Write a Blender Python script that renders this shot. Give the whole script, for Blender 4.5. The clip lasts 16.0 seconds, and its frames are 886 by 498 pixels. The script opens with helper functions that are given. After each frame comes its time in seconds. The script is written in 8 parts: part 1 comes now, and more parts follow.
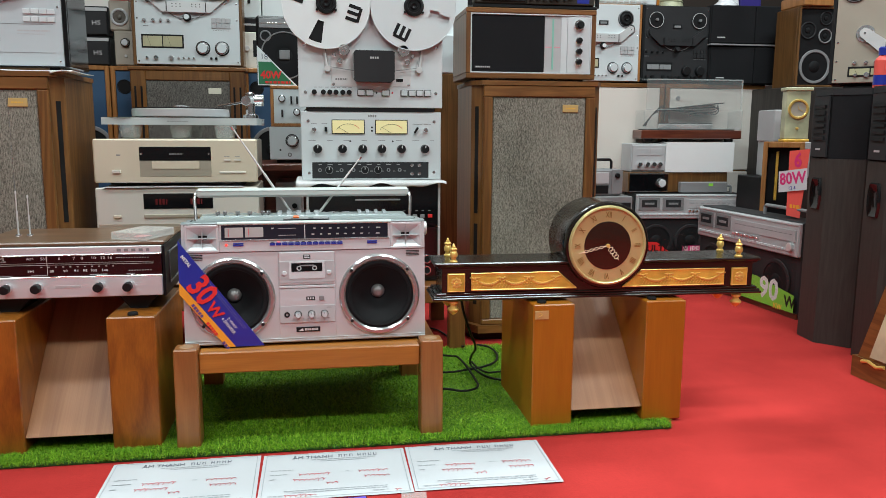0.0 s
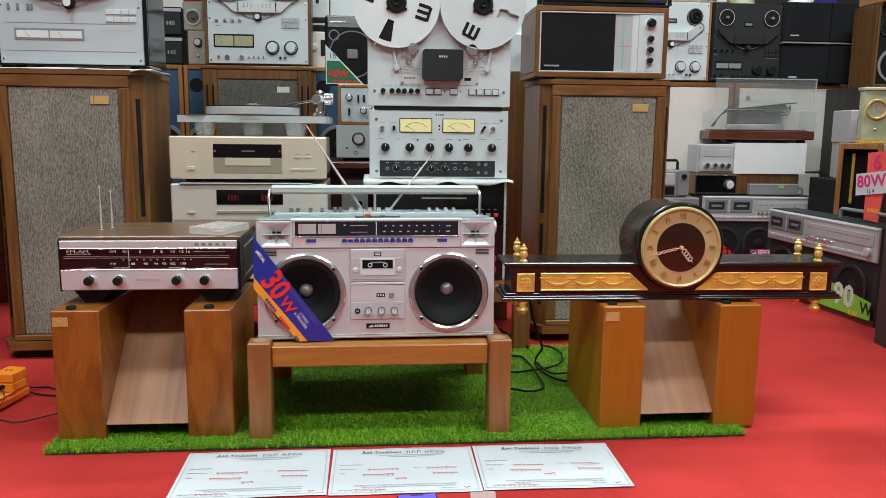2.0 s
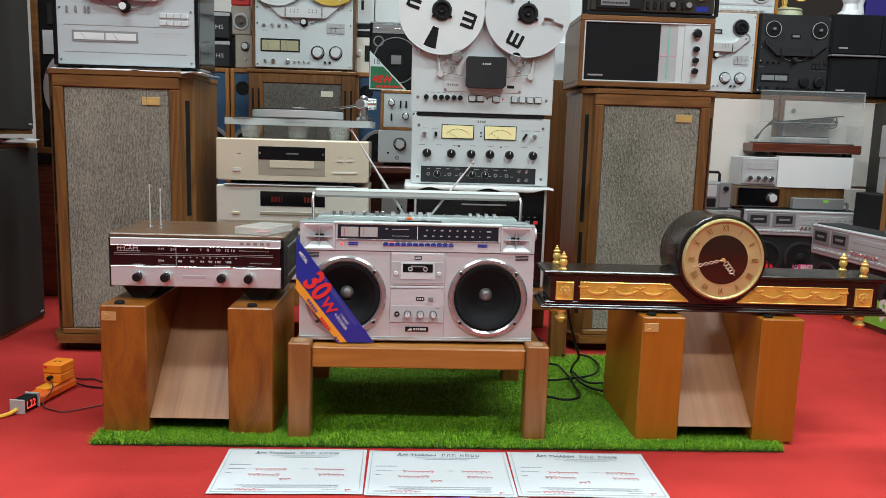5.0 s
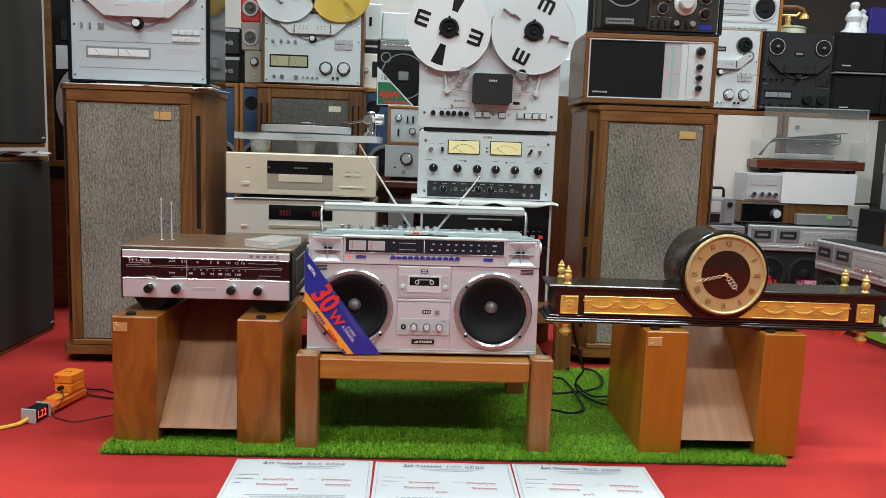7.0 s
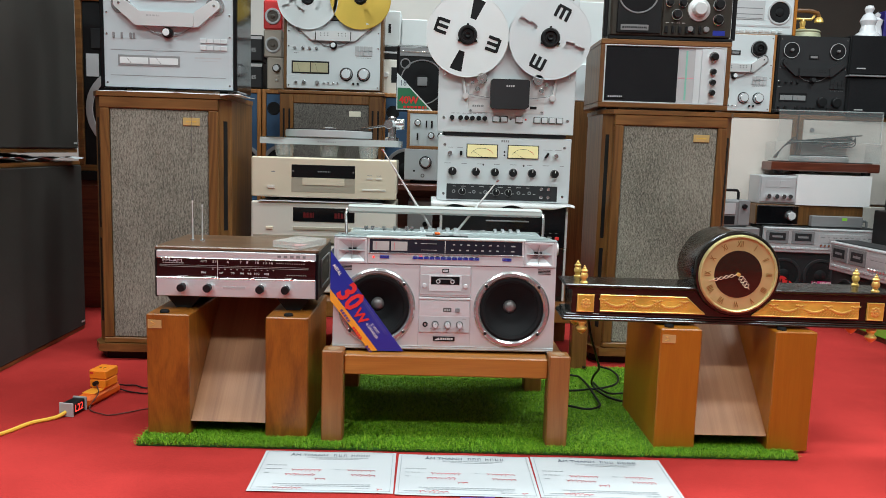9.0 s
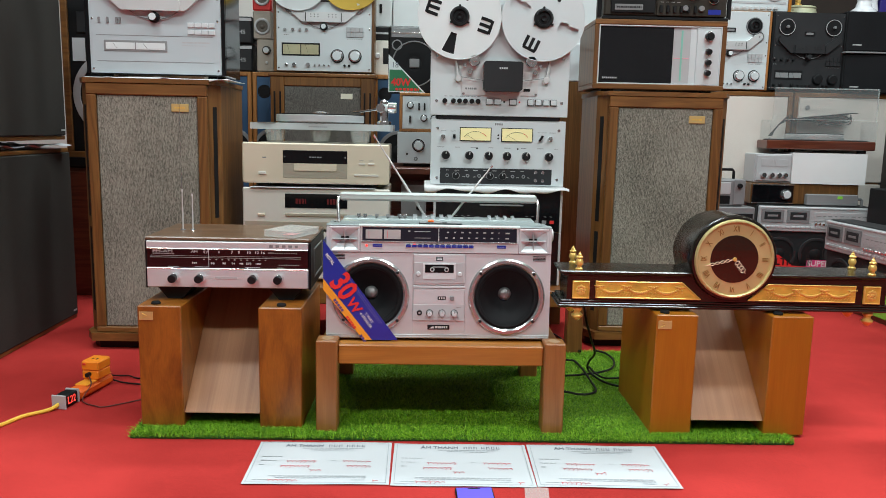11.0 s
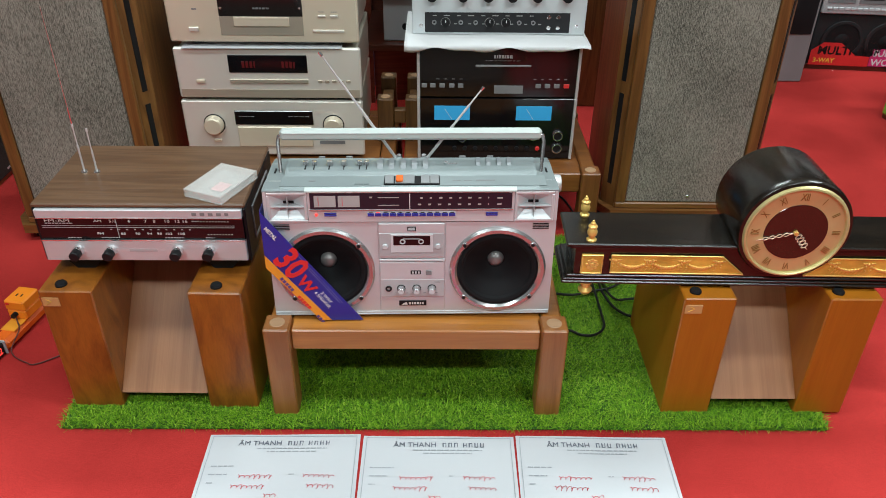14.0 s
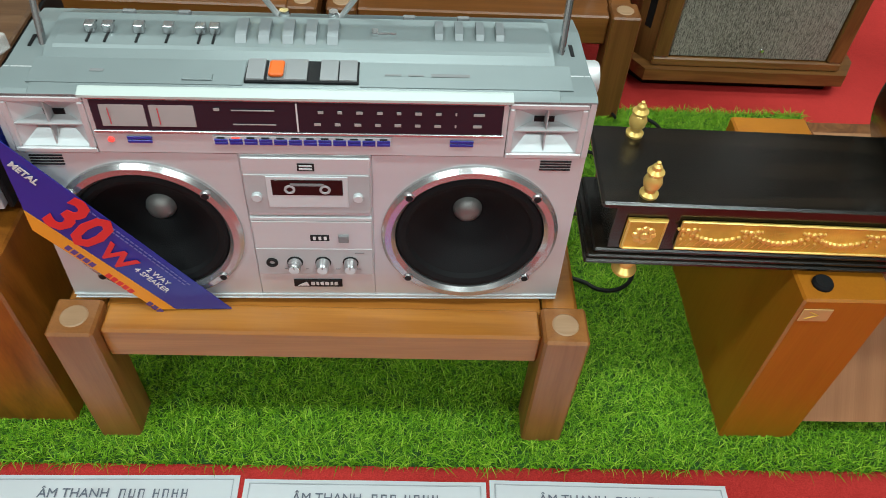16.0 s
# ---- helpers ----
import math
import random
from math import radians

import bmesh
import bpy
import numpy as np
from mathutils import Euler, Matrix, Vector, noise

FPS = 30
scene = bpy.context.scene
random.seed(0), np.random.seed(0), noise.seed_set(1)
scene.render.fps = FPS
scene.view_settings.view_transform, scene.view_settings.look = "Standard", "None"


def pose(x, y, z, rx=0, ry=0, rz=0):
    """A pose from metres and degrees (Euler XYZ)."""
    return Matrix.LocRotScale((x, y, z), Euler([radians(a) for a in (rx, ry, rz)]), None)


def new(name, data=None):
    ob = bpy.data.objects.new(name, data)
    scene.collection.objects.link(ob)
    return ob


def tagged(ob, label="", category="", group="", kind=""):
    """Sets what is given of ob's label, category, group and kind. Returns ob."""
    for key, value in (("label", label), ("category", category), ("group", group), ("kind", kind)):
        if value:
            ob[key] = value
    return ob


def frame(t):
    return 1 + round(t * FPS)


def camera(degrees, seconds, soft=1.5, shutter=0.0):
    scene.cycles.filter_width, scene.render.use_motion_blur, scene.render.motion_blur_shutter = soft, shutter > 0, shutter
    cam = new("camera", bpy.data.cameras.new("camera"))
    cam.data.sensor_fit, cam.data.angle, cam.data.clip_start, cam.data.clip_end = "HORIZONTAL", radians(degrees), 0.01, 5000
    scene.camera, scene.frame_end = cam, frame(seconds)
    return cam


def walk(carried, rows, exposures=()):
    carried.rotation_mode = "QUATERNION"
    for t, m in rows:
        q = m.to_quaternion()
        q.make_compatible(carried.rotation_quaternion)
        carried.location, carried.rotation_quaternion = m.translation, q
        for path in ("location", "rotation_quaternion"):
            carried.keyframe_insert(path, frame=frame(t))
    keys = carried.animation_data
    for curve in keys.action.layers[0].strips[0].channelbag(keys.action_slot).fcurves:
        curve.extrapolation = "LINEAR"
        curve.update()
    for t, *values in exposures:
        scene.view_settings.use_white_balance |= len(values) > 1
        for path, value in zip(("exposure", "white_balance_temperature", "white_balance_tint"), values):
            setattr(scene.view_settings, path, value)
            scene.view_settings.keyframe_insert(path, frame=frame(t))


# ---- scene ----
cam = camera(59.7, 16.0, soft=0.6, shutter=0.15)
METRES, EYE, TILT, LEAN, TURN = 1.92, 0.695, 0.0, 0.0, -9.4
ROWS = [
    (0.0, 0.0, 0.0, 0.0, 0.05, -8.88, -0.3),
    (0.5, -0.0022, -0.0009, -0.0001, 0.61, -8.93, -0.45),
    (1.0, -0.0064, -0.0019, -0.0005, 1.59, -8.96, -0.52),
    (1.5, -0.0143, -0.0007, 0.0005, 2.85, -8.95, -0.54),
    (2.0, -0.019, -0.0003, -0.0009, 4.14, -8.96, -0.59),
    (2.5, -0.0189, -0.0018, -0.0012, 5.19, -9.01, -0.7),
    (3.0, -0.0211, -0.0025, -0.0019, 5.9, -9.05, -0.88),
    (3.5, -0.0222, -0.0019, -0.002, 6.32, -9.06, -1.1),
    (4.0, -0.0231, -0.0028, -0.0017, 6.56, -8.99, -1.34),
    (6.5, -0.0256, -0.019, 0.0001, 7.21, -7.7, -1.99),
    (7.0, -0.0252, -0.022, 0.0007, 7.3, -7.52, -1.96),
    (7.5, -0.0251, -0.0256, 0.0011, 7.39, -7.37, -1.92),
    (8.0, -0.0243, -0.0285, 0.0015, 7.59, -7.3, -1.88),
    (8.5, -0.0267, -0.0382, 0.003, 7.95, -7.28, -1.82),
    (9.0, -0.0269, -0.0571, 0.0013, 8.42, -7.31, -1.77),
    (11.5, -0.0279, -0.0335, 0.0136, 7.92, -10.48, -1.19),
    (12.0, -0.039, 0.1065, 0.0185, 8.14, -13.09, -1.11),
    (12.5, -0.0352, 0.1985, 0.0736, 8.77, -17.72, -0.45),
    (13.0, -0.0282, 0.2113, 0.2138, 8.67, -25.81, -0.03),
    (13.5, -0.0184, 0.209, 0.2617, 9.0, -30.54, 0.0),
    (14.0, -0.0322, 0.2651, 0.2374, 9.11, -32.95, -0.51),
    (14.5, -0.055, 0.3791, 0.2175, 9.25, -36.35, -1.05),
    (15.0, -0.0559, 0.4723, 0.1868, 9.41, -40.57, -1.57),
    (15.5, -0.0594, 0.5527, 0.1446, 9.49, -44.87, -2.1),
    (16.0, -0.0592, 0.6119, 0.1122, 8.84, -48.39, -2.55),
]
walk(cam, [(t, pose(0, 0, EYE, TILT, LEAN, TURN) @ pose(METRES * x, METRES * y, METRES * z, 90 + pitch, roll, yaw)) for t, x, y, z, yaw, pitch, roll in ROWS], [(0.0, -0.02, 6250, 1), (12.5, 0.0, 6250, 1), (13.5, -0.13, 6250, 3), (14.5, -0.18, 6250, 0), (15.5, -0.22, 6250, -5), (16.0, -0.22, 6250, -4)])

# ---- light ----
world = bpy.data.worlds.new("world")
scene.world = world
world.use_nodes = True
world.node_tree.nodes["Background"].inputs[0].default_value = (1, 0.97, 0.93, 1)
world.node_tree.nodes["Background"].inputs[1].default_value = 0.005
scene.view_settings.exposure = 0.0
# lamps out of view; the one at (2.5, 2.5) is added to brighten that corner
LAMPS = [(-1.2, -0.6, 54), (1.2, -0.6, 60), (-1.1, 1.2, 38), (1.2, 1.2, 46), (2.5, 2.5, 48), (0.0, 3.3, 50)]
for lx, ly, watts in LAMPS:
    lamp = bpy.data.lights.new("ceiling_lamp", "AREA")
    lamp.shape, lamp.size, lamp.size_y = "RECTANGLE", 1.2, 0.25
    lamp.energy, lamp.color = watts, (0.93, 0.985, 1.0)
    lo = new("ceiling_lamp_light", lamp)
    lo.matrix_world = pose(lx, ly, 3.08, 0, 0, 0)


# ---- materials ----
def nodes_of(name):
    m = bpy.data.materials.new(name)
    m.use_nodes = True
    t = m.node_tree
    return m, t, t.nodes["Principled BSDF"], t.nodes.new, t.links.new


def coords(t, add, link, scale, random_shift=True):
    tc, mp = add("ShaderNodeTexCoord"), add("ShaderNodeMapping")
    link(tc.outputs["Object"], mp.inputs["Vector"])
    mp.inputs["Scale"].default_value = scale
    if random_shift:
        info, mul = add("ShaderNodeObjectInfo"), add("ShaderNodeMath")
        mul.operation = "MULTIPLY"
        mul.inputs[1].default_value = 37.0
        link(info.outputs["Random"], mul.inputs[0])
        link(mul.outputs[0], mp.inputs["Location"])
    return mp.outputs["Vector"]


def ramp(add, link, fac, stops):
    r = add("ShaderNodeValToRGB")
    els = r.color_ramp.elements
    while len(els) < len(stops):
        els.new(0.5)
    for e, (p, c) in zip(els, stops):
        e.position, e.color = p, (*c, 1)
    link(fac, r.inputs[0])
    return r.outputs[0]


def mat(name, col, rough=0.45, metal=0.0, vary=0.12, scale=60, bump=0.05, bump_scale=400, coat=0.0, stretch=(1, 1, 1)):
    """Paint, plastic or metal with grain and a slow change of tone."""
    m, t, p, add, link = nodes_of(name)
    v = coords(t, add, link, stretch)
    n1, n2 = add("ShaderNodeTexNoise"), add("ShaderNodeTexNoise")
    n1.inputs["Scale"].default_value, n1.inputs["Detail"].default_value = scale * 0.12, 4
    n2.inputs["Scale"].default_value, n2.inputs["Detail"].default_value = bump_scale, 3
    link(v, n1.inputs["Vector"]), link(v, n2.inputs["Vector"])
    lo = tuple(c * (1 - vary) for c in col)
    hi = tuple(min(1, c * (1 + vary)) for c in col)
    link(ramp(add, link, n1.outputs["Fac"], [(0.3, lo), (0.7, hi)]), p.inputs["Base Color"])
    mr = add("ShaderNodeMapRange")
    mr.inputs["To Min"].default_value, mr.inputs["To Max"].default_value = max(0.02, rough - 0.08), min(1, rough + 0.1)
    link(n1.outputs["Fac"], mr.inputs["Value"]), link(mr.outputs[0], p.inputs["Roughness"])
    p.inputs["Metallic"].default_value = metal
    p.inputs["Coat Weight"].default_value = coat
    if max(col) < 0.06 and rough > 0.3:
        p.inputs["Specular IOR Level"].default_value = 0.22
    if bump:
        b = add("ShaderNodeBump")
        b.inputs["Strength"].default_value, b.inputs["Distance"].default_value = bump, 0.001
        link(n2.outputs["Fac"], b.inputs["Height"]), link(b.outputs[0], p.inputs["Normal"])
    return m


def wood(name, dark, light, axis="z", rough=0.38, coat=0.15, ring=9.0, figure=1.0):
    """Veneer or solid wood: long grain along one axis, wavy figure and fine pores."""
    m, t, p, add, link = nodes_of(name)
    long, wide = 1.0 * figure, 14.0
    s = {"x": (long, wide, wide), "y": (wide, long, wide), "z": (wide, wide, long), "yz": (wide * 1.6, long * 0.6, long * 0.6)}[axis]
    v = coords(t, add, link, s)
    big, fine = add("ShaderNodeTexNoise"), add("ShaderNodeTexNoise")
    big.inputs["Scale"].default_value, big.inputs["Detail"].default_value, big.inputs["Distortion"].default_value = 1.4, 6, 1.2
    s2 = tuple(a * 9 if a >= wide else a * 4 for a in s)
    v2 = coords(t, add, link, s2)
    fine.inputs["Scale"].default_value, fine.inputs["Detail"].default_value = 3.0, 5
    link(v, big.inputs["Vector"]), link(v2, fine.inputs["Vector"])
    wave = add("ShaderNodeMath")
    wave.operation = "MULTIPLY"
    wave.inputs[1].default_value = ring
    link(big.outputs["Fac"], wave.inputs[0])
    ping = add("ShaderNodeMath")
    ping.operation = "PINGPONG"
    ping.inputs[1].default_value = 1.0
    link(wave.outputs[0], ping.inputs[0])
    mix = add("ShaderNodeMix")
    mix.inputs["Factor"].default_value = 0.45
    link(ping.outputs[0], mix.inputs["A"]), link(fine.outputs["Fac"], mix.inputs["B"])
    mid = tuple((a + b) / 2 for a, b in zip(dark, light))
    link(ramp(add, link, mix.outputs[0], [(0.15, dark), (0.5, mid), (0.85, light)]), p.inputs["Base Color"])
    p.inputs["Roughness"].default_value, p.inputs["Coat Weight"].default_value = rough, coat
    p.inputs["Coat Roughness"].default_value = 0.25
    b = add("ShaderNodeBump")
    b.inputs["Strength"].default_value, b.inputs["Distance"].default_value = 0.12, 0.0006
    link(fine.outputs["Fac"], b.inputs["Height"]), link(b.outputs[0], p.inputs["Normal"])
    return m


def fabric(name, a, b, thread=900, bump=0.5, blot=3.0, stretch=(1, 1, 0.35), slow=0.2):
    """Woven cloth: coarse light and dark threads over slow blotches."""
    m, t, p, add, link = nodes_of(name)
    v = coords(t, add, link, stretch)
    n, s = add("ShaderNodeTexNoise"), add("ShaderNodeTexNoise")
    n.inputs["Scale"].default_value, n.inputs["Detail"].default_value = thread, 2
    s.inputs["Scale"].default_value, s.inputs["Detail"].default_value = blot, 4
    link(v, n.inputs["Vector"]), link(v, s.inputs["Vector"])
    mix = add("ShaderNodeMix")
    mix.inputs["Factor"].default_value = slow
    link(n.outputs["Fac"], mix.inputs["A"]), link(s.outputs["Fac"], mix.inputs["B"])
    link(ramp(add, link, mix.outputs[0], [(0.36, a), (0.62, b)]), p.inputs["Base Color"])
    p.inputs["Roughness"].default_value = 0.95
    p.inputs["Specular IOR Level"].default_value = 0.15
    bp = add("ShaderNodeBump")
    bp.inputs["Strength"].default_value, bp.inputs["Distance"].default_value = bump, 0.001
    link(n.outputs["Fac"], bp.inputs["Height"]), link(bp.outputs[0], p.inputs["Normal"])
    return m


def ribbed(name, a, b, pitch=0.0055):
    """Speaker cloth: upright ribs broken by slubs and fine threads."""
    m, t, p, add, link = nodes_of(name)
    w = add("ShaderNodeTexWave")
    w.wave_type, w.bands_direction = "BANDS", "X"
    w.inputs["Scale"].default_value = 0.314 / pitch
    w.inputs["Distortion"].default_value, w.inputs["Detail"].default_value = 1.6, 2
    w.inputs["Detail Scale"].default_value = 3.0
    slub, fine, slow = (add("ShaderNodeTexNoise") for _ in range(3))
    slub.inputs["Scale"].default_value, slub.inputs["Detail"].default_value = 420, 2
    fine.inputs["Scale"].default_value, fine.inputs["Detail"].default_value = 700, 2
    slow.inputs["Scale"].default_value, slow.inputs["Detail"].default_value = 4.0, 4
    link(coords(t, add, link, (1, 1, 0.12)), w.inputs["Vector"])
    link(coords(t, add, link, (1, 1, 0.3)), slub.inputs["Vector"])
    link(coords(t, add, link, (1, 1, 0.6)), fine.inputs["Vector"])
    link(coords(t, add, link, (1, 1, 0.8)), slow.inputs["Vector"])
    last = w.outputs["Fac"]
    for node, share in ((slub, 0.9), (fine, 0.5), (slow, 0.2)):
        mix = add("ShaderNodeMix")
        mix.inputs["Factor"].default_value = share
        link(last, mix.inputs["A"]), link(node.outputs["Fac"], mix.inputs["B"])
        last = mix.outputs[0]
    link(ramp(add, link, last, [(0.40, a), (0.60, b)]), p.inputs["Base Color"])
    p.inputs["Roughness"].default_value = 0.95
    p.inputs["Specular IOR Level"].default_value = 0.15
    bp = add("ShaderNodeBump")
    bp.inputs["Strength"].default_value, bp.inputs["Distance"].default_value = 0.5, 0.001
    link(last, bp.inputs["Height"]), link(bp.outputs[0], p.inputs["Normal"])
    return m


def spun_metal(name, col, rough, stretch):
    """Metal turned on a lathe: fine rings that draw highlights out into rays."""
    m, t, p, add, link = nodes_of(name)
    tan, n = add("ShaderNodeTangent"), add("ShaderNodeTexNoise")
    tan.direction_type, tan.axis = "RADIAL", "Y"
    n.inputs["Scale"].default_value, n.inputs["Detail"].default_value = 30, 3
    link(coords(t, add, link, (1, 1, 1)), n.inputs["Vector"])
    link(ramp(add, link, n.outputs["Fac"], [(0.3, tuple(c * 0.92 for c in col)), (0.7, col)]), p.inputs["Base Color"])
    link(tan.outputs[0], p.inputs["Tangent"])
    p.inputs["Roughness"].default_value, p.inputs["Metallic"].default_value = rough, 0.42
    p.inputs["Anisotropic"].default_value = stretch
    return m


def glass(name, col=(1, 1, 1), rough=0.02, alpha=0.12):
    m, t, p, add, link = nodes_of(name)
    p.inputs["Base Color"].default_value = (*col, 1)
    p.inputs["Roughness"].default_value = rough
    p.inputs["Alpha"].default_value = alpha
    p.inputs["Specular IOR Level"].default_value = 0.8
    return m


def glow(name, col, strength):
    m, t, p, add, link = nodes_of(name)
    p.inputs["Base Color"].default_value = (*col, 1)
    p.inputs["Emission Color"].default_value = (*col, 1)
    p.inputs["Emission Strength"].default_value = strength
    return m


CARPET = fabric("red_carpet", (0.27, 0.016, 0.014), (0.60, 0.047, 0.042), 700, 0.5, 2.2, (1, 1, 1), 0.55)
PLASTER = mat("white_plaster", (0.72, 0.70, 0.66), 0.8, 0, 0.05, 20, 0.2, 60)
# for the unseen walls: dark enough to keep bounced light out of the shadows
DIMWALL = mat("grey_brown_wall", (0.12, 0.112, 0.105), 0.8, 0, 0.15, 20, 0.2, 60)
DARKWALL = mat("dark_wall_cloth", (0.045, 0.035, 0.03), 0.8, 0, 0.3, 12, 0.4, 80)
# unseen ceiling, greyed to return less light from above
CEIL = mat("ceiling_paint", (0.24, 0.24, 0.24), 0.9, 0, 0.03, 20, 0.1, 90)
MATBACK = mat("grass_backing", (0.025, 0.085, 0.012), 0.9, 0, 0.3, 300, 0.4, 300)
TEAK = wood("teak_veneer", (0.285, 0.085, 0.004), (0.40, 0.14, 0.008), "z", ring=2.0, figure=1.4)
TEAKD = wood("dark_teak_veneer", (0.10, 0.035, 0.012), (0.22, 0.085, 0.028), "z")
BURL = wood("figured_walnut", (0.13, 0.038, 0.005), (0.35, 0.118, 0.013), "z", ring=2.6, figure=5.0)
BOARD = wood("pale_walnut_board", (0.205, 0.083, 0.032), (0.365, 0.168, 0.072), "yz", 0.5, 0.05, ring=2.6)
STANDX = wood("stand_wood_rail", (0.34, 0.12, 0.018), (0.52, 0.21, 0.036), "x", 0.33, 0.3, ring=4.0)
STANDZ = wood("stand_wood_leg", (0.24, 0.088, 0.021), (0.38, 0.155, 0.042), "z", 0.4, 0.2, ring=4.0)
STANDT = wood("stand_wood_end", (0.36, 0.21, 0.11), (0.46, 0.29, 0.17), "x", 0.5, 0.1)
DARKRAIL = wood("dark_stand_rail", (0.17, 0.058, 0.013), (0.29, 0.11, 0.027), "x", 0.36, 0.25, ring=4.0)
DARKLEG = wood("dark_stand_leg", (0.14, 0.05, 0.013), (0.25, 0.097, 0.027), "z", 0.4, 0.2, ring=4.0)
CABX = wood("cabinet_walnut_x", (0.125, 0.05, 0.013), (0.24, 0.105, 0.029), "x")
CABZ = wood("cabinet_walnut_z", (0.115, 0.046, 0.012), (0.22, 0.097, 0.027), "z")
CABD = wood("cabinet_walnut_side", (0.085, 0.038, 0.011), (0.17, 0.08, 0.024), "z")
SONYTOP = wood("tuner_walnut_top", (0.085, 0.041, 0.02), (0.15, 0.08, 0.041), "x", 0.34, 0.3)
REDWOOD = wood("red_mahogany", (0.07, 0.016, 0.009), (0.15, 0.04, 0.02), "x", 0.3, 0.3)
ORANGEWOOD = wood("orange_teak", (0.27, 0.11, 0.03), (0.42, 0.19, 0.06), "z")
GRILLE = ribbed("grey_tweed", (0.07, 0.064, 0.052), (0.37, 0.342, 0.285), 0.0042)
GRILLED = fabric("dark_tweed", (0.06, 0.055, 0.05), (0.2, 0.185, 0.165), 520, 0.5, 5.0)
BLACKCLOTH = fabric("black_grille_cloth", (0.006, 0.006, 0.007), (0.018, 0.018, 0.02), 700, 0.3, 4.0, (1, 1, 1))
CREAM = fabric("cream_grille_cloth", (0.62, 0.56, 0.51), (0.76, 0.70, 0.64), 900, 0.2, 2.0, (1, 1, 1))
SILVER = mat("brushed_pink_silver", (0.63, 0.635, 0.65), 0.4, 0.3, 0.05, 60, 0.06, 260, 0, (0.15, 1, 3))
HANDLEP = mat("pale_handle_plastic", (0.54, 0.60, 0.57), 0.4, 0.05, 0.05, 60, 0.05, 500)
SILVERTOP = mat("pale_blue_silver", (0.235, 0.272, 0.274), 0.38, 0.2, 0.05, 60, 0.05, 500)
ALU = mat("brushed_aluminium", (0.70, 0.70, 0.70), 0.38, 0.45, 0.04, 60, 0.05, 300, 0, (0.15, 1, 3))
KNOBALU = mat("turned_aluminium", (0.55, 0.55, 0.56), 0.25, 0.85, 0.06, 60, 0.05, 400)
ALUW = mat("satin_white_aluminium", (0.66, 0.70, 0.715), 0.42, 0.2, 0.03, 40, 0.04, 500)
CHROME = mat("chrome", (0.82, 0.82, 0.83), 0.14, 0.95, 0.03, 60, 0)
RINGCHROME = mat("satin_chrome_ring", (0.52, 0.51, 0.515), 0.24, 0.8, 0.05, 60, 0)
PALEBRASS = mat("pale_brass_hand", (0.86, 0.66, 0.48), 0.35, 0.25, 0.05, 60, 0)
NUMERAL = mat("dark_gilt_numeral", (0.30, 0.17, 0.04), 0.4, 0.4, 0.1, 60, 0)
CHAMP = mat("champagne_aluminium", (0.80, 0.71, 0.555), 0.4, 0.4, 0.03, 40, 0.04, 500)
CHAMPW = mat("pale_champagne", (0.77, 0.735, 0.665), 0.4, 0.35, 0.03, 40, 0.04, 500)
# darker copy of CHAMP: shade on cases, drawers and keys put into the colour
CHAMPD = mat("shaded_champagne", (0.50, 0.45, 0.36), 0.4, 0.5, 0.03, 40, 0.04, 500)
GOLD = mat("gilt_brass", (0.86, 0.58, 0.16), 0.3, 0.45, 0.12, 150, 0.2, 300)
GOLDD = mat("gilt_ground", (0.76, 0.47, 0.075), 0.42, 0.2, 0.25, 200, 0.5, 700)
DIALGOLD = spun_metal("spun_brass_dial", (0.66, 0.57, 0.26), 0.34, 0.75)
LIDEDGE = glass("pale_lid_edge", (0.72, 0.78, 0.76), 0.1, 0.28)
FOOTGLASS = glass("clear_turned_acrylic", (0.74, 0.78, 0.76), 0.08, 0.32)
# champagne-brown deck face, its shade put into the darker colour
CHAMPBROWN = mat("tan_champagne_plate", (0.40, 0.35, 0.285), 0.42, 0.3, 0.05, 40, 0.04, 500)
BROWNGLASS = mat("brown_dial", (0.035, 0.014, 0.008), 0.12, 0.2, 0.1, 60, 0, coat=0.6)
BLACK = mat("black_plastic", (0.011, 0.011, 0.012), 0.42, 0, 0.25, 80, 0.1, 500)
BLACKGLOSS = mat("black_gloss", (0.005, 0.005, 0.006), 0.1, 0, 0.2, 60, 0, coat=0.1)
EBONY = wood("ebonised_wood", (0.004, 0.003, 0.002), (0.014, 0.009, 0.005), "x", 0.24, 0.35)
DIALBLACK = mat("smoked_dial", (0.016, 0.015, 0.025), 0.22, 0, 0.15, 60, 0)
TOGGLE = mat("blue_grey_switch", (0.27, 0.29, 0.30), 0.4, 0.3, 0.06, 60, 0.05, 400)
CONE = mat("black_speaker_cone", (0.007, 0.007, 0.008), 0.7, 0, 0.2, 80, 0.3, 700)
CHARCOAL = mat("charcoal_paint", (0.026, 0.026, 0.028), 0.5, 0, 0.1, 60, 0.1, 500)
GREYP = mat("grey_plastic", (0.22, 0.22, 0.225), 0.45, 0, 0.08, 60, 0.1, 500)
LIGHTGREY = mat("light_grey_plastic", (0.48, 0.48, 0.49), 0.42, 0.1, 0.06, 60, 0.1, 500)
WHITE = mat("white_plastic", (0.70, 0.735, 0.74), 0.45, 0, 0.04, 40, 0.05, 400)
PAPER = mat("white_paper", (0.60, 0.615, 0.64), 0.7, 0, 0.03, 20, 0.1, 120)
INK = mat("dark_ink", (0.13, 0.14, 0.18), 0.7, 0, 0.1, 60, 0)
GREYINK = mat("grey_ink", (0.38, 0.40, 0.43), 0.7, 0, 0.1, 60, 0)
REDINK = mat("red_ink", (0.62, 0.05, 0.07), 0.6, 0, 0.2, 60, 0)
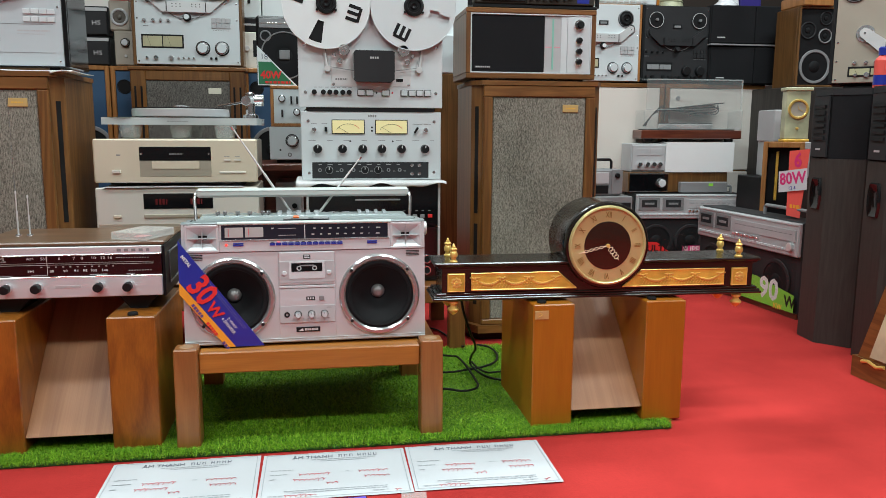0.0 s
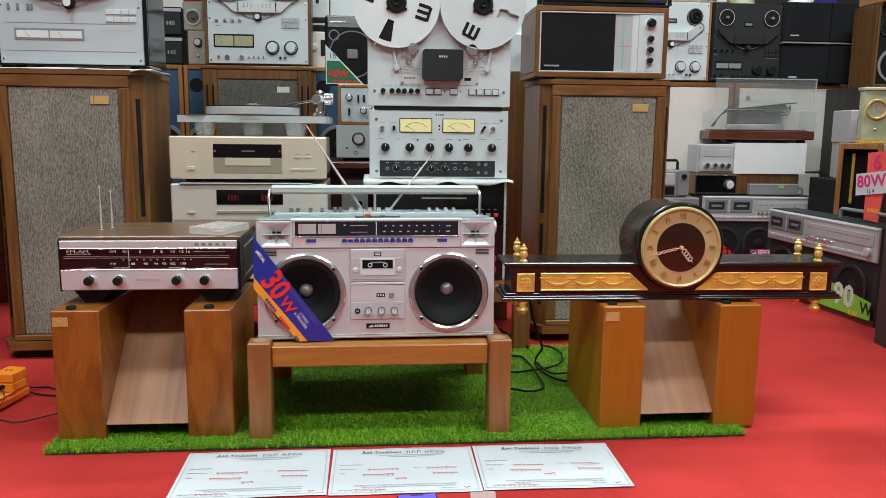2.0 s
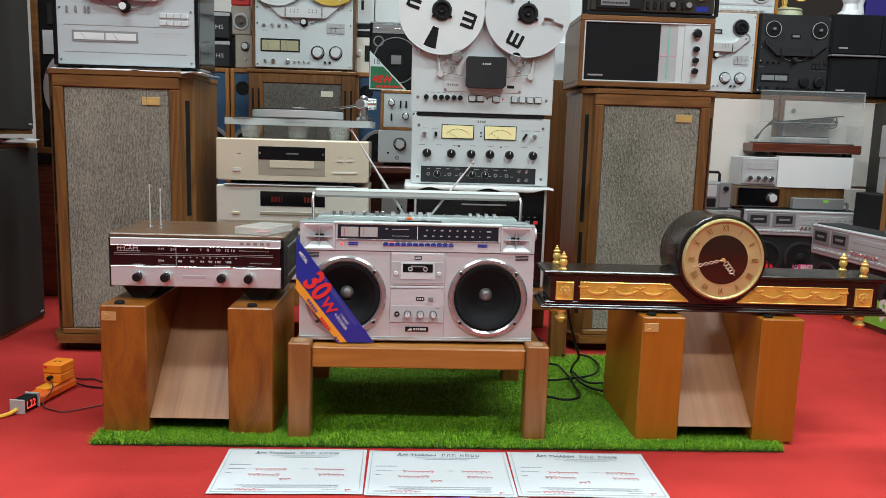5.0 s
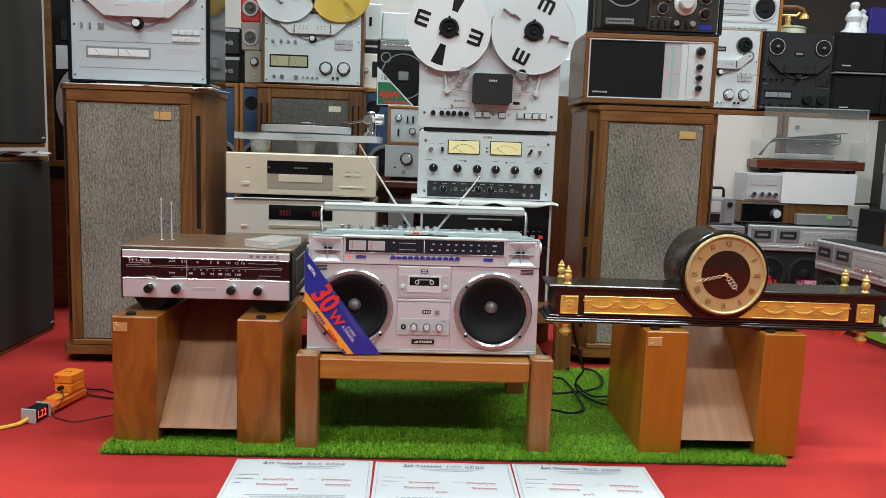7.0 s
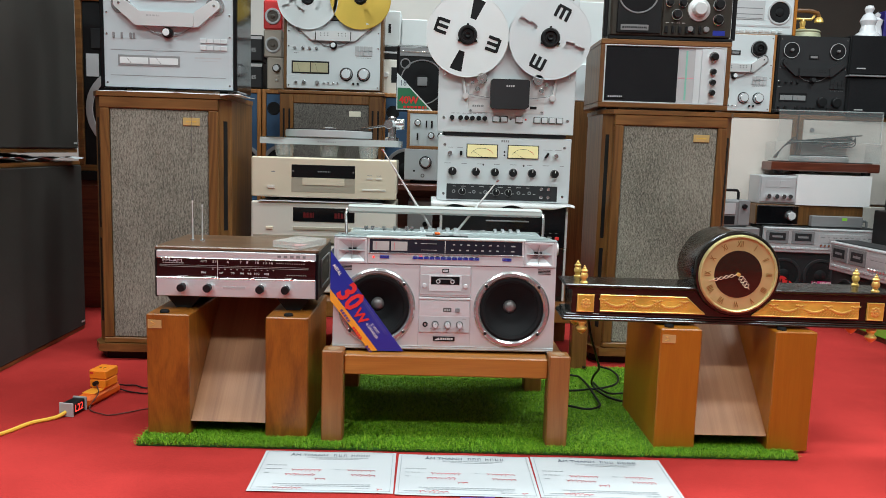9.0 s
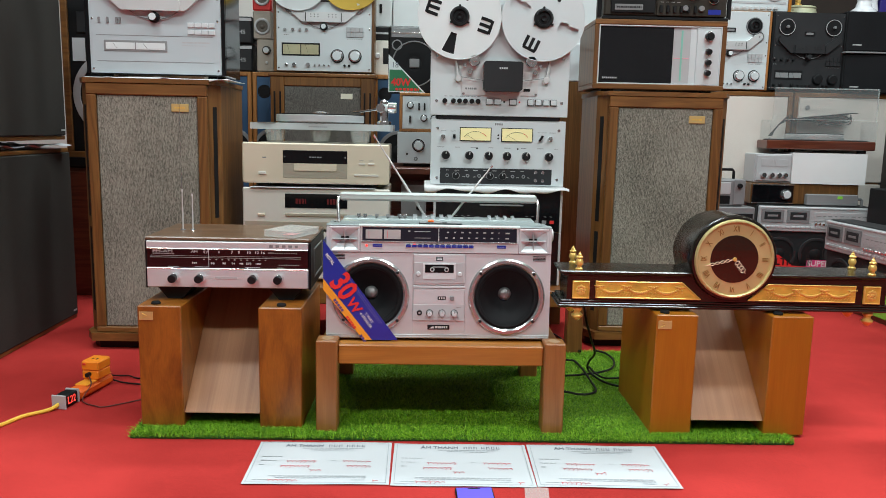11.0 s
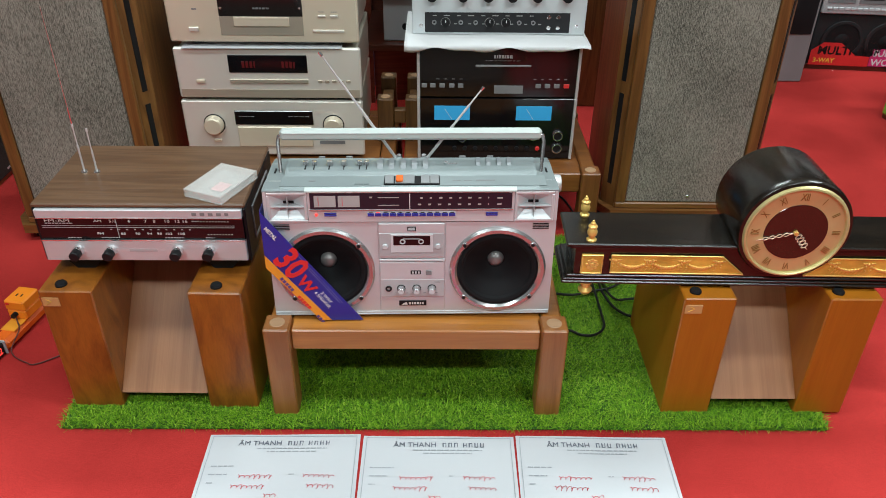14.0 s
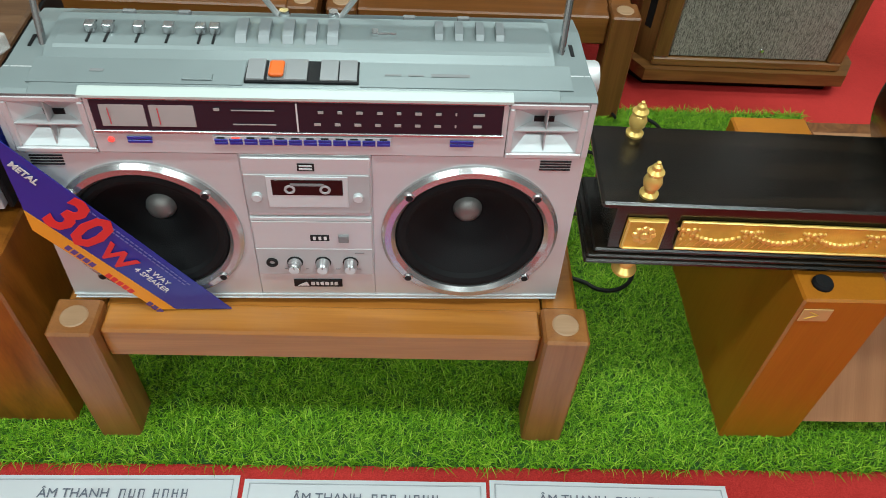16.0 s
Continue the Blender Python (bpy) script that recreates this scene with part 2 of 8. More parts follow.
PRINTW = mat("white_print", (0.72, 0.72, 0.72), 0.5, 0, 0.05, 60, 0)
CARDPRINT = mat("pale_violet_print", (0.16, 0.17, 0.42), 0.5, 0, 0.1, 60, 0)
PRINTG = mat("grey_print", (0.40, 0.39, 0.38), 0.5, 0, 0.1, 60, 0)
BLUE = mat("blue_card", (0.018, 0.03, 0.30), 0.3, 0, 0.1, 40, 0, coat=0.3)
STEELBLUE = mat("blue_lacquer", (0.035, 0.085, 0.17), 0.45, 0, 0.12, 30, 0.1, 200)
ORANGE = mat("orange_plastic", (0.80, 0.14, 0.012), 0.4, 0, 0.08, 60, 0.1, 400)
AMBERBLOCK = mat("yellow_orange_plastic", (0.86, 0.25, 0.014), 0.42, 0, 0.08, 60, 0.1, 400)
AMBER = mat("amber_card", (0.85, 0.34, 0.03), 0.35, 0, 0.08, 60, 0)
YELLOW = mat("yellow_plastic", (0.85, 0.52, 0.06), 0.4, 0, 0.08, 60, 0.05, 400)
RED = mat("red_plastic", (0.70, 0.03, 0.03), 0.35, 0, 0.08, 60, 0)
PINKCARD = mat("pink_red_card", (0.80, 0.10, 0.08), 0.5, 0, 0.06, 60, 0)
MAGENTA = mat("magenta_print", (0.65, 0.03, 0.18), 0.5, 0, 0.06, 60, 0)
GREEN = mat("green_card", (0.035, 0.18, 0.08), 0.4, 0, 0.08, 60, 0)
LIME = mat("lime_card", (0.25, 0.60, 0.06), 0.4, 0, 0.08, 60, 0)
PURPLE = mat("purple_card", (0.10, 0.05, 0.22), 0.4, 0, 0.1, 60, 0)
METERS = mat("smoked_meter_face", (0.42, 0.39, 0.38), 0.35, 0, 0.1, 60, 0)
METERW = mat("meter_face", (0.80, 0.76, 0.62), 0.4, 0, 0.04, 60, 0)
METERGLOW = glow("lit_meter_face", (0.80, 0.70, 0.36), 0.2)
METERDIM = mat("unlit_meter_face", (0.46, 0.43, 0.27), 0.35, 0, 0.1, 60, 0)
BADGE = mat("dull_brass_badge", (0.60, 0.41, 0.16), 0.4, 0.2, 0.08, 60, 0)
AISLE = fabric("charcoal_brown_cloth", (0.028, 0.026, 0.024), (0.062, 0.058, 0.052), 500, 0.3, 4.0, (1, 1, 1))
MIDGREY = mat("mid_grey_key", (0.26, 0.265, 0.27), 0.4, 0.1, 0.08, 60, 0.05, 400)
BLUEMETER = glow("blue_meter", (0.03, 0.22, 0.42), 0.7)
REDGLOW = glow("red_indicator", (0.9, 0.05, 0.04), 1.5)
CLEAR = glass("clear_acrylic", (0.45, 0.47, 0.47), 0.04, 0.14)
ACRYLIC = glass("edge_lit_acrylic", (0.80, 0.86, 0.86), 0.1, 0.5)
FROST = glass("scuffed_clear_case", (0.88, 0.87, 0.84), 0.14, 0.24)
WINDOW = glass("clear_window", (0.02, 0.02, 0.02), 0.02, 0.05)
MARBLE = mat("green_onyx", (0.50, 0.50, 0.33), 0.3, 0, 0.3, 90, 0.05, 200, 0.3)
CLOTHW = fabric("white_cloth", (0.66, 0.66, 0.66), (0.80, 0.80, 0.80), 900, 0.3, 6.0, (1, 1, 1))
RUBBER = mat("black_rubber", (0.008, 0.008, 0.009), 0.75, 0, 0.2, 80, 0.2, 600)
PORCELAIN = mat("white_porcelain", (0.75, 0.75, 0.78), 0.2, 0, 0.04, 60, 0, coat=0.4)
DECKGREY = mat("satin_grey_deck", (0.50, 0.555, 0.58), 0.45, 0.15, 0.03, 40, 0.04, 500)
OLIVE = mat("olive_charcoal_plastic", (0.036, 0.031, 0.024), 0.5, 0, 0.12, 60, 0.1, 500)
DARKCONE = mat("brown_grey_cone", (0.11, 0.095, 0.08), 0.6, 0, 0.15, 80, 0.2, 500)
VINYL = mat("grey_vinyl_veneer", (0.043, 0.037, 0.033), 0.45, 0, 0.2, 80, 0.1, 300, 0, (12, 12, 1))
DARKOAK = wood("black_stained_oak", (0.018, 0.015, 0.013), (0.045, 0.038, 0.033), "z", 0.5, 0.0)


# ---- shapes ----
class Shape:
    """Verts and faces of one part, in its thing's own axes: x right, y away from its front, z up."""

    def __init__(self):
        self.v, self.f = [], []

    def add(self, vs, fs):
        o = len(self.v)
        self.v += [tuple(p) for p in vs]
        self.f += [tuple(i + o for i in q) for q in fs]
        return self

    def box(self, x0, x1, y0, y1, z0, z1, b=0.0012):
        b = min(b, (x1 - x0) * 0.3, (y1 - y0) * 0.3, (z1 - z0) * 0.3)
        lim, vs, key = ((x0, x1), (y0, y1), (z0, z1)), [], {}
        for sx in (0, 1):
            for sy in (0, 1):
                for sz in (0, 1):
                    s = (sx, sy, sz)
                    for a in range(3):
                        p = [lim[k][s[k]] + (0 if k == a else (b if s[k] == 0 else -b)) for k in range(3)]
                        key[s, a] = len(vs)
                        vs.append(p)
        fs = []
        for a in range(3):
            u, w = [k for k in range(3) if k != a]
            for e in (0, 1):
                q = []
                for cu, cw in ((0, 0), (1, 0), (1, 1), (0, 1)):
                    s = [0, 0, 0]
                    s[a], s[u], s[w] = e, cu, cw
                    q.append(key[tuple(s), a])
                fs.append(q)
            for cu in (0, 1):
                for cw in (0, 1):
                    s0, s1 = [0, 0, 0], [0, 0, 0]
                    s0[u] = s1[u] = cu
                    s0[w] = s1[w] = cw
                    s1[a] = 1
                    fs.append([key[tuple(s0), u], key[tuple(s1), u], key[tuple(s1), w], key[tuple(s0), w]])
        for sx in (0, 1):
            for sy in (0, 1):
                for sz in (0, 1):
                    fs.append([key[(sx, sy, sz), k] for k in range(3)])
        return self.add(vs, fs)

    def lathe(self, c, prof, axis="y", seg=24):
        """prof: (radius, way along the axis) from one end to the other."""
        vs, fs, rings = [], [], []
        for r, a in prof:
            if r < 1e-6:
                rings.append([len(vs)])
                n = 1
            else:
                rings.append(list(range(len(vs), len(vs) + seg)))
                n = seg
            for k in range(n):
                u, w = r * math.cos(2 * math.pi * k / seg), r * math.sin(2 * math.pi * k / seg)
                d = {"x": (a, u, w), "y": (u, a, w), "z": (u, w, a)}[axis]
                vs.append((c[0] + d[0], c[1] + d[1], c[2] + d[2]))
        for p, q in zip(rings, rings[1:]):
            for k in range(seg):
                j = (k + 1) % seg
                if len(p) == 1 and len(q) == 1:
                    continue
                if len(p) == 1:
                    fs.append((p[0], q[k], q[j]))
                elif len(q) == 1:
                    fs.append((p[k], q[0], p[j]))
                else:
                    fs.append((p[k], q[k], q[j], p[j]))
        return self.add(vs, fs)

    def disc(self, x, z, r, y0, y1, seg=24, b=0.0):
        """A round piece standing out of the front, from y0 (near) to y1."""
        b = b or min(0.0012, r * 0.2, (y1 - y0) * 0.4)
        return self.lathe((x, 0, z), [(0, y0), (r - b, y0), (r, y0 + b), (r, y1), (0, y1)], "y", seg)

    def ring(self, x, z, r0, r1, y0, y1, seg=48, b=0.002):
        return self.lathe((x, 0, z), [(r0, y1), (r0, y0 + b), (r0 + b, y0), (r1 - b, y0), (r1, y0 + b), (r1, y1)], "y", seg)

    def prism(self, pts, a, b, axis="y"):
        n = len(pts)
        mk = {"x": lambda p, c: (c, p[0], p[1]), "y": lambda p, c: (p[0], c, p[1]), "z": lambda p, c: (p[0], p[1], c)}[axis]
        vs = [mk(p, a) for p in pts] + [mk(p, b) for p in pts]
        fs = [tuple(range(n)), tuple(range(2 * n - 1, n - 1, -1))] + [(k, (k + 1) % n, n + (k + 1) % n, n + k) for k in range(n)]
        return self.add(vs, fs)

    def tube(self, pts, r, seg=8, r_end=None):
        pts, rings, vs, fs = [Vector(p) for p in pts], [], [], []
        for k, p in enumerate(pts):
            d = (pts[min(k + 1, len(pts) - 1)] - pts[max(k - 1, 0)]).normalized()
            u = d.orthogonal().normalized() if k == 0 else (u - d * u.dot(d)).normalized()
            w, rr = d.cross(u), r + ((r_end or r) - r) * k / max(1, len(pts) - 1)
            rings.append(range(len(vs), len(vs) + seg))
            vs += [p + rr * (u * math.cos(2 * math.pi * i / seg) + w * math.sin(2 * math.pi * i / seg)) for i in range(seg)]
        for p, q in zip(rings, rings[1:]):
            fs += [(p[i], p[(i + 1) % seg], q[(i + 1) % seg], q[i]) for i in range(seg)]
        fs += [tuple(rings[0]), tuple(rings[-1])]
        return self.add(vs, fs)

    def bars(self, x0, x1, z, h, y, widths, gap):
        """A row of small printed bars."""
        x, k = x0, 0
        while x < x1:
            w = min(widths[k % len(widths)], x1 - x)
            self.box(x, x + w, y - 0.0004, y, z, z + h, 0.0001)
            x, k = x + w + gap, k + 1
        return self


def part(name, shape, material, parent, label="", sharp=32):
    me = bpy.data.meshes.new(name)
    me.from_pydata(shape.v, [], shape.f)
    bm = bmesh.new()
    bm.from_mesh(me)
    bmesh.ops.recalc_face_normals(bm, faces=bm.faces)
    bm.to_mesh(me)
    bm.free()
    me.shade_smooth()
    me.set_sharp_from_angle(angle=radians(sharp))
    me.materials.append(material)
    ob = new(name, me)
    ob.parent = parent
    if label:
        ob["label"] = label
    return ob


def thing(name, at, rz=0.0, label="", category="", group="", kind=""):
    """An empty at the foot of a thing's front; its parts are children in its own axes."""
    ob = new(name)
    ob.matrix_world = pose(*at, 0, 0, rz)
    ob.empty_display_size = 0.05
    return tagged(ob, label, category, group, kind)


def solo(name, shape, material, at, rz=0.0, label="", category="", group="", kind=""):
    ob = part(name, shape, material, None)
    ob.matrix_world = pose(*at, 0, 0, rz)
    return tagged(ob, label, category, group, kind)


def letters(name, text, size, x, y, z, material, parent, turn=0.0, align="CENTER", wide=1.0, bold=0.0, facing="front"):
    """Printed words as a thin mesh on a front at depth y (or lying on a top), turned anticlockwise by turn degrees."""
    cu = bpy.data.curves.new(name, "FONT")
    cu.body, cu.size, cu.extrude, cu.align_x, cu.align_y, cu.offset = text, size, 0.0003, align, "CENTER", bold
    cu.resolution_u = 2
    tmp = new(name + "_curve", cu)
    me = bpy.data.meshes.new_from_object(tmp.evaluated_get(bpy.context.evaluated_depsgraph_get()))
    bpy.data.objects.remove(tmp)
    bpy.data.curves.remove(cu)
    m = pose(x, y, z, 90 if facing == "front" else 0, 0, 0) @ pose(0, 0, 0, 0, 0, turn) @ Matrix.Diagonal((wide, 1, 1, 1))
    me.transform(m)
    me.materials.clear()
    me.materials.append(material)
    ob = new(name, me)
    ob.parent = parent
    return ob


def knob(parent, name, x, z, r, y, depth, material, label="", mark=None, turn=0.0, seg=20):
    k = part(name, Shape().lathe((x, 0, z), [(0, y - depth), (r * 0.8, y - depth), (r * 0.92, y - depth * 0.9), (r, y - depth * 0.2), (r * 1.05, y)], "y", seg), material, parent, label)
    if material is KNOBALU:
        # black ring put in for the shade round the knob's foot
        part("knob_shadow_ring", Shape().ring(x, z, r * 0.9, r * 1.16, y - 0.0015, y + 0.0005, 24, 0.0004), BLACK, k)
        part("knob_face", Shape().lathe((x, 0, z), [(0, y - depth - 0.0006), (r * 0.74, y - depth - 0.0006), (r * 0.8, y - depth + 0.0004)], "y", 20), ALUW, k)
    if mark:
        s, c = math.sin(radians(turn)), math.cos(radians(turn))
        part("pointer", Shape().tube([(x + 0.2 * r * s, y - depth - 0.0003, z + 0.2 * r * c), (x + 0.85 * r * s, y - depth - 0.0003, z + 0.85 * r * c)], r * 0.1, 5), mark, k)
    return k


# ---- the shop ----
X0, X1, Y0, Y1, H = -2.9, 3.6, -1.3, 4.95, 3.22
solo("floor", Shape().box(X0 - 0.1, X1 + 0.1, Y0 - 0.1, Y1 + 0.1, -0.1, 0, 0.001), CARPET, (0, 0, 0), label="red felt carpet covering the whole shop floor", category="floor", kind="structure")
solo("wall_north", Shape().box(X0 - 0.1, X1 + 0.1, Y1, Y1 + 0.1, 0, H, 0.001), PLASTER, (0, 0, 0), label="white painted brick back wall", category="wall", kind="structure")
# unseen wall added close behind the camera so metals mirror less red carpet
solo("wall_south", Shape().box(X0 - 0.1, X1 + 0.1, Y0 - 0.1, Y0, 0, H, 0.001), DIMWALL, (0, 0, 0), label="unseen plain grey-brown wall, kept dark to cut bounced light", category="wall", kind="structure")
solo("wall_west", Shape().box(X0 - 0.1, X0, Y0, Y1, 0, H, 0.001), DIMWALL, (0, 0, 0), label="unseen plain grey-brown wall, kept dark to cut bounced light", category="wall", kind="structure")
solo("wall_east", Shape().box(X1, X1 + 0.1, Y0, Y1, 0, H, 0.001), DIMWALL, (0, 0, 0), label="unseen plain grey-brown wall, kept dark to cut bounced light", category="wall", kind="structure")
solo("ceiling", Shape().box(X0 - 0.1, X1 + 0.1, Y0 - 0.1, Y1 + 0.1, H, H + 0.1, 0.001), CEIL, (0, 0, 0), label="unseen plain grey ceiling, kept dark to cut bounced light", category="ceiling", kind="structure")
solo("wall_panel", Shape().box(1.25, X1 - 0.002, Y1 - 0.03, Y1 - 0.002, 0.9, H - 0.01, 0.002), DARKWALL, (0, 0, 0), label="dark brown lining on the back wall", category="wall", kind="structure")
for lx, ly, watts in LAMPS:
    lt = thing("ceiling_light", (lx, ly, 3.11), label="unseen long white ceiling light fitting", category="lamp", group="ceiling lights")
    part("housing", Shape().box(-0.62, 0.62, -0.14, 0.14, 0, 0.09, 0.004), WHITE, lt)


# ---- the grass mat ----
def grass_mat():
    x0, x1, y0, y1 = -0.725, 0.815, 1.618, 2.345
    mat_ob = thing("grass_mat", (0, 0, 0), label="bright green artificial grass mat lying on the red carpet", category="mat")
    part("backing", Shape().box(x0, x1, y0, y1, 0.0, 0.005, 0.001), MATBACK, mat_ob)
    rng = np.random.default_rng(4)
    n = 190000
    ex = rng.uniform(-0.004, 0.006, n)
    px, py = rng.uniform(x0 - 0.002, x1 + 0.002, n), rng.uniform(y0, y1, n)
    py = np.where(py < y0 + 0.012, py - np.abs(ex), py)
    ang, lean = rng.uniform(0, 2 * np.pi, n), rng.uniform(0.5, 1.75, n)
    hgt, w = rng.uniform(0.008, 0.0165, n), rng.uniform(0.0005, 0.0009, n)
    dx, dy = np.cos(ang), np.sin(ang)
    sx, sy = -dy * w, dx * w
    z0 = 0.004
    verts = np.empty((n, 5, 3))
    for k, (f, h, s) in enumerate(((0, 0, 1), (0, 0, -1), (0.35, 0.6, 0.8), (0.35, 0.6, -0.8), (1, 1, 0))):
        verts[:, k, 0] = px + dx * lean * hgt * f + sx * s
        verts[:, k, 1] = py + dy * lean * hgt * f + sy * s
        verts[:, k, 2] = z0 + hgt * h * (1 - 0.35 * lean * f)
    base = np.arange(n)[:, None] * 5
    faces = np.concatenate([base + [0, 1, 3], base + [0, 3, 2], base + [2, 3, 4]])
    me = bpy.data.meshes.new("turf")
    me.vertices.add(n * 5)
    me.vertices.foreach_set("co", verts.ravel())
    me.loops.add(faces.size)
    me.loops.foreach_set("vertex_index", faces.ravel().astype(np.int32))
    me.polygons.add(len(faces))
    me.polygons.foreach_set("loop_start", np.arange(0, faces.size, 3, dtype=np.int32))
    me.update()
    me.validate()
    me.materials.append(blade_material())
    ob = new("turf", me)
    ob.parent = mat_ob
    tagged(ob, "short curly green plastic grass blades", kind="stuff")


def blade_material():
    m, t, p, add, link = nodes_of("grass_blades")
    geo = add("ShaderNodeNewGeometry")
    link(ramp(add, link, geo.outputs["Random Per Island"], [(0.0, (0.038, 0.12, 0.003)), (0.4, (0.12, 0.295, 0.006)), (0.8, (0.235, 0.47, 0.018)), (1.0, (0.41, 0.61, 0.06))]), p.inputs["Base Color"])
    p.inputs["Roughness"].default_value, p.inputs["Specular IOR Level"].default_value = 0.55, 0.25
    return m


grass_mat()


# ---- printed sheets ----
def sheet(x, y, rz, seed):
    rnd = random.Random(seed)
    s = thing("paper_sheet", (x, y, 0.0015), rz, "white printed form with red handwriting lying on the carpet", "paper", "paper forms")
    hw, d = 0.1485, 0.21
    nx, vs, fs = 12, [], []
    for j in range(9):
        for i in range(nx + 1):
            u, v = i / nx, j / 8
            vs.append((-hw + 2 * hw * u, d * v, 0.0006 + 0.0009 * math.sin(5 * u + seed) ** 2 + 0.0009 * (v - 0.5) ** 2))
    for j in range(8):
        for i in range(nx):
            a = j * (nx + 1) + i
            fs.append((a, a + 1, a + nx + 2, a + nx + 1))
    part("page", Shape().add(vs, fs), PAPER, s)
    z = 0.0026
    b = Shape()
    for x0, x1, y0, y1 in ((-0.142, 0.142, 0.2035, 0.2045), (-0.142, 0.142, 0.0055, 0.0065), (-0.142, -0.141, 0.006, 0.204), (0.141, 0.142, 0.006, 0.204)):
        b.box(x0, x1, y0, y1, z, z + 0.0003, 0.00005)
    part("border_line", b, GREYINK, s)
    letters("heading_words", "ÂM THANH", 0.0165, -0.046, 0.186, z + 0.0002, INK, s, wide=0.98, facing="top")
    h = Shape()
    for x0, x1 in ((0.008, 0.041), (0.048, 0.089)):
        xx = x0
        while xx < x1 - 0.003:
            h.box(xx, xx + 0.0021, 0.1805, 0.1918, z, z + 0.0003, 0.00005)
            h.box(xx + 0.0021, xx + 0.0058, *rnd.choice(((0.1902, 0.1918), (0.1852, 0.1868), (0.1805, 0.1821))), z, z + 0.0003, 0.00005)
            h.box(xx + 0.0058, xx + 0.007, 0.1805, 0.1918, z, z + 0.0003, 0.00005)
            xx += 0.0112
    part("heading", h, INK, s, "dark printed heading bars")
    f = Shape()
    for yy, x0, x1 in ((0.172, -0.05, 0.085), (0.164, -0.03, 0.065), (0.128, -0.13, -0.085), (0.108, -0.13, -0.095), (0.088, -0.13, -0.118), (0.108, 0.02, 0.03), (0.034, -0.1, 0.1), (0.026, -0.085, 0.1), (0.016, -0.13, -0.1), (0.016, 0.07, 0.1)):
        xx = x0
        while xx < x1:
            w = rnd.uniform(0.004, 0.012)
            f.box(xx, min(x1, xx + w), yy, yy + 0.0022, z, z + 0.0003, 0.00005)
            xx += w + 0.0022
    part("small_print", f, GREYINK, s, "grey lines of small print")
    for x0, x1, yy in ((-0.075, -0.01, 0.104), (0.045, 0.105, 0.104), (-0.085, -0.02, 0.08), (0.055, 0.11, 0.08), (-0.02, 0.005, 0.06), (-0.1, -0.04, 0.014), (0.112, 0.124, 0.014)):
        pts, xx, turn, tall = [], x0, 0.0, 0.004
        while xx < x1:
            if turn > 6.28:
                turn, tall = 0.0, rnd.choice((0.0028, 0.0032, 0.006, 0.0036))
            pts.append((xx + 0.0022 * math.sin(turn) + 0.3 * tall * math.cos(turn), yy + tall * math.cos(turn) + 0.0012 * math.sin(40 * xx), z + 0.0004))
            turn, xx = turn + 0.9, xx + 0.00135
        part("handwriting", Shape().tube(pts, 0.00055, 4), REDINK, s, "red scribbled strokes")


sheet(-0.272, 1.392, 0.6, 1)
sheet(0.028, 1.388, -0.3, 2)
sheet(0.327, 1.388, -1.0, 3)


# ---- two wooden horn speakers ----
def horn_speaker(x, y, rz, w, pillar, label):
    s = thing("horn_speaker", (x, y, 0.006), rz, label, "speaker", "horn speakers")
    h, d, half = 0.292, 0.30, w / 2
    for k in (-1, 1):
        a, b = (-half, -half + pillar) if k < 0 else (half - pillar, half)
        part("side_pillar", Shape().box(a, b, 0, d, 0, h, 0.0025), BURL if x < 0 else TEAK, s)
        c = (a + b) / 2
        for yy in (0.022,):
            off = {(-1, True): -0.014, (1, True): 0.0, (-1, False): -0.024, (1, False): -0.028}[k, x < 0]
            part("rubber_foot", Shape().lathe((c + off, yy, h), [(0, 0.006), (0.009, 0.006), (0.011, 0.003), (0.011, 0)], "z", 16), RUBBER, s, "black rubber puck")
    ix0, ix1 = -half + pillar, half - pillar
    part("slanted_board", Shape().prism([(0.006, 0.034), (0.018, 0.028), (0.272, h - 0.02), (0.272, h), (0.262, h)], ix0 + 0.0005, ix1 - 0.0005, "x"), BOARD, s, "paler walnut board sloping back")
    part("back_panel", Shape().box(ix0, ix1, d - 0.026, d - 0.004, 0.0, h - 0.003, 0.001), TEAKD, s)
    bx = -half + 0.018
    bz = h - 0.024
    bd = part("badge", Shape().box(bx - 0.014, bx + 0.018, -0.0012, 0, bz - 0.010, bz + 0.010, 0.0005), BADGE, s, "small brass badge")
    part("badge_mark", Shape().tube([(bx - 0.008, -0.0014, bz - 0.005), (bx + 0.004, -0.0014, bz + 0.001), (bx - 0.006, -0.0014, bz + 0.006)], 0.0007, 5), GOLDD, bd)


horn_speaker(-0.530, 1.6745, -0.7, 0.378, 0.100, "dark figured walnut horn speaker standing on the grass mat")
horn_speaker(0.6715, 1.662, 0.0, 0.372, 0.098, "orange teak horn speaker standing on the grass mat")


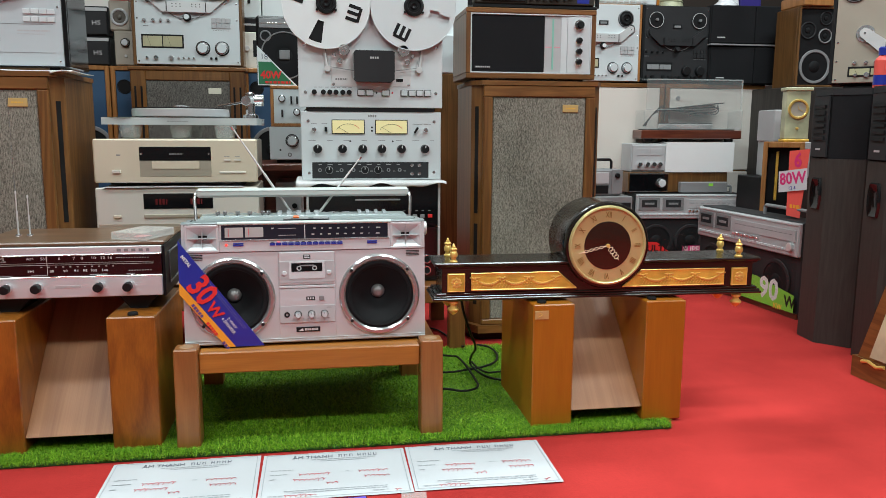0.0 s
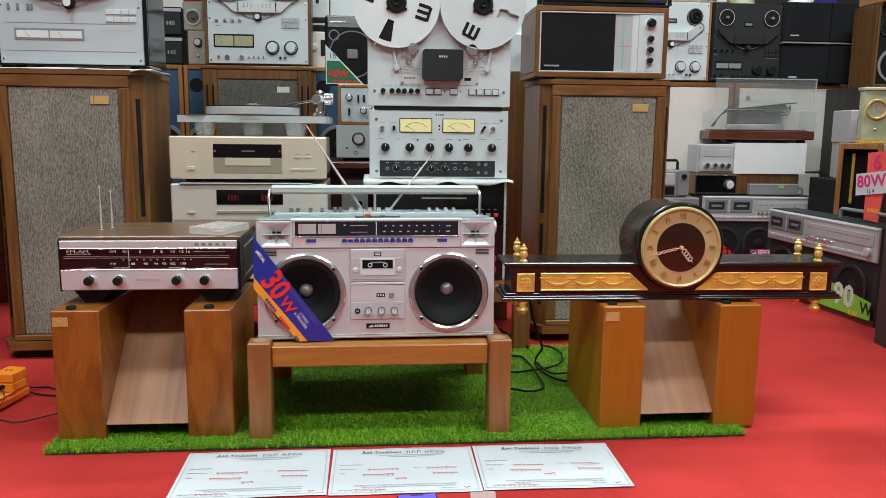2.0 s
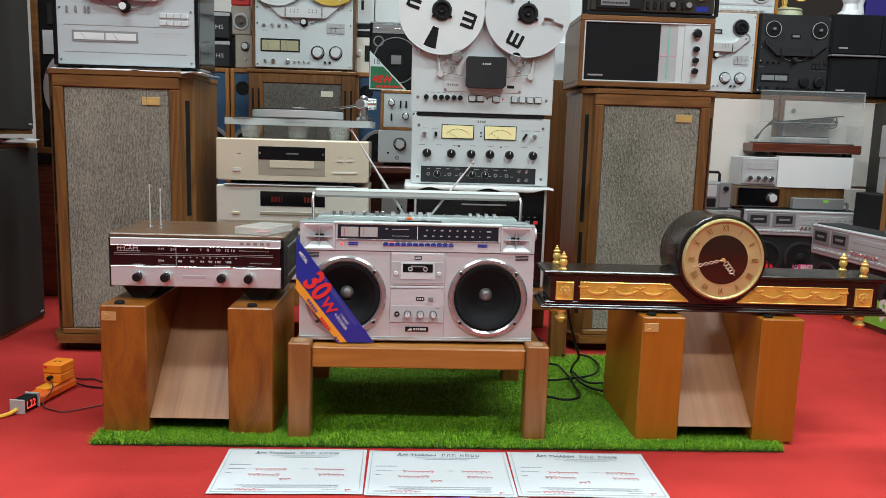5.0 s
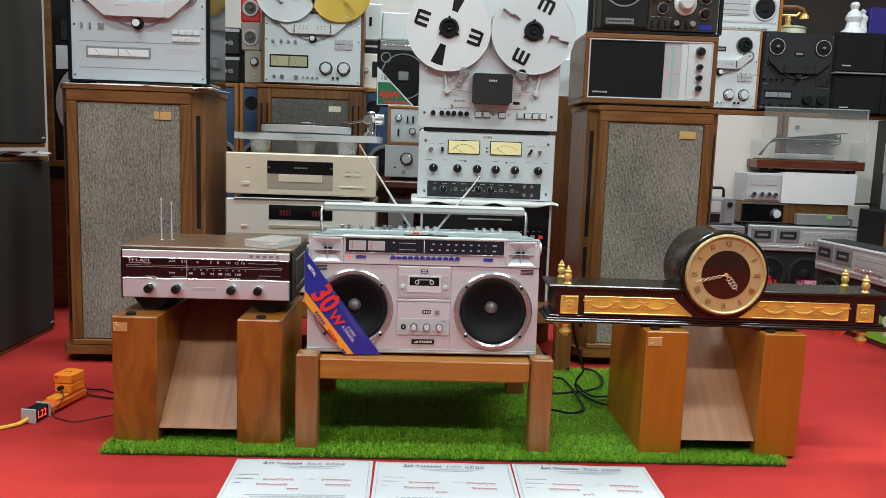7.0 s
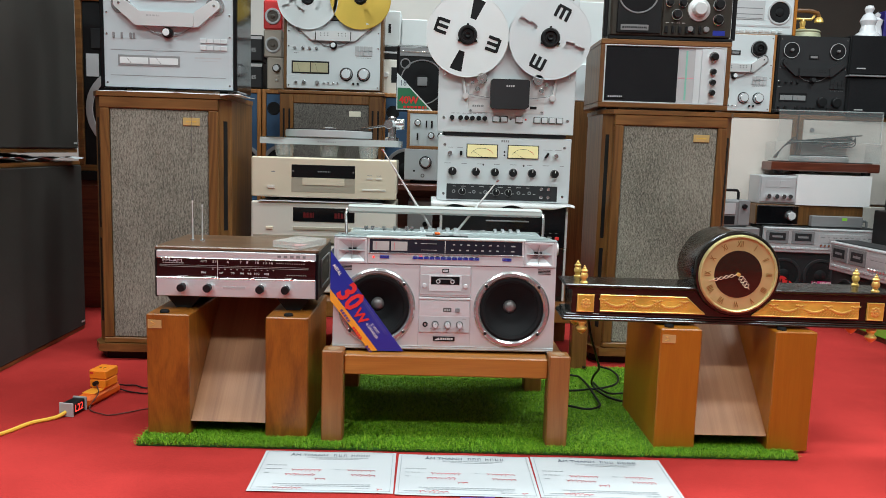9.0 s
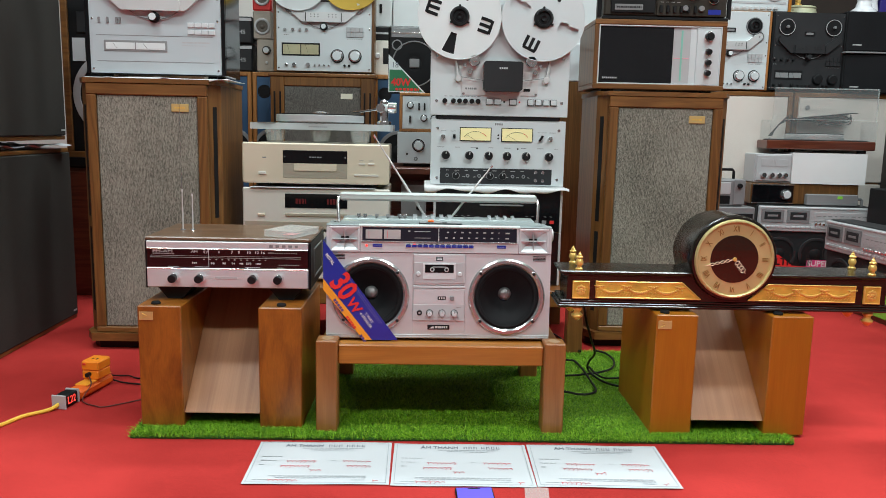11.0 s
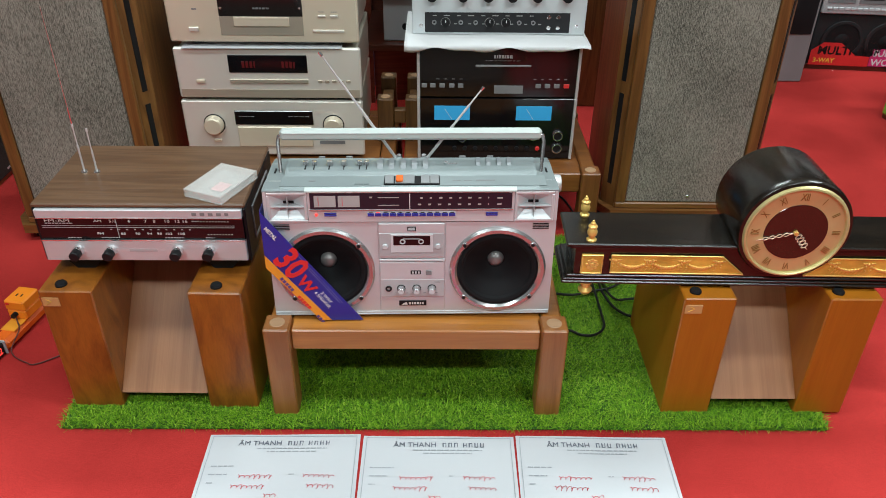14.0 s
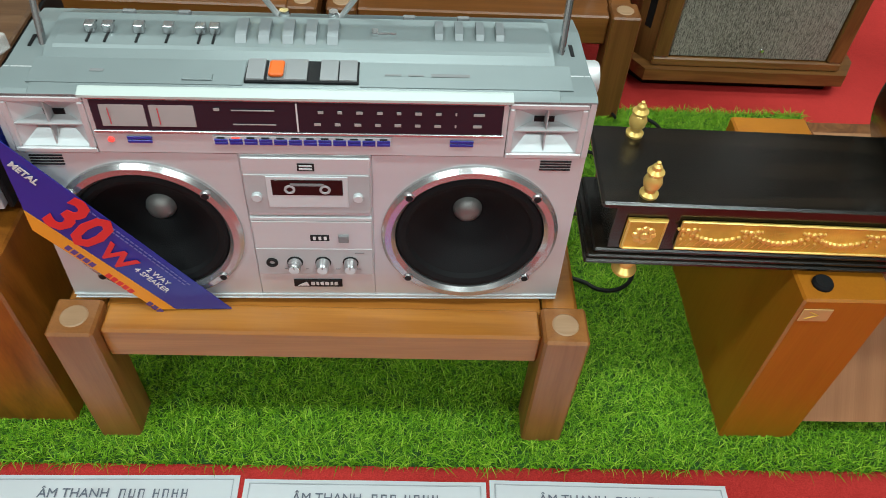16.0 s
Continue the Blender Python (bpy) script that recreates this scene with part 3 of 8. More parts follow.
# ---- the low table under the radio ----
def low_table(x, y, z, w, d, h, leg, rail, label, mats, over=0.012):
    s = thing("low_table", (x, y, z), 0, label, "table", "low wooden tables")
    leg_m, rail_m, end_m = mats
    for cx in (-w / 2 + leg / 2, w / 2 - leg / 2):
        for cy in (leg / 2, d - leg / 2):
            lg = part("leg", Shape().box(cx - leg / 2, cx + leg / 2, cy - leg / 2, cy + leg / 2, 0, h, 0.003), leg_m, s)
            part("end_plug", Shape().lathe((cx, cy, h), [(0, 0.0012), (leg * 0.27, 0.0012), (leg * 0.3, 0)], "z", 20), end_m, lg, "round pale end-grain plug")
    for cy in (leg * 0.7, d - leg * 0.7):
        part("rail", Shape().box(-w / 2 + leg, w / 2 - leg, cy - leg * 0.4, cy + leg * 0.4, h - over - rail, h - over, 0.003), rail_m, s)
    for cx in (-w / 2 + leg / 2, w / 2 - leg / 2):
        part("side_rail", Shape().box(cx - leg * 0.4, cx + leg * 0.4, leg, d - leg, h - over - rail, h - over, 0.004), rail_m, s)
    part("tabletop", Shape().box(-w / 2 + leg * 0.95, w / 2 - leg * 0.95, leg * 0.95, d - leg * 0.95, h - over - 0.022, h - over - 0.002, 0.002), rail_m, s)
    return s


low_table(-0.0155, 1.652, 0.006, 0.581, 0.47, 0.221, 0.05, 0.0475, "orange-brown wooden low table standing on the grass mat", (STANDZ, STANDX, STANDT))


# ---- the radio cassette recorder ----
def speaker_unit(parent, x, z, r):
    """A boombox woofer: chrome ring with four lugs, roll surround, cone and dome."""
    u = part("speaker", Shape().ring(x, z, r * 0.845, r, -0.007, 0.004, 64, 0.004), RINGCHROME, parent, "chrome ring round a black cone")
    part("surround", Shape().lathe((x, 0, z), [(r * 0.85, 0.003), (r * 0.825, -0.002), (r * 0.78, -0.0035), (r * 0.72, -0.001), (r * 0.69, 0.004)], "y", 64), RUBBER, u)
    part("cone", Shape().lathe((x, 0, z), [(r * 0.71, 0.003), (r * 0.5, 0.016), (r * 0.27, 0.033), (r * 0.15, 0.040)], "y", 64), CONE, u)
    part("dome", Shape().lathe((x, 0, z), [(0, 0.027), (r * 0.08, 0.028), (r * 0.13, 0.031), (r * 0.165, 0.0355), (r * 0.175, 0.041)], "y", 32), mat("grey_mesh_dome", (0.27, 0.26, 0.255), 0.35, 0.55, 0.2, 80, 0.6, 900), u, "grey mesh dust dome")
    for a in (42, 138, 222, 318):
        lx, lz = x + r * 0.93 * math.cos(radians(a)), z + r * 0.93 * math.sin(radians(a))
        lug = part("lug", Shape().disc(lx, lz, 0.0052, -0.009, 0.0, 14), RINGCHROME, u)
        part("screw", Shape().disc(lx, lz, 0.0037, -0.0098, -0.0088, 10), BLACK, lug)


def horn_tweeter(parent, x, z, w, h):
    """A square horn tweeter: frame, two flared cells top and bottom, throat."""
    u = part("tweeter", Shape().box(x - w / 2, x + w / 2, -0.004, 0.0, z - h / 2, z - h / 2 + 0.006).box(x - w / 2, x + w / 2, -0.004, 0.0, z + h / 2 - 0.006, z + h / 2)
             .box(x - w / 2, x - w / 2 + 0.006, -0.004, 0.0, z - h / 2 + 0.006, z + h / 2 - 0.006).box(x + w / 2 - 0.006, x + w / 2, -0.004, 0.0, z - h / 2 + 0.006, z + h / 2 - 0.006), SILVER, parent, "square silver horn tweeter")
    iw, ih, t = w / 2 - 0.006, h / 2 - 0.006, 0.004
    vs = [(x - iw, -0.001, z - ih), (x + iw, -0.001, z - ih), (x + iw, -0.001, z + ih), (x - iw, -0.001, z + ih), (x - 0.009, 0.016, z - t), (x + 0.009, 0.016, z - t), (x + 0.009, 0.016, z + t), (x - 0.009, 0.016, z + t)]
    part("horn_flare", Shape().add(vs, [(0, 1, 5, 4), (1, 2, 6, 5), (2, 3, 7, 6), (3, 0, 4, 7)]), ALUW, u)
    part("throat", Shape().box(x - 0.011, x + 0.011, 0.0155, 0.018, z - 0.006, z + 0.006), BLACK, u)
    part("vane", Shape().box(x - iw, x + iw, -0.0015, 0.012, z - 0.0009, z + 0.0009, 0.0002).box(x - 0.0007, x + 0.0007, 0.0, 0.014, z - ih, z + ih, 0.0002), LIGHTGREY, u)


def boombox():
    s = thing("boombox", (-0.0225, 1.712, 0.2155), 1.2, "silver twin-speaker radio cassette recorder on the low wooden table", "radio")
    hw, fh, d = 0.266, 0.208, 0.15
    # the lower front leaves round holes for the speakers, so it is made of strips round them
    part("case", Shape().box(-hw, hw, 0.052, d, 0.004, 0.262, 0.004).box(-hw, hw, -0.0005, 0.0518, 0.004, 0.013, 0.002), SILVER, s)
    for sx in (-0.1615, 0.1615):
        front = Shape()
        seg, r, z = 48, 0.085, 0.106
        x0, x1, z0, z1 = (-hw, -0.0625, 0.0125, fh) if sx < 0 else (0.0625, hw, 0.0125, fh)
        outer, inner = [], []
        for k in range(seg):
            c, q = math.cos(2 * math.pi * k / seg), math.sin(2 * math.pi * k / seg)
            tx = ((x1 - sx) / c) if c > 1e-6 else ((x0 - sx) / c if c < -1e-6 else 9)
            tz = ((z1 - z) / q) if q > 1e-6 else ((z0 - z) / q if q < -1e-6 else 9)
            tt = min(tx, tz)
            outer.append((sx + c * tt, z + q * tt))
            inner.append((sx + c * r, z + q * r))
        vs = [(a, 0, b) for a, b in outer] + [(a, 0, b) for a, b in inner] + [(a, 0.0518, b) for a, b in inner] + [(a, 0.0518, b) for a, b in outer]
        fs = []
        for k in range(seg):
            j = (k + 1) % seg
            fs += [(k, j, seg + j, seg + k), (seg + k, seg + j, 2 * seg + j, 2 * seg + k), (3 * seg + k, 3 * seg + j, j, k)]
        for cx, cz in ((x0, z0), (x1, z0), (x1, z1), (x0, z1)):
            k = min(range(seg), key=lambda i: (outer[i][0] - cx) ** 2 + (outer[i][1] - cz) ** 2)
            ks = sorted(range(seg), key=lambda i: (outer[i][0] - cx) ** 2 + (outer[i][1] - cz) ** 2)[:2]
            o = len(vs)
            vs.append((cx, 0, cz))
            fs.append((ks[0], ks[1], o))
        front.add(vs, fs)
        part("front_panel", front, SILVER, s)
    part("centre_panel", Shape().box(-0.0625, 0.0625, 0.0, 0.0518, 0.0125, fh, 0.0008), SILVER, s)
    part("upper_panel", Shape().box(-0.187, 0.187, -0.003, 0.0518, fh + 0.002, 0.2715, 0.001), SILVER, s)
    for k in (-1, 1):
        a, b = sorted((k * 0.2595, k * hw))
        part("corner_post", Shape().box(a, b, -0.003, 0.0518, fh + 0.002, 0.2715, 0.001), SILVER, s)
        a, b = sorted((k * 0.187, k * 0.2595))
        part("tweeter_lintel", Shape().box(a, b, -0.003, 0.0518, 0.2695, 0.2715, 0.0008), SILVER, s)
    part("groove", Shape().box(-hw + 0.001, hw - 0.001, 0.001, 0.03, fh - 0.0005, fh + 0.0025, 0.0003), GREYP, s)
    part("base_line", Shape().box(-hw, hw, -0.0015, 0.0, 0.0125, 0.0138, 0.0003).box(-hw, hw, -0.0015, 0.0, 0.0075, 0.0085, 0.0003), ALUW, s)
    for fx in (-0.22, 0.22):
        for fy in (0.025, 0.125):
            part("foot", Shape().lathe((fx, fy, 0), [(0, -0.0), (0.009, 0.0), (0.009, 0.005)], "z", 12), RUBBER, s)
    speaker_unit(s, -0.1615, 0.106, 0.0915)
    speaker_unit(s, 0.1615, 0.106, 0.0915)
    # vents above the speakers
    for vx in (-0.238, 0.238):
        g = Shape()
        for k in range(4):
            g.box(vx - 0.015, vx + 0.015, -0.001, 0.0004, 0.193 + 0.0033 * k, 0.1946 + 0.0033 * k, 0.0002)
        part("vent", g, BLACK, s)
    # the band above: tweeters, dial, keys
    horn_tweeter(s, -0.2235, 0.2395, 0.072, 0.06)
    horn_tweeter(s, 0.2235, 0.2395, 0.072, 0.06)
    dial = part("dial_window", Shape().box(-0.182, 0.182, -0.0045, -0.002, 0.2365, 0.2685, 0.001), DIALBLACK, s, "black tuning dial with white scale marks")
    part("dial_frame", Shape().box(-0.184, 0.184, -0.006, -0.003, 0.2685, 0.2735, 0.001).box(-0.184, 0.184, -0.0055, -0.003, 0.234, 0.2368, 0.0006), RINGCHROME, s)
    for mx in (-0.155, -0.112):
        mt = part("meter", Shape().box(mx - 0.0195, mx + 0.0195, -0.0052, -0.0042, 0.2415, 0.2635, 0.0004), METERS, dial)
        part("needle", Shape().box(mx - 0.012, mx - 0.0112, -0.0056, -0.005, 0.244, 0.261, 0.0001), REDINK, mt)
    for row in ((-0.075, -0.07, 0.259, 0.003, -0.0044, [0.005], 0.01),
                (-0.06, -0.022, 0.2592, 0.0012, -0.0044, [0.038], 0.01),
                (-0.06, -0.022, 0.2442, 0.0012, -0.0044, [0.038], 0.01),
                (0.016, 0.14, 0.2575, 0.003, -0.0044, [0.005, 0.004, 0.006], 0.0125),
                (0.012, 0.14, 0.2445, 0.003, -0.0044, [0.006, 0.005], 0.0125),
                (0.155, 0.165, 0.257, 0.003, -0.0044, [0.01], 0.01),
                (0.155, 0.163, 0.2445, 0.003, -0.0044, [0.008], 0.01)):
        part("scale_line", Shape().bars(*row), PRINTG, dial)
    part("dial_pointer", Shape().box(-0.0035, -0.002, -0.0056, -0.0045, 0.238, 0.267, 0.0002), PRINTW, dial)
    keys = part("indicator_strip", Shape().box(-0.081, 0.081, -0.0045, -0.003, 0.2215, 0.2315, 0.0006), ALUW, s)
    for k in range(12):
        kx = -0.0735 + 0.0134 * k
        part("blue_key", Shape().box(kx - 0.0059, kx + 0.0059, -0.0056, -0.0044, 0.2228, 0.2258, 0.0003).box(kx - 0.0059, kx + 0.0059, -0.0056, -0.0044, 0.2262, 0.2288, 0.0003), BLUE, keys)
        part("light", Shape().box(kx - 0.0035, kx + 0.0035, -0.0054, -0.0044, 0.2295, 0.2308, 0.0002), REDGLOW if k == 1 else BLACK, keys)
    for kx in (-0.1465, 0.146):
        part("blue_key", Shape().box(kx - 0.011, kx + 0.011, -0.0045, -0.003, 0.2225, 0.2255, 0.0004).box(kx - 0.011, kx + 0.011, -0.0045, -0.003, 0.2265, 0.2295, 0.0004), BLUE, s)
    part("power_light", Shape().disc(-0.172, 0.2255, 0.0028, -0.0048, -0.003, 14), REDGLOW, s, "small glowing red lamp")
    # cassette door
    door = part("cassette_door", Shape().box(-0.0605, 0.0605, -0.0035, -0.0002, 0.1335, 0.2065, 0.0012), SILVER, s)
    part("door_plate", Shape().box(-0.06, 0.06, -0.0048, -0.0033, 0.1385, 0.187, 0.0006), LIGHTGREY, door)
    part("cassette_window", Shape().box(-0.039, 0.039, -0.006, -0.0046, 0.1475, 0.186, 0.0008), ALUW, door)
    part("glass", Shape().box(-0.034, 0.034, -0.0066, -0.0058, 0.1635, 0.1825, 0.0004), BLACKGLOSS, door, "dark cassette window")
    for hx in (-0.017, 0.017):
        part("hub", Shape().ring(hx, 0.171, 0.003, 0.0055, -0.0074, -0.0064, 16, 0.0003), LIGHTGREY, door)
    part("cassette_label", Shape().box(-0.016, 0.016, -0.0072, -0.0064, 0.1755, 0.1785, 0.0002), GREYP, door)
    for kx in (-0.0495, 0.0485):
        part("door_stud", Shape().disc(kx, 0.1605, 0.0052, -0.0085, -0.0045, 16), ALUW, door)
    part("door_emblem", Shape().box(-0.008, 0.008, -0.0043, -0.0033, 0.1915, 0.2005, 0.0003), BLACK, door)
    part("emblem_bar", Shape().box(-0.0062, 0.0062, -0.0047, -0.0041, 0.1932, 0.1952, 0.0002).box(-0.0062, 0.0062, -0.0047, -0.0041, 0.1968, 0.1988, 0.0002), ALUW, door)
    part("chrome_strip", Shape().box(-0.061, 0.061, -0.0035, 0.0, 0.1265, 0.1315, 0.0006), ALUW, s)
    ctl = part("control_panel", Shape().box(-0.0605, 0.0605, -0.0025, -0.0002, 0.0475, 0.1245, 0.0008), SILVER, s)
    part("control_plate", Shape().box(-0.0605, 0.0605, -0.0032, -0.0022, 0.0485, 0.0865, 0.0006), LIGHTGREY, ctl)
    part("counter", Shape().box(-0.003, 0.0165, -0.0032, -0.0022, 0.098, 0.1065, 0.0003), BLACK, ctl)
    for k in range(3):
        part("counter_digit", Shape().box(0.0 + 0.0055 * k, 0.0028 + 0.0055 * k, -0.0037, -0.003, 0.1, 0.1045, 0.0001), PRINTW, ctl)
    part("reset_button", Shape().box(0.026, 0.0365, -0.0055, -0.0022, 0.0975, 0.107, 0.0006), GREYP, ctl)
    part("headphone_socket", Shape().ring(-0.0455, 0.067, 0.003, 0.0062, -0.0055, -0.003, 18, 0.0006), BLACK, ctl)
    for kx in (-0.0215, 0.008, 0.037):
        knob(ctl, "knob", kx, 0.067, 0.0072, -0.003, 0.012, KNOBALU, mark=GREYP)
    part("control_print", Shape().bars(-0.033, 0.05, 0.0565, 0.0012, -0.0033, [0.003, 0.005], 0.007).bars(0.042, 0.052, 0.0805, 0.0012, -0.0033, [0.01], 0.01), GREYP, ctl)
    part("maker_badge", Shape().box(-0.026, 0.0265, -0.0018, 0.0, 0.0265, 0.0375, 0.0004), BLACK, s, "small black maker's plate with a pale mark")
    part("badge_mark", Shape().prism([(-0.022, 0.029), (-0.012, 0.035), (-0.0095, 0.029)], -0.0024, -0.0016).bars(-0.0075, 0.023, 0.0295, 0.0052, -0.0017, [0.0042, 0.0028, 0.0035], 0.0016), PRINTW, s)
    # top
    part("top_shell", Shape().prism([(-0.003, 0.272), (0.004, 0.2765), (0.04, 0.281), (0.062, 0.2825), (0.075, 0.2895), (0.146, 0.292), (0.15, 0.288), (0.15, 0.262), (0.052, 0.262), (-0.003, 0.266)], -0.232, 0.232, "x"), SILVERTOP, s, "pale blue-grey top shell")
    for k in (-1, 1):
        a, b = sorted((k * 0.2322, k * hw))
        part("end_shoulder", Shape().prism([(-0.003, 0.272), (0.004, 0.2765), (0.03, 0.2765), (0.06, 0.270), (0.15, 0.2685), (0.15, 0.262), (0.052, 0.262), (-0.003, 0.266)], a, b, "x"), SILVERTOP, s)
    # paler than the top shell: the strip's highlight is painted in
    part("top_strip", Shape().prism([(-0.0062, 0.2705), (-0.006, 0.274), (0.006, 0.2795), (0.009, 0.2785)], -0.19, 0.19, "x"), HANDLEP, s, "front strip of the top, its highlight put into the pale colour")
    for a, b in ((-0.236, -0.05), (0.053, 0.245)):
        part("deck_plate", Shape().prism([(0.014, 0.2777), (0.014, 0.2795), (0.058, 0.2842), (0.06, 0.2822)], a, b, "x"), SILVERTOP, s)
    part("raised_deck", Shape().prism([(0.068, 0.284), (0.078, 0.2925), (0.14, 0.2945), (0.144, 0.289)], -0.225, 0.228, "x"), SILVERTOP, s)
    part("key_well", Shape().box(-0.049, 0.052, 0.018, 0.06, 0.274, 0.2835, 0.0005), BLACK, s)
    for k, kx in enumerate((-0.0395, -0.021, -0.0035, 0.0085, 0.0255, 0.0425)):
        if k == 3:
            continue
        w = 0.0078 if k != 2 else 0.0095
        part("tape_key", Shape().prism([(0.02, 0.28), (0.021, 0.286), (0.05, 0.2905), (0.058, 0.2895), (0.058, 0.28)], kx - w, kx + w, "x"), MIDGREY, s)
    part("record_key", Shape().box(-0.0275, -0.0145, 0.022, 0.05, 0.288, 0.2965, 0.002), ORANGE, s, "orange-red record key")
    part("level_plate", Shape().box(-0.103, -0.077, 0.02, 0.032, 0.281, 0.2835, 0.0006), SILVERTOP, s)
    for x0, x1, y0, y1 in ((0.075, 0.09, 0.034, 0.037), (0.096, 0.11, 0.034, 0.037), (0.117, 0.152, 0.033, 0.039), (-0.185, -0.173, 0.033, 0.038)):
        part("deck_mark", Shape().box(x0, x1, y0, y1, 0.2823, 0.2829, 0.0001), GREYP, s)
    for kx in (-0.196, -0.18, -0.152, -0.125, -0.096, -0.083):
        sl = part("slide_slot", Shape().box(kx - 0.0011, kx + 0.0011, 0.082, 0.128, 0.2925, 0.2952, 0.0002), BLACK, s)
        part("slider", Shape().box(kx - 0.0045, kx + 0.0045, 0.1, 0.113, 0.2945, 0.311, 0.001), KNOBALU, sl)
    for kx in (-0.058, -0.037, -0.015, 0.006, 0.026):
        part("toggle", Shape().prism([(0.085, 0.293), (0.093, 0.304), (0.125, 0.309), (0.13, 0.293)], kx - 0.005, kx + 0.005, "x"), TOGGLE, s)
    for kx in (0.125, 0.144, 0.164, 0.183):
        part("toggle", Shape().prism([(0.1, 0.293), (0.105, 0.303), (0.128, 0.308), (0.132, 0.293)], kx - 0.0038, kx + 0.0038, "x"), TOGGLE, s)
    part("band_switch", Shape().box(0.062, 0.0675, 0.104, 0.116, 0.293, 0.302, 0.001).box(0.0675, 0.085, 0.108, 0.112, 0.293, 0.296, 0.0005), CHROME, s)
    for kx in (-0.17, -0.118, 0.097, 0.15):
        part("rear_lug", Shape().box(kx - 0.006, kx + 0.006, 0.148, 0.154, 0.276, 0.296, 0.001), GREYP, s)
    for k in (-1, 1):
        part("end_slot", Shape().box(k * 0.254 - 0.0018, k * 0.254 + 0.0018, 0.095, 0.12, 0.268, 0.2702, 0.0003), BLACK, s)
    # carrying handle
    hx, hy, hz = 0.249, 0.13, 0.330
    hd = part("handle", Shape().box(-hx + 0.004, hx - 0.004, hy - 0.009, hy + 0.009, hz - 0.0105, hz + 0.0105, 0.005), HANDLEP, s, "long pale carrying handle")
    for k in (-1, 1):
        part("handle_arm", Shape().tube([(k * (hx - 0.006), 0.092, 0.264), (k * hx, hy - 0.008, hz - 0.014), (k * (hx - 0.002), hy - 0.002, hz - 0.003), (k * (hx - 0.012), hy, hz)], 0.0036, 10), CHROME, hd)
    part("handle_line", Shape().box(-hx + 0.012, hx - 0.012, hy - 0.0096, hy - 0.0086, hz + 0.004, hz + 0.0052, 0.0002), LIGHTGREY, hd)
    # rod aerials
    for base, tip in (((-0.024, 0.136, 0.268), (-0.1625, 0.15, 0.48)), ((0.0235, 0.136, 0.268), (0.1345, 0.157, 0.411))):
        b, tp = Vector(base), Vector(tip)
        a = part("aerial", Shape().tube([b, b.lerp(tp, 0.5)], 0.003, 10).tube([b.lerp(tp, 0.5), b.lerp(tp, 0.78)], 0.0023, 8).tube([b.lerp(tp, 0.78), b.lerp(tp, 0.97)], 0.0016, 8), ALU, s, "telescopic chrome aerial")
        part("aerial_tip", Shape().tube([b.lerp(tp, 0.965), tp], 0.003, 8), CHROME, a)
        part("aerial_joint", Shape().lathe(b, [(0, -0.004), (0.006, -0.004), (0.006, 0.012), (0.0045, 0.016), (0, 0.016)], "z", 14), CHROME, a)
    part("tuning_knob", Shape().lathe((0, 0.075, 0.245), [(0, hw + 0.016), (0.015, hw + 0.016), (0.0165, hw + 0.013), (0.0165, hw - 0.002)], "x", 28), ALU, s)
    part("side_socket", Shape().lathe((0, 0.06, 0.07), [(0, -hw - 0.004), (0.004, -hw - 0.004), (0.004, -hw + 0.002)], "x", 12), CHROME, s)
    # card across the left corner
    card = part("corner_card", Shape().prism([(-hw - 0.006, 0.238), (-0.096, 0.003), (-0.177, 0.003), (-hw - 0.006, 0.122)], -0.0132, -0.0122), BLUE, s, "blue and amber cardboard advertising band reading 30W")
    part("amber_band", Shape().prism([(-hw - 0.0058, 0.148), (-0.157, 0.0032), (-0.177, 0.0032), (-hw - 0.0058, 0.122)], -0.0142, -0.0134), AMBER, card)
    part("card_fold", Shape().prism([(-0.0125, 0.122), (-0.0125, 0.238), (0.06, 0.238), (0.06, 0.122)], -hw - 0.0062, -hw - 0.0056, "x"), BLUE, card)
    tilt = -54
    letters("number_print", "30", 0.070, -0.2255, -0.0146, 0.129, RED, card, tilt, wide=0.80, bold=0.0022)
    letters("watt_print", "W", 0.034, -0.2, -0.0146, 0.084, RED, card, tilt, bold=0.001)
    letters("metal_print", "METAL", 0.0098, -0.2565, -0.0146, 0.194, PRINTW, card, tilt, bold=0.0003)
    letters("words_print", "2 WAY\n4 SPEAKER", 0.0095, -0.168, -0.0146, 0.053, PRINTW, card, tilt)
    c, q = math.cos(radians(tilt)), math.sin(radians(tilt))
    for off, u0, u1, m in ((-0.0035, -0.02, 0.11, CARDPRINT), (-0.0068, 0.0, 0.11, CARDPRINT), (-0.0494, 0.0, 0.03, PURPLE), (-0.0494, 0.05, 0.085, RED), (-0.0494, 0.105, 0.135, PURPLE)):
        bx, bz = -0.196, 0.136
        sh, u = Shape(), u0
        thick = 0.0013 if m is CARDPRINT else 0.0065
        while u < u1:
            wl = 0.004 if m is CARDPRINT else 0.0055
            ax, az = bx + c * u - q * off * 1.25, bz + q * u + c * off * 1.25
            p0, p1 = Vector((ax, az)), Vector((ax + c * wl, az + q * wl))
            nrm = Vector((-q, c)) * thick / 2
            sh.prism([tuple(p0 - nrm), tuple(p1 - nrm), tuple(p1 + nrm), tuple(p0 + nrm)], -0.0147, -0.0141)
            u += wl + 0.0018
        part("small_print", sh, m, card)
    # the front leans back a little and the top is less deep than the foot
    for o in s.children_recursive:
        if o.name.split(".")[0].split("_")[0] not in ("aerial", "handle", "foot"):
            for v in o.data.vertices:
                v.co.y = v.co.y + 0.061 * v.co.z if v.co.z < 0.262 else v.co.y * 0.76 + 0.0165
                v.co.z = v.co.z if v.co.z < 0.272 else 0.272 + (v.co.z - 0.272) * 0.48


boombox()


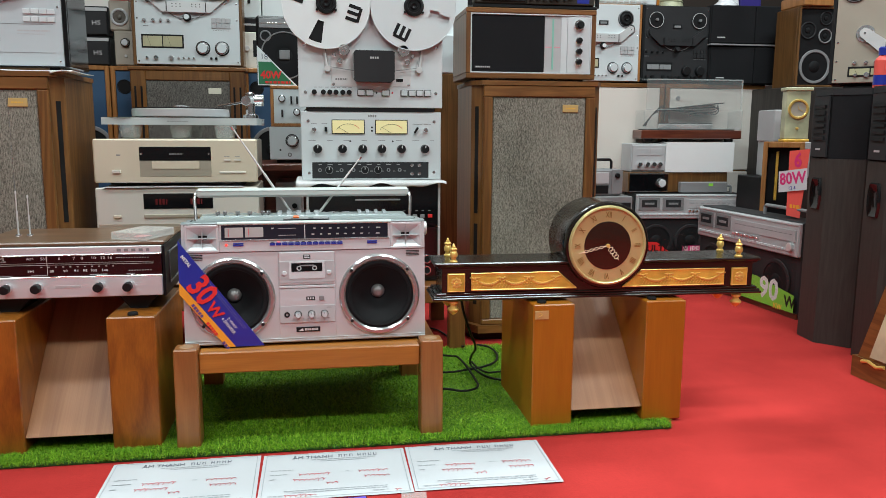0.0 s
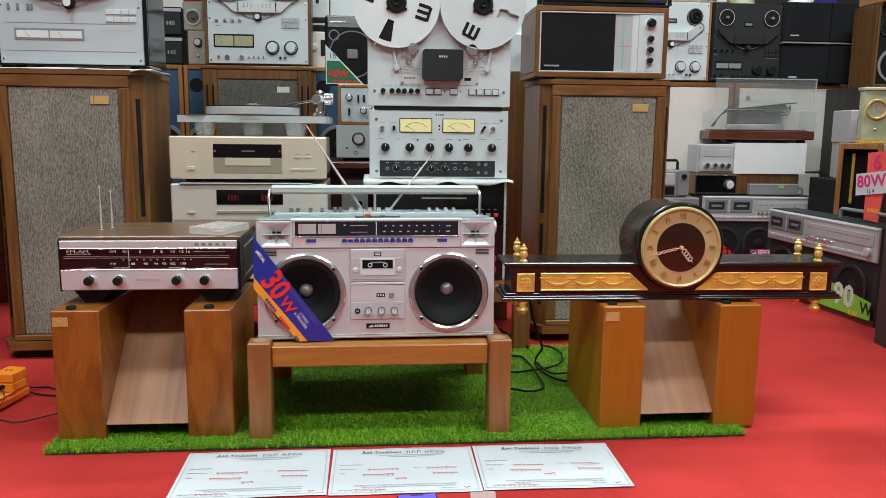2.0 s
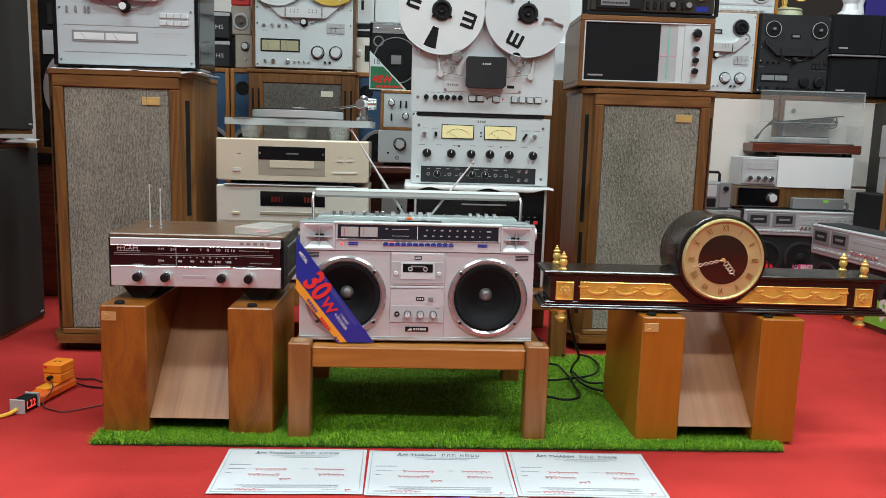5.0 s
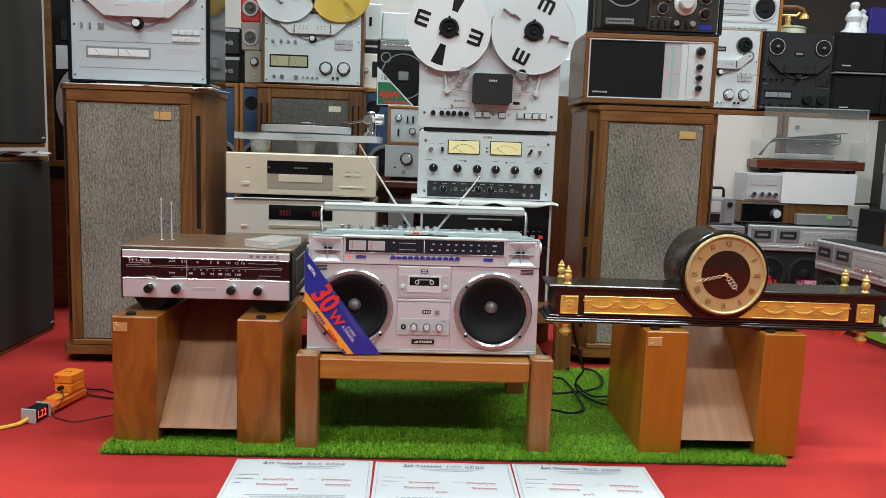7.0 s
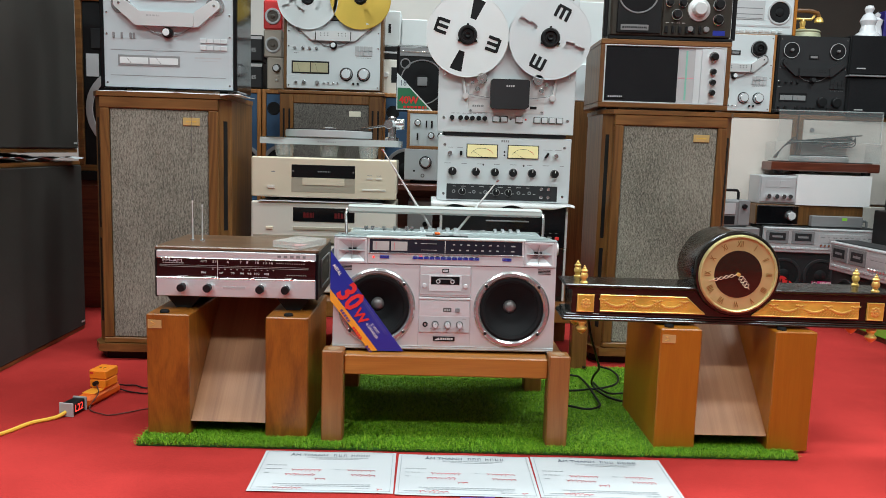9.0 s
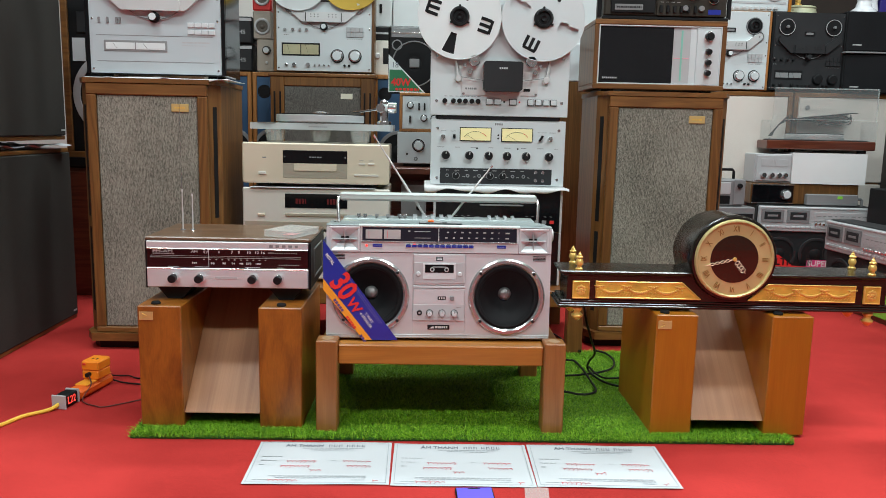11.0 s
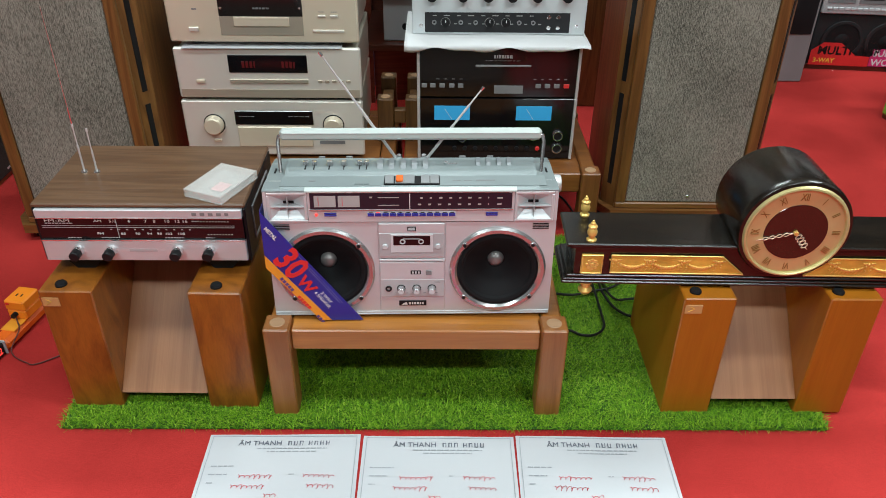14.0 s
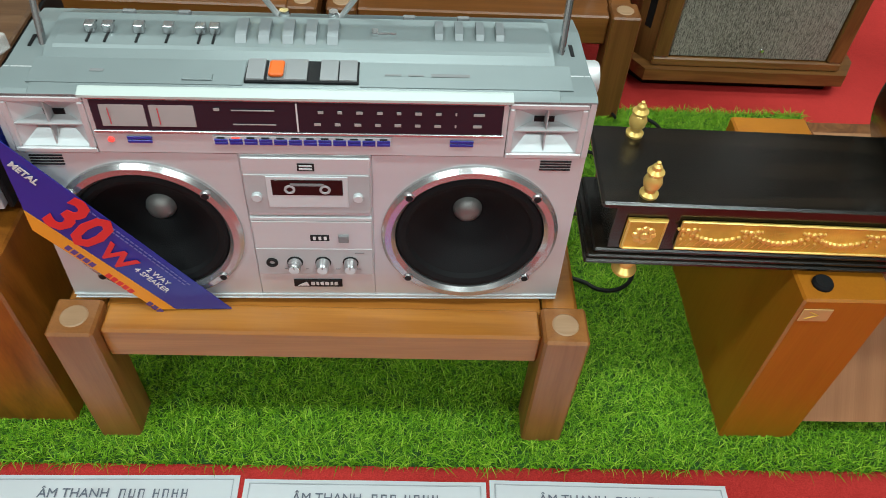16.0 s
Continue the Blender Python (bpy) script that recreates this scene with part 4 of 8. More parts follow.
# ---- the tuner amplifier ----
def tuner():
    s = thing("tuner", (-0.523, 1.735, 0.2985), 0.2, "walnut-cased silver and black tuner amplifier on the horn speaker", "radio")
    w, z0, z1, d = 0.195, 0.032, 0.152, 0.25
    for k in (-1, 1):
        part("foot", Shape().prism([(k * 0.175, 0.031), (k * 0.09, 0.031), (k * 0.115, 0.0), (k * 0.15, 0.0)], 0.02, 0.2), BLACK, s, "black tapered plastic foot")
    part("case_body", Shape().box(-w + 0.004, w - 0.004, 0.006, d, z0, z1 - 0.007, 0.002), BLACK, s)
    part("top_panel", Shape().box(-w, w, 0.003, d, z1 - 0.009, z1, 0.003), SONYTOP, s, "walnut-grained top")
    for k in (-1, 1):
        a, b = sorted((k * (w - 0.006), k * w))
        sd = part("side_panel", Shape().box(a, b, 0.003, d, z0 - 0.003, z1 - 0.0095, 0.002), BLACK, s)
        e = k * (w + 0.0003)
        fr = Shape()
        for y0, y1, za, zb in ((0.05, 0.2, 0.05, 0.054), (0.05, 0.2, 0.118, 0.122), (0.05, 0.054, 0.054, 0.118), (0.196, 0.2, 0.054, 0.118)):
            a, b = sorted((e - k * 0.001, e + k * 0.0022))
            fr.box(a, b, y0, y1, za, zb, 0.0005)
        part("vent_frame", fr, GREYP, sd)
    part("upper_trim", Shape().box(-w + 0.006, w - 0.006, -0.003, 0.008, 0.1255, 0.1425, 0.0012), SILVER, s)
    dial = part("dial_glass", Shape().box(-w + 0.006, w - 0.006, 0.0, 0.008, 0.078, 0.1255, 0.0006), BLACKGLOSS, s, "black glass dial with pale scale")
    part("lower_trim", Shape().box(-w + 0.006, w - 0.006, -0.004, 0.008, z0 + 0.001, 0.0775, 0.0014), SILVER, s)
    part("chrome_edge", Shape().box(-w + 0.006, w - 0.006, -0.0045, -0.001, 0.0765, 0.079, 0.0004).box(-w + 0.006, w - 0.006, -0.0045, -0.001, 0.1245, 0.1262, 0.0004), CHROME, s)
    part("maker_mark", Shape().bars(0.098, 0.165, 0.131, 0.006, -0.003, [0.0085], 0.0065), GREYP, s)
    letters("band_print", "FM-AM", 0.0105, -0.176, -0.0004, 0.1185, PRINTW, dial, align="LEFT", wide=1.5)
    part("fine_print", Shape().bars(-0.175, -0.125, 0.1115, 0.0025, 0.0, [0.004, 0.006], 0.0015).bars(0.11, 0.165, 0.116, 0.0018, 0.0, [0.003], 0.0025).bars(0.12, 0.168, 0.088, 0.0018, 0.0, [0.003], 0.0025).bars(0.095, 0.108, 0.1165, 0.0022, 0.0, [0.004], 0.001), PRINTG, dial)
    part("scale_line", Shape().box(-0.182, 0.172, -0.0006, 0.0, 0.1075, 0.1083, 0.0001).box(-0.182, 0.172, -0.0006, 0.0, 0.1035, 0.1045, 0.0001), PRINTG, dial)
    letters("am_print", "AM", 0.0075, -0.078, -0.0004, 0.118, PRINTW, dial, wide=1.4)
    for x, tx in ((-0.05, "5½"), (-0.02, "6"), (0.01, "7"), (0.026, "8"), (0.049, "10"), (0.075, "12 16")):
        letters("scale_print", tx, 0.0085, x, -0.0004, 0.1175, PRINTW, dial, wide=1.3)
    letters("fm_print", "FM", 0.0072, -0.078, -0.0004, 0.0905, PRINTW, dial, wide=1.4)
    for x, tx in ((-0.036, "88"), (-0.009, "90"), (0.013, "94"), (0.031, "98"), (0.048, "102"), (0.071, "108")):
        letters("scale_print", tx, 0.0072, x, -0.0004, 0.0905, PRINTW, dial, wide=1.3)
    part("scale_ticks", Shape().bars(-0.058, 0.09, 0.0985, 0.0022, 0.0, [0.0035], 0.011), PRINTG, dial)
    part("tuning_pointer", Shape().box(-0.045, -0.0442, -0.001, 0.0, 0.082, 0.123, 0.0001), PRINTW, dial)
    for x0, x1 in ((-0.14, -0.115), (-0.078, -0.045), (0.04, 0.075), (0.115, 0.132)):
        part("knob_word", Shape().bars(x0, x1, 0.081, 0.0018, 0.0, [0.004], 0.0012), PRINTG, dial)
    part("trim_mark", Shape().box(-0.03, 0.022, -0.0045, -0.0038, 0.0535, 0.0595, 0.0002), LIGHTGREY, s)
    for kx in (-0.1245, -0.0635, 0.0605, 0.1205):
        base = part("control_knob", Shape().lathe((kx, 0, 0.057), [(0, -0.016), (0.0095, -0.016), (0.0105, -0.014), (0.011, -0.004)], "y", 24), CHROME, s, "chrome knob with black cap")
        part("knob_cap", Shape().lathe((kx, 0, 0.057), [(0, -0.031), (0.0082, -0.031), (0.0096, -0.029), (0.0096, -0.0155), (0, -0.0155)], "y", 24), BLACK, base)
    for ax, ay, top in ((-0.142, 0.13, 0.253), (-0.1175, 0.13, 0.243)):
        a = part("aerial", Shape().tube([(ax, ay, z1), (ax, ay, top - 0.045)], 0.0019, 10).tube([(ax, ay, top - 0.046), (ax, ay, top - 0.006)], 0.0012, 8).tube([(ax, ay, top - 0.006), (ax, ay, top)], 0.0021, 8), ALU, s, "short chrome rod aerial")
        part("aerial_base", Shape().lathe((ax, ay, z1), [(0, 0.0025), (0.0058, 0.0025), (0.0065, 0)], "z", 16), CHROME, a)
    part("thin_rod", Shape().tube([(-0.142, 0.13, 0.252), (-0.143, 0.132, 0.285)], 0.0011, 6).tube([(-0.143, 0.132, 0.284), (-0.144, 0.134, 0.47)], 0.0006, 5), CHROME, s)


tuner()

# clear plastic case on the tuner
cs = thing("cassette_case", (-0.383, 1.803, 0.451), -23, "empty scuffed clear plastic case lying on the tuner", "box")
part("case_bottom", Shape().box(-0.041, 0.041, -0.058, 0.058, 0.0, 0.002, 0.0006), FROST, cs)
part("case_wall", Shape().box(-0.041, -0.0395, -0.058, 0.058, 0.002, 0.0152, 0.0005).box(0.0395, 0.041, -0.058, 0.058, 0.002, 0.0152, 0.0005).box(-0.0395, 0.0395, -0.058, -0.0565, 0.002, 0.0152, 0.0005).box(-0.0395, 0.0395, 0.0565, 0.058, 0.002, 0.0152, 0.0005), FROST, cs)
part("case_lid", Shape().box(-0.041, 0.041, -0.058, 0.058, 0.0153, 0.017, 0.0006), FROST, cs)
part("paper_slip", Shape().box(-0.012, 0.014, -0.02, 0.012, 0.0024, 0.0032, 0.0002), mat("pink_slip", (0.7, 0.35, 0.35), 0.6, 0, 0.1, 60, 0), cs)


# ---- the mantel clock ----
def finial(parent, x, y, z):
    part("finial", Shape().lathe((x, y, z), [(0, 0), (0.009, 0), (0.0095, 0.003), (0.006, 0.006), (0.0058, 0.01), (0.0085, 0.013), (0.0095, 0.019), (0.0075, 0.025), (0.0055, 0.027), (0.0085, 0.029), (0.0085, 0.031), (0.005, 0.034), (0.0045, 0.0375), (0.002, 0.04), (0.0022, 0.042), (0, 0.044)], "z", 20), GOLD, parent, "turned gilt finial")


def garland(parent, x0, x1, z0, z1, cut, flip):
    """A gilt panel with one slanted end, a raised edge, swags and bows."""
    slope = 0.045
    if flip:
        pts = [(x0 + slope, z1), (x1, z1), (x1, z0), (x0, z0)]
    else:
        pts = [(x0, z1), (x1 - slope, z1), (x1, z0), (x0, z0)]
    pl = part("gilt_panel", Shape().prism(pts, -0.0025, 0.0), GOLDD, parent, "gilt panel with raised garlands")
    edge = [(p[0], -0.0028, p[1]) for p in pts] + [(pts[0][0], -0.0028, pts[0][1])]
    part("panel_edge", Shape().tube(edge, 0.0016, 6), GOLD, pl)
    a, b = (x0 + 0.05, x1 - 0.008) if flip else (x0 + 0.008, x1 - 0.05)
    n, zc = 4, (z0 + z1) / 2
    step, sh = (b - a) / (n - 1), Shape()
    for k in range(n):
        cx = a + step * k
        for dx, dz, r in ((0, 0.007, 0.0035), (-0.006, 0.0085, 0.003), (0.006, 0.0085, 0.003), (-0.004, 0.001, 0.002), (0.004, 0.001, 0.002), (-0.005, -0.005, 0.0016), (0.005, -0.005, 0.0016), (-0.0105, 0.0095, 0.0018), (0.0105, 0.0095, 0.0018)):
            sh.lathe((cx + dx, -0.0025, zc + dz), [(0, -0.0028), (r * 0.7, -0.0022), (r, 0)], "y", 8)
        if k < n - 1:
            for i in range(1, 12):
                u = i / 12
                r = 0.0018 + 0.0022 * math.sin(math.pi * u)
                sh.lathe((cx + step * u, -0.0025, zc + 0.006 - 0.013 * math.sin(math.pi * u)), [(0, -0.003), (r * 0.7, -0.0024), (r, 0)], "y", 8)
    part("garland", sh, GOLD, pl)
    hatch, k = Shape(), 0
    while x0 + 0.006 + k * 0.0075 < x1 - (0.0 if flip else slope) - 0.006:
        hx = max(x0 + (slope if flip else 0.0), x0) + 0.004 + k * 0.0075
        if hx + 0.004 > x1 - (0 if flip else slope) - 0.002:
            break
        hatch.tube([(hx, -0.0026, z0 + 0.004), (hx + 0.005, -0.0026, z0 + 0.013)], 0.0007, 4)
        k += 1
    part("hatching", hatch, GOLD, pl)


def mantel_clock():
    s = thing("mantel_clock", (0.6605, 1.700, 0.3045), -1.2, "black ebonised mantel clock with gilt panels across the horn speaker", "clock")
    h = 0.402
    part("base_moulding", Shape().box(-h, h, -0.008, 0.115, 0.0, 0.006, 0.002).box(-h + 0.003, h - 0.003, -0.005, 0.112, 0.006, 0.0105, 0.0018).box(-h + 0.009, h - 0.009, -0.0015, 0.109, 0.0105, 0.0165, 0.002), EBONY, s)
    part("plinth_body", Shape().box(-h + 0.022, h - 0.022, 0.001, 0.105, 0.0165, 0.079, 0.001), EBONY, s)
    part("top_slab", Shape().box(-h + 0.004, h - 0.004, -0.006, 0.113, 0.0795, 0.0875, 0.0025).box(-h + 0.012, h - 0.012, -0.001, 0.108, 0.0745, 0.0795, 0.001), EBONY, s)
    garland(s, -0.312, -0.062, 0.0235, 0.062, 0.045, False)
    garland(s, 0.050, 0.305, 0.0235, 0.062, 0.045, True)
    for cx in (-0.347, 0.345):
        pl = part("corner_panel", Shape().box(cx - 0.0205, cx + 0.0205, -0.0025, 0.001, 0.0195, 0.063, 0.0008), GOLDD, s, "square gilt panel with a leaf boss")
        e = Shape().tube([(cx - 0.0185, -0.003, 0.0215), (cx + 0.0185, -0.003, 0.0215), (cx + 0.0185, -0.003, 0.061), (cx - 0.0185, -0.003, 0.061), (cx - 0.0185, -0.003, 0.0215)], 0.0015, 6)
        part("panel_edge", e, GOLD, pl)
        lf = Shape()
        for k in range(8):
            a = math.pi * k / 4
            lf.lathe((cx + 0.0085 * math.cos(a), -0.0025, 0.041 + 0.009 * math.sin(a)), [(0, -0.003), (0.0032, -0.002), (0.0042, 0)], "y", 8)
        lf.lathe((cx, -0.0025, 0.041), [(0, -0.004), (0.004, -0.003), (0.0055, 0)], "y", 12)
        part("leaf_boss", lf, GOLD, pl)
    for fx in (-0.352, 0.345):
        for fy in (0.008, 0.099):
            finial(s, fx, fy, 0.0875)
        for fy in (0.008, 0.099):
            part("drop_foot", Shape().lathe((fx, fy, 0), [(0, -0.036), (0.005, -0.034), (0.009, -0.03), (0.0135, -0.024), (0.0135, -0.021), (0.008, -0.016), (0.0075, -0.012), (0.0115, -0.008), (0.0115, -0.004), (0.008, 0.0)], "z", 20), GOLD, s, "turned gilt drop foot")
    cx, cz = 0.007, 0.1235
    dr = part("drum", Shape().lathe((cx, 0, cz), [(0, 0.15), (0.085, 0.15), (0.095, 0.145), (0.1, 0.135), (0.1015, 0.02), (0.1025, 0.006), (0.1015, -0.006), (0.099, -0.01), (0.094, -0.0115), (0, -0.0115)], "y", 72), EBONY, s, "black round clock drum")
    part("bezel", Shape().lathe((cx, 0, cz), [(0.0855, -0.0105), (0.0865, -0.0155), (0.0885, -0.0175), (0.0915, -0.0165), (0.0935, -0.0125), (0.094, -0.0112)], "y", 72), DIALGOLD, dr, "polished brass bezel")
    dial = part("dial", Shape().lathe((cx, 0, cz), [(0.0, -0.0118), (0.0865, -0.0118)], "y", 72), DIALGOLD, dr, "spun brass chapter ring")
    part("dial_centre", Shape().lathe((cx, 0, cz), [(0.0, -0.0127), (0.056, -0.0127), (0.0565, -0.0119)], "y", 64), BROWNGLASS, dial, "dark brown dial centre")
    for k, num in enumerate(("XII", "I", "II", "III", "IIII", "V", "VI", "VII", "VIII", "IX", "X", "XI")):
        a = radians(30 * k)
        letters("numeral", num, 0.0205, cx + 0.0715 * math.sin(a), -0.0125, cz + 0.0715 * math.cos(a), NUMERAL, dial, -30 * k, wide=0.62)

    def hand(deg, length, width):
        a, pts = radians(deg), []
        d, n = Vector((math.sin(a), 0, math.cos(a))), Vector((math.cos(a), 0, -math.sin(a)))
        c0 = Vector((cx, -0.0145, cz))
        sh = Shape().tube([c0, c0 + d * length * 0.15], 0.0011, 6).tube([c0 + d * length * 0.85, c0 + d * length], 0.001, 6, 0.0004)
        for sgn in (1, -1):
            sh.tube([c0 + d * length * (0.15 + 0.7 * i / 24) + n * sgn * width * abs(math.sin(math.pi * 4 * i / 24)) for i in range(25)], 0.0009, 5)
        part("hand", sh, PALEBRASS, dial, "pierced brass clock hand")

    hand(256, 0.07, 0.003)
    hand(141, 0.045, 0.0065)
    part("hand_boss", Shape().disc(cx, cz, 0.0045, -0.018, -0.0125, 18), GOLD, dial)


mantel_clock()


# ---- extension lead and loose cables ----
def smooth_line(pts, n=6):
    out, v = [], [Vector(p) for p in pts]
    for k in range(len(v) - 1):
        p0, p1, p2, p3 = v[max(k - 1, 0)], v[k], v[k + 1], v[min(k + 2, len(v) - 1)]
        for i in range(n):
            u = i / n
            out.append(0.5 * (2 * p1 + (p2 - p0) * u + (2 * p0 - 5 * p1 + 4 * p2 - p3) * u * u + (3 * p1 - p0 - 3 * p2 + p3) * u ** 3))
    return out + [v[-1]]


def power_strip():
    s = thing("extension_lead", (-0.945, 1.932, 0.0), -10, "orange extension lead with a yellow-orange plug adapter on the carpet", "power strip")
    part("strip_body", Shape().box(-0.022, 0.022, -0.078, 0.078, 0.0, 0.03, 0.009), ORANGE, s)
    part("socket_face", Shape().box(-0.018, 0.018, -0.042, 0.07, 0.029, 0.032, 0.001), AMBER, s)
    ad = part("adapter", Shape().box(-0.024, 0.024, 0.0, 0.058, 0.0322, 0.056, 0.003), AMBERBLOCK, s, "yellow-orange block adapter")
    part("adapter_top", Shape().box(-0.025, 0.025, -0.001, 0.059, 0.0562, 0.082, 0.0035), AMBERBLOCK, ad)
    part("adapter_mark", Shape().box(-0.02, -0.011, -0.0022, -0.0008, 0.071, 0.0765, 0.0004), RED, ad)
    part("socket_hole", Shape().box(-0.008, -0.004, 0.02, 0.03, 0.0815, 0.0824, 0.0002).box(0.004, 0.008, 0.02, 0.03, 0.0815, 0.0824, 0.0002), BLACK, ad)
    part("black_plug", Shape().lathe((-0.002, -0.006, 0.047), [(0, -0.006), (0.006, -0.006), (0.006, 0.006), (0, 0.008)], "y", 12), BLACK, s)
    # the meter's lit face is upright, along its length
    mt = part("volt_meter", Shape().box(-0.014, 0.018, -0.134, -0.084, 0.003, 0.033, 0.002), BLACK, s, "small meter with red glowing digits")
    for a in (-0.139, -0.0838):
        part("meter_end", Shape().box(-0.017, 0.0215, a, a + 0.0045, 0.0, 0.036, 0.0015), LIGHTGREY, mt)
    digits = letters("digits", "L22", 0.027, 0.0, 0.0, 0.0, REDGLOW, mt, facing="top", wide=0.85)
    digits.data.transform(pose(0.0185, -0.109, 0.0175, 90, 0, 90))
    part("yellow_cord", Shape().tube(smooth_line([(0, -0.137, 0.012), (-0.006, -0.155, 0.007), (-0.02, -0.175, 0.005), (-0.045, -0.212, 0.005), (-0.066, -0.3, 0.005), (-0.14, -0.42, 0.005), (-0.5, -0.56, 0.005), (-0.9, -0.6, 0.005)]), 0.005, 8), YELLOW, s, "thick yellow cord")


power_strip()


def cable(pts, r, m, label):
    return solo("cable", Shape().tube(smooth_line(pts), r, 8), m, (0, 0, 0), label=label, category="cable")


WIRE = mat("red_brown_wire", (0.09, 0.025, 0.02), 0.5, 0, 0.1, 60, 0)
cable([(-0.946, 1.936, 0.047), (-0.942, 1.92, 0.044), (-0.928, 1.895, 0.03), (-0.935, 1.86, 0.008), (-0.921, 1.836, 0.003), (-0.886, 1.815, 0.003), (-0.856, 1.81, 0.003), (-0.786, 1.863, 0.003), (-0.72, 1.9, 0.004)], 0.0016, WIRE, "thin red-brown wire running from the adapter to the tuner")
cable([(-0.93, 2.01, 0.02), (-0.915, 2.045, 0.006), (-0.89, 2.053, 0.004), (-0.846, 2.03, 0.004), (-0.75, 2.06, 0.006)], 0.002, BLACK, "black mains cable on the carpet")
cable([(-0.925, 1.99, 0.02), (-0.9, 2.0, 0.005), (-0.865, 1.988, 0.004), (-0.828, 1.981, 0.004), (-0.75, 1.98, 0.006)], 0.0022, BLACK, "black mains cable on the carpet")
cable([(0.345, 1.825, 0.3), (0.356, 1.83, 0.245), (0.385, 1.88, 0.175), (0.412, 1.95, 0.118), (0.421, 2.05, 0.066), (0.433, 2.121, 0.022), (0.437, 2.056, 0.021), (0.458, 1.991, 0.021), (0.5, 1.96, 0.021), (0.56, 1.97, 0.021)], 0.0032, BLACK, "black cable hanging down and looped on the grass mat")
cable([(0.492, 2.31, 0.022), (0.525, 2.278, 0.021), (0.531, 2.199, 0.021), (0.507, 2.127, 0.021), (0.462, 2.08, 0.023), (0.41, 2.065, 0.021), (0.359, 2.05, 0.021), (0.3, 2.06, 0.02)], 0.0032, BLACK, "black cable looped on the grass mat")
cable([(0.33, 2.24, 0.02), (0.387, 2.204, 0.021), (0.409, 2.188, 0.021), (0.415, 2.092, 0.024), (0.418, 1.988, 0.021), (0.415, 1.925, 0.021), (0.39, 1.896, 0.021), (0.359, 1.894, 0.021), (0.334, 1.91, 0.021), (0.28, 1.93, 0.02)], 0.0032, BLACK, "black cable looped on the grass mat")
cable([(0.438, 2.122, 0.025), (0.447, 2.068, 0.022), (0.465, 2.032, 0.021), (0.501, 2.035, 0.021), (0.57, 2.04, 0.021)], 0.003, BLACK, "black cable looped on the grass mat")
cable([(0.33, 2.62, 0.005), (0.394, 2.588, 0.005), (0.422, 2.512, 0.005), (0.437, 2.383, 0.006), (0.449, 2.303, 0.02)], 0.003, BLACK, "black cable crossing the carpet behind the mat")


# ---- phone and a strip of clear tape on the carpet ----
def screen_material():
    m, t, p, add, link = nodes_of("rainbow_screen")
    tc, sep = add("ShaderNodeTexCoord"), add("ShaderNodeSeparateXYZ")
    link(tc.outputs["Object"], sep.inputs[0])
    k, n = add("ShaderNodeMath"), add("ShaderNodeTexNoise")
    n.inputs["Scale"].default_value = 14
    link(tc.outputs["Object"], n.inputs["Vector"])
    k.operation, k.inputs[1].default_value = "MULTIPLY_ADD", 5.0
    link(sep.outputs["Y"], k.inputs[0]), link(n.outputs["Fac"], k.inputs[2])
    col = ramp(add, link, k.outputs[0], [(0.25, (0.9, 0.35, 0.05)), (0.5, (0.85, 0.08, 0.12)), (0.8, (0.35, 0.06, 0.5)), (1.0, (0.1, 0.08, 0.5))])
    link(col, p.inputs["Base Color"]), link(col, p.inputs["Emission Color"])
    p.inputs["Emission Strength"].default_value, p.inputs["Roughness"].default_value = 0.9, 0.08
    return m


ph = thing("smartphone", (0.052, 1.225, 0.0), 2, "black smartphone with a lit orange and purple screen on the carpet", "phone")
part("body", Shape().box(-0.038, 0.038, 0, 0.15, 0, 0.0075, 0.003), BLACK, ph)
part("screen", Shape().box(-0.0352, 0.0352, 0.003, 0.147, 0.0074, 0.0082, 0.0003), screen_material(), ph)
part("notch", Shape().box(-0.012, 0.012, 0.141, 0.145, 0.0083, 0.0087, 0.0001), BLACK, ph)
tp = solo("tape_strip", Shape().box(-0.024, 0.024, -0.1, 0.1, 0, 0.0006, 0.0001), FROST, (0.165, 1.29, 0.001), -6, "strip of clear tape stuck on the carpet", "tape")


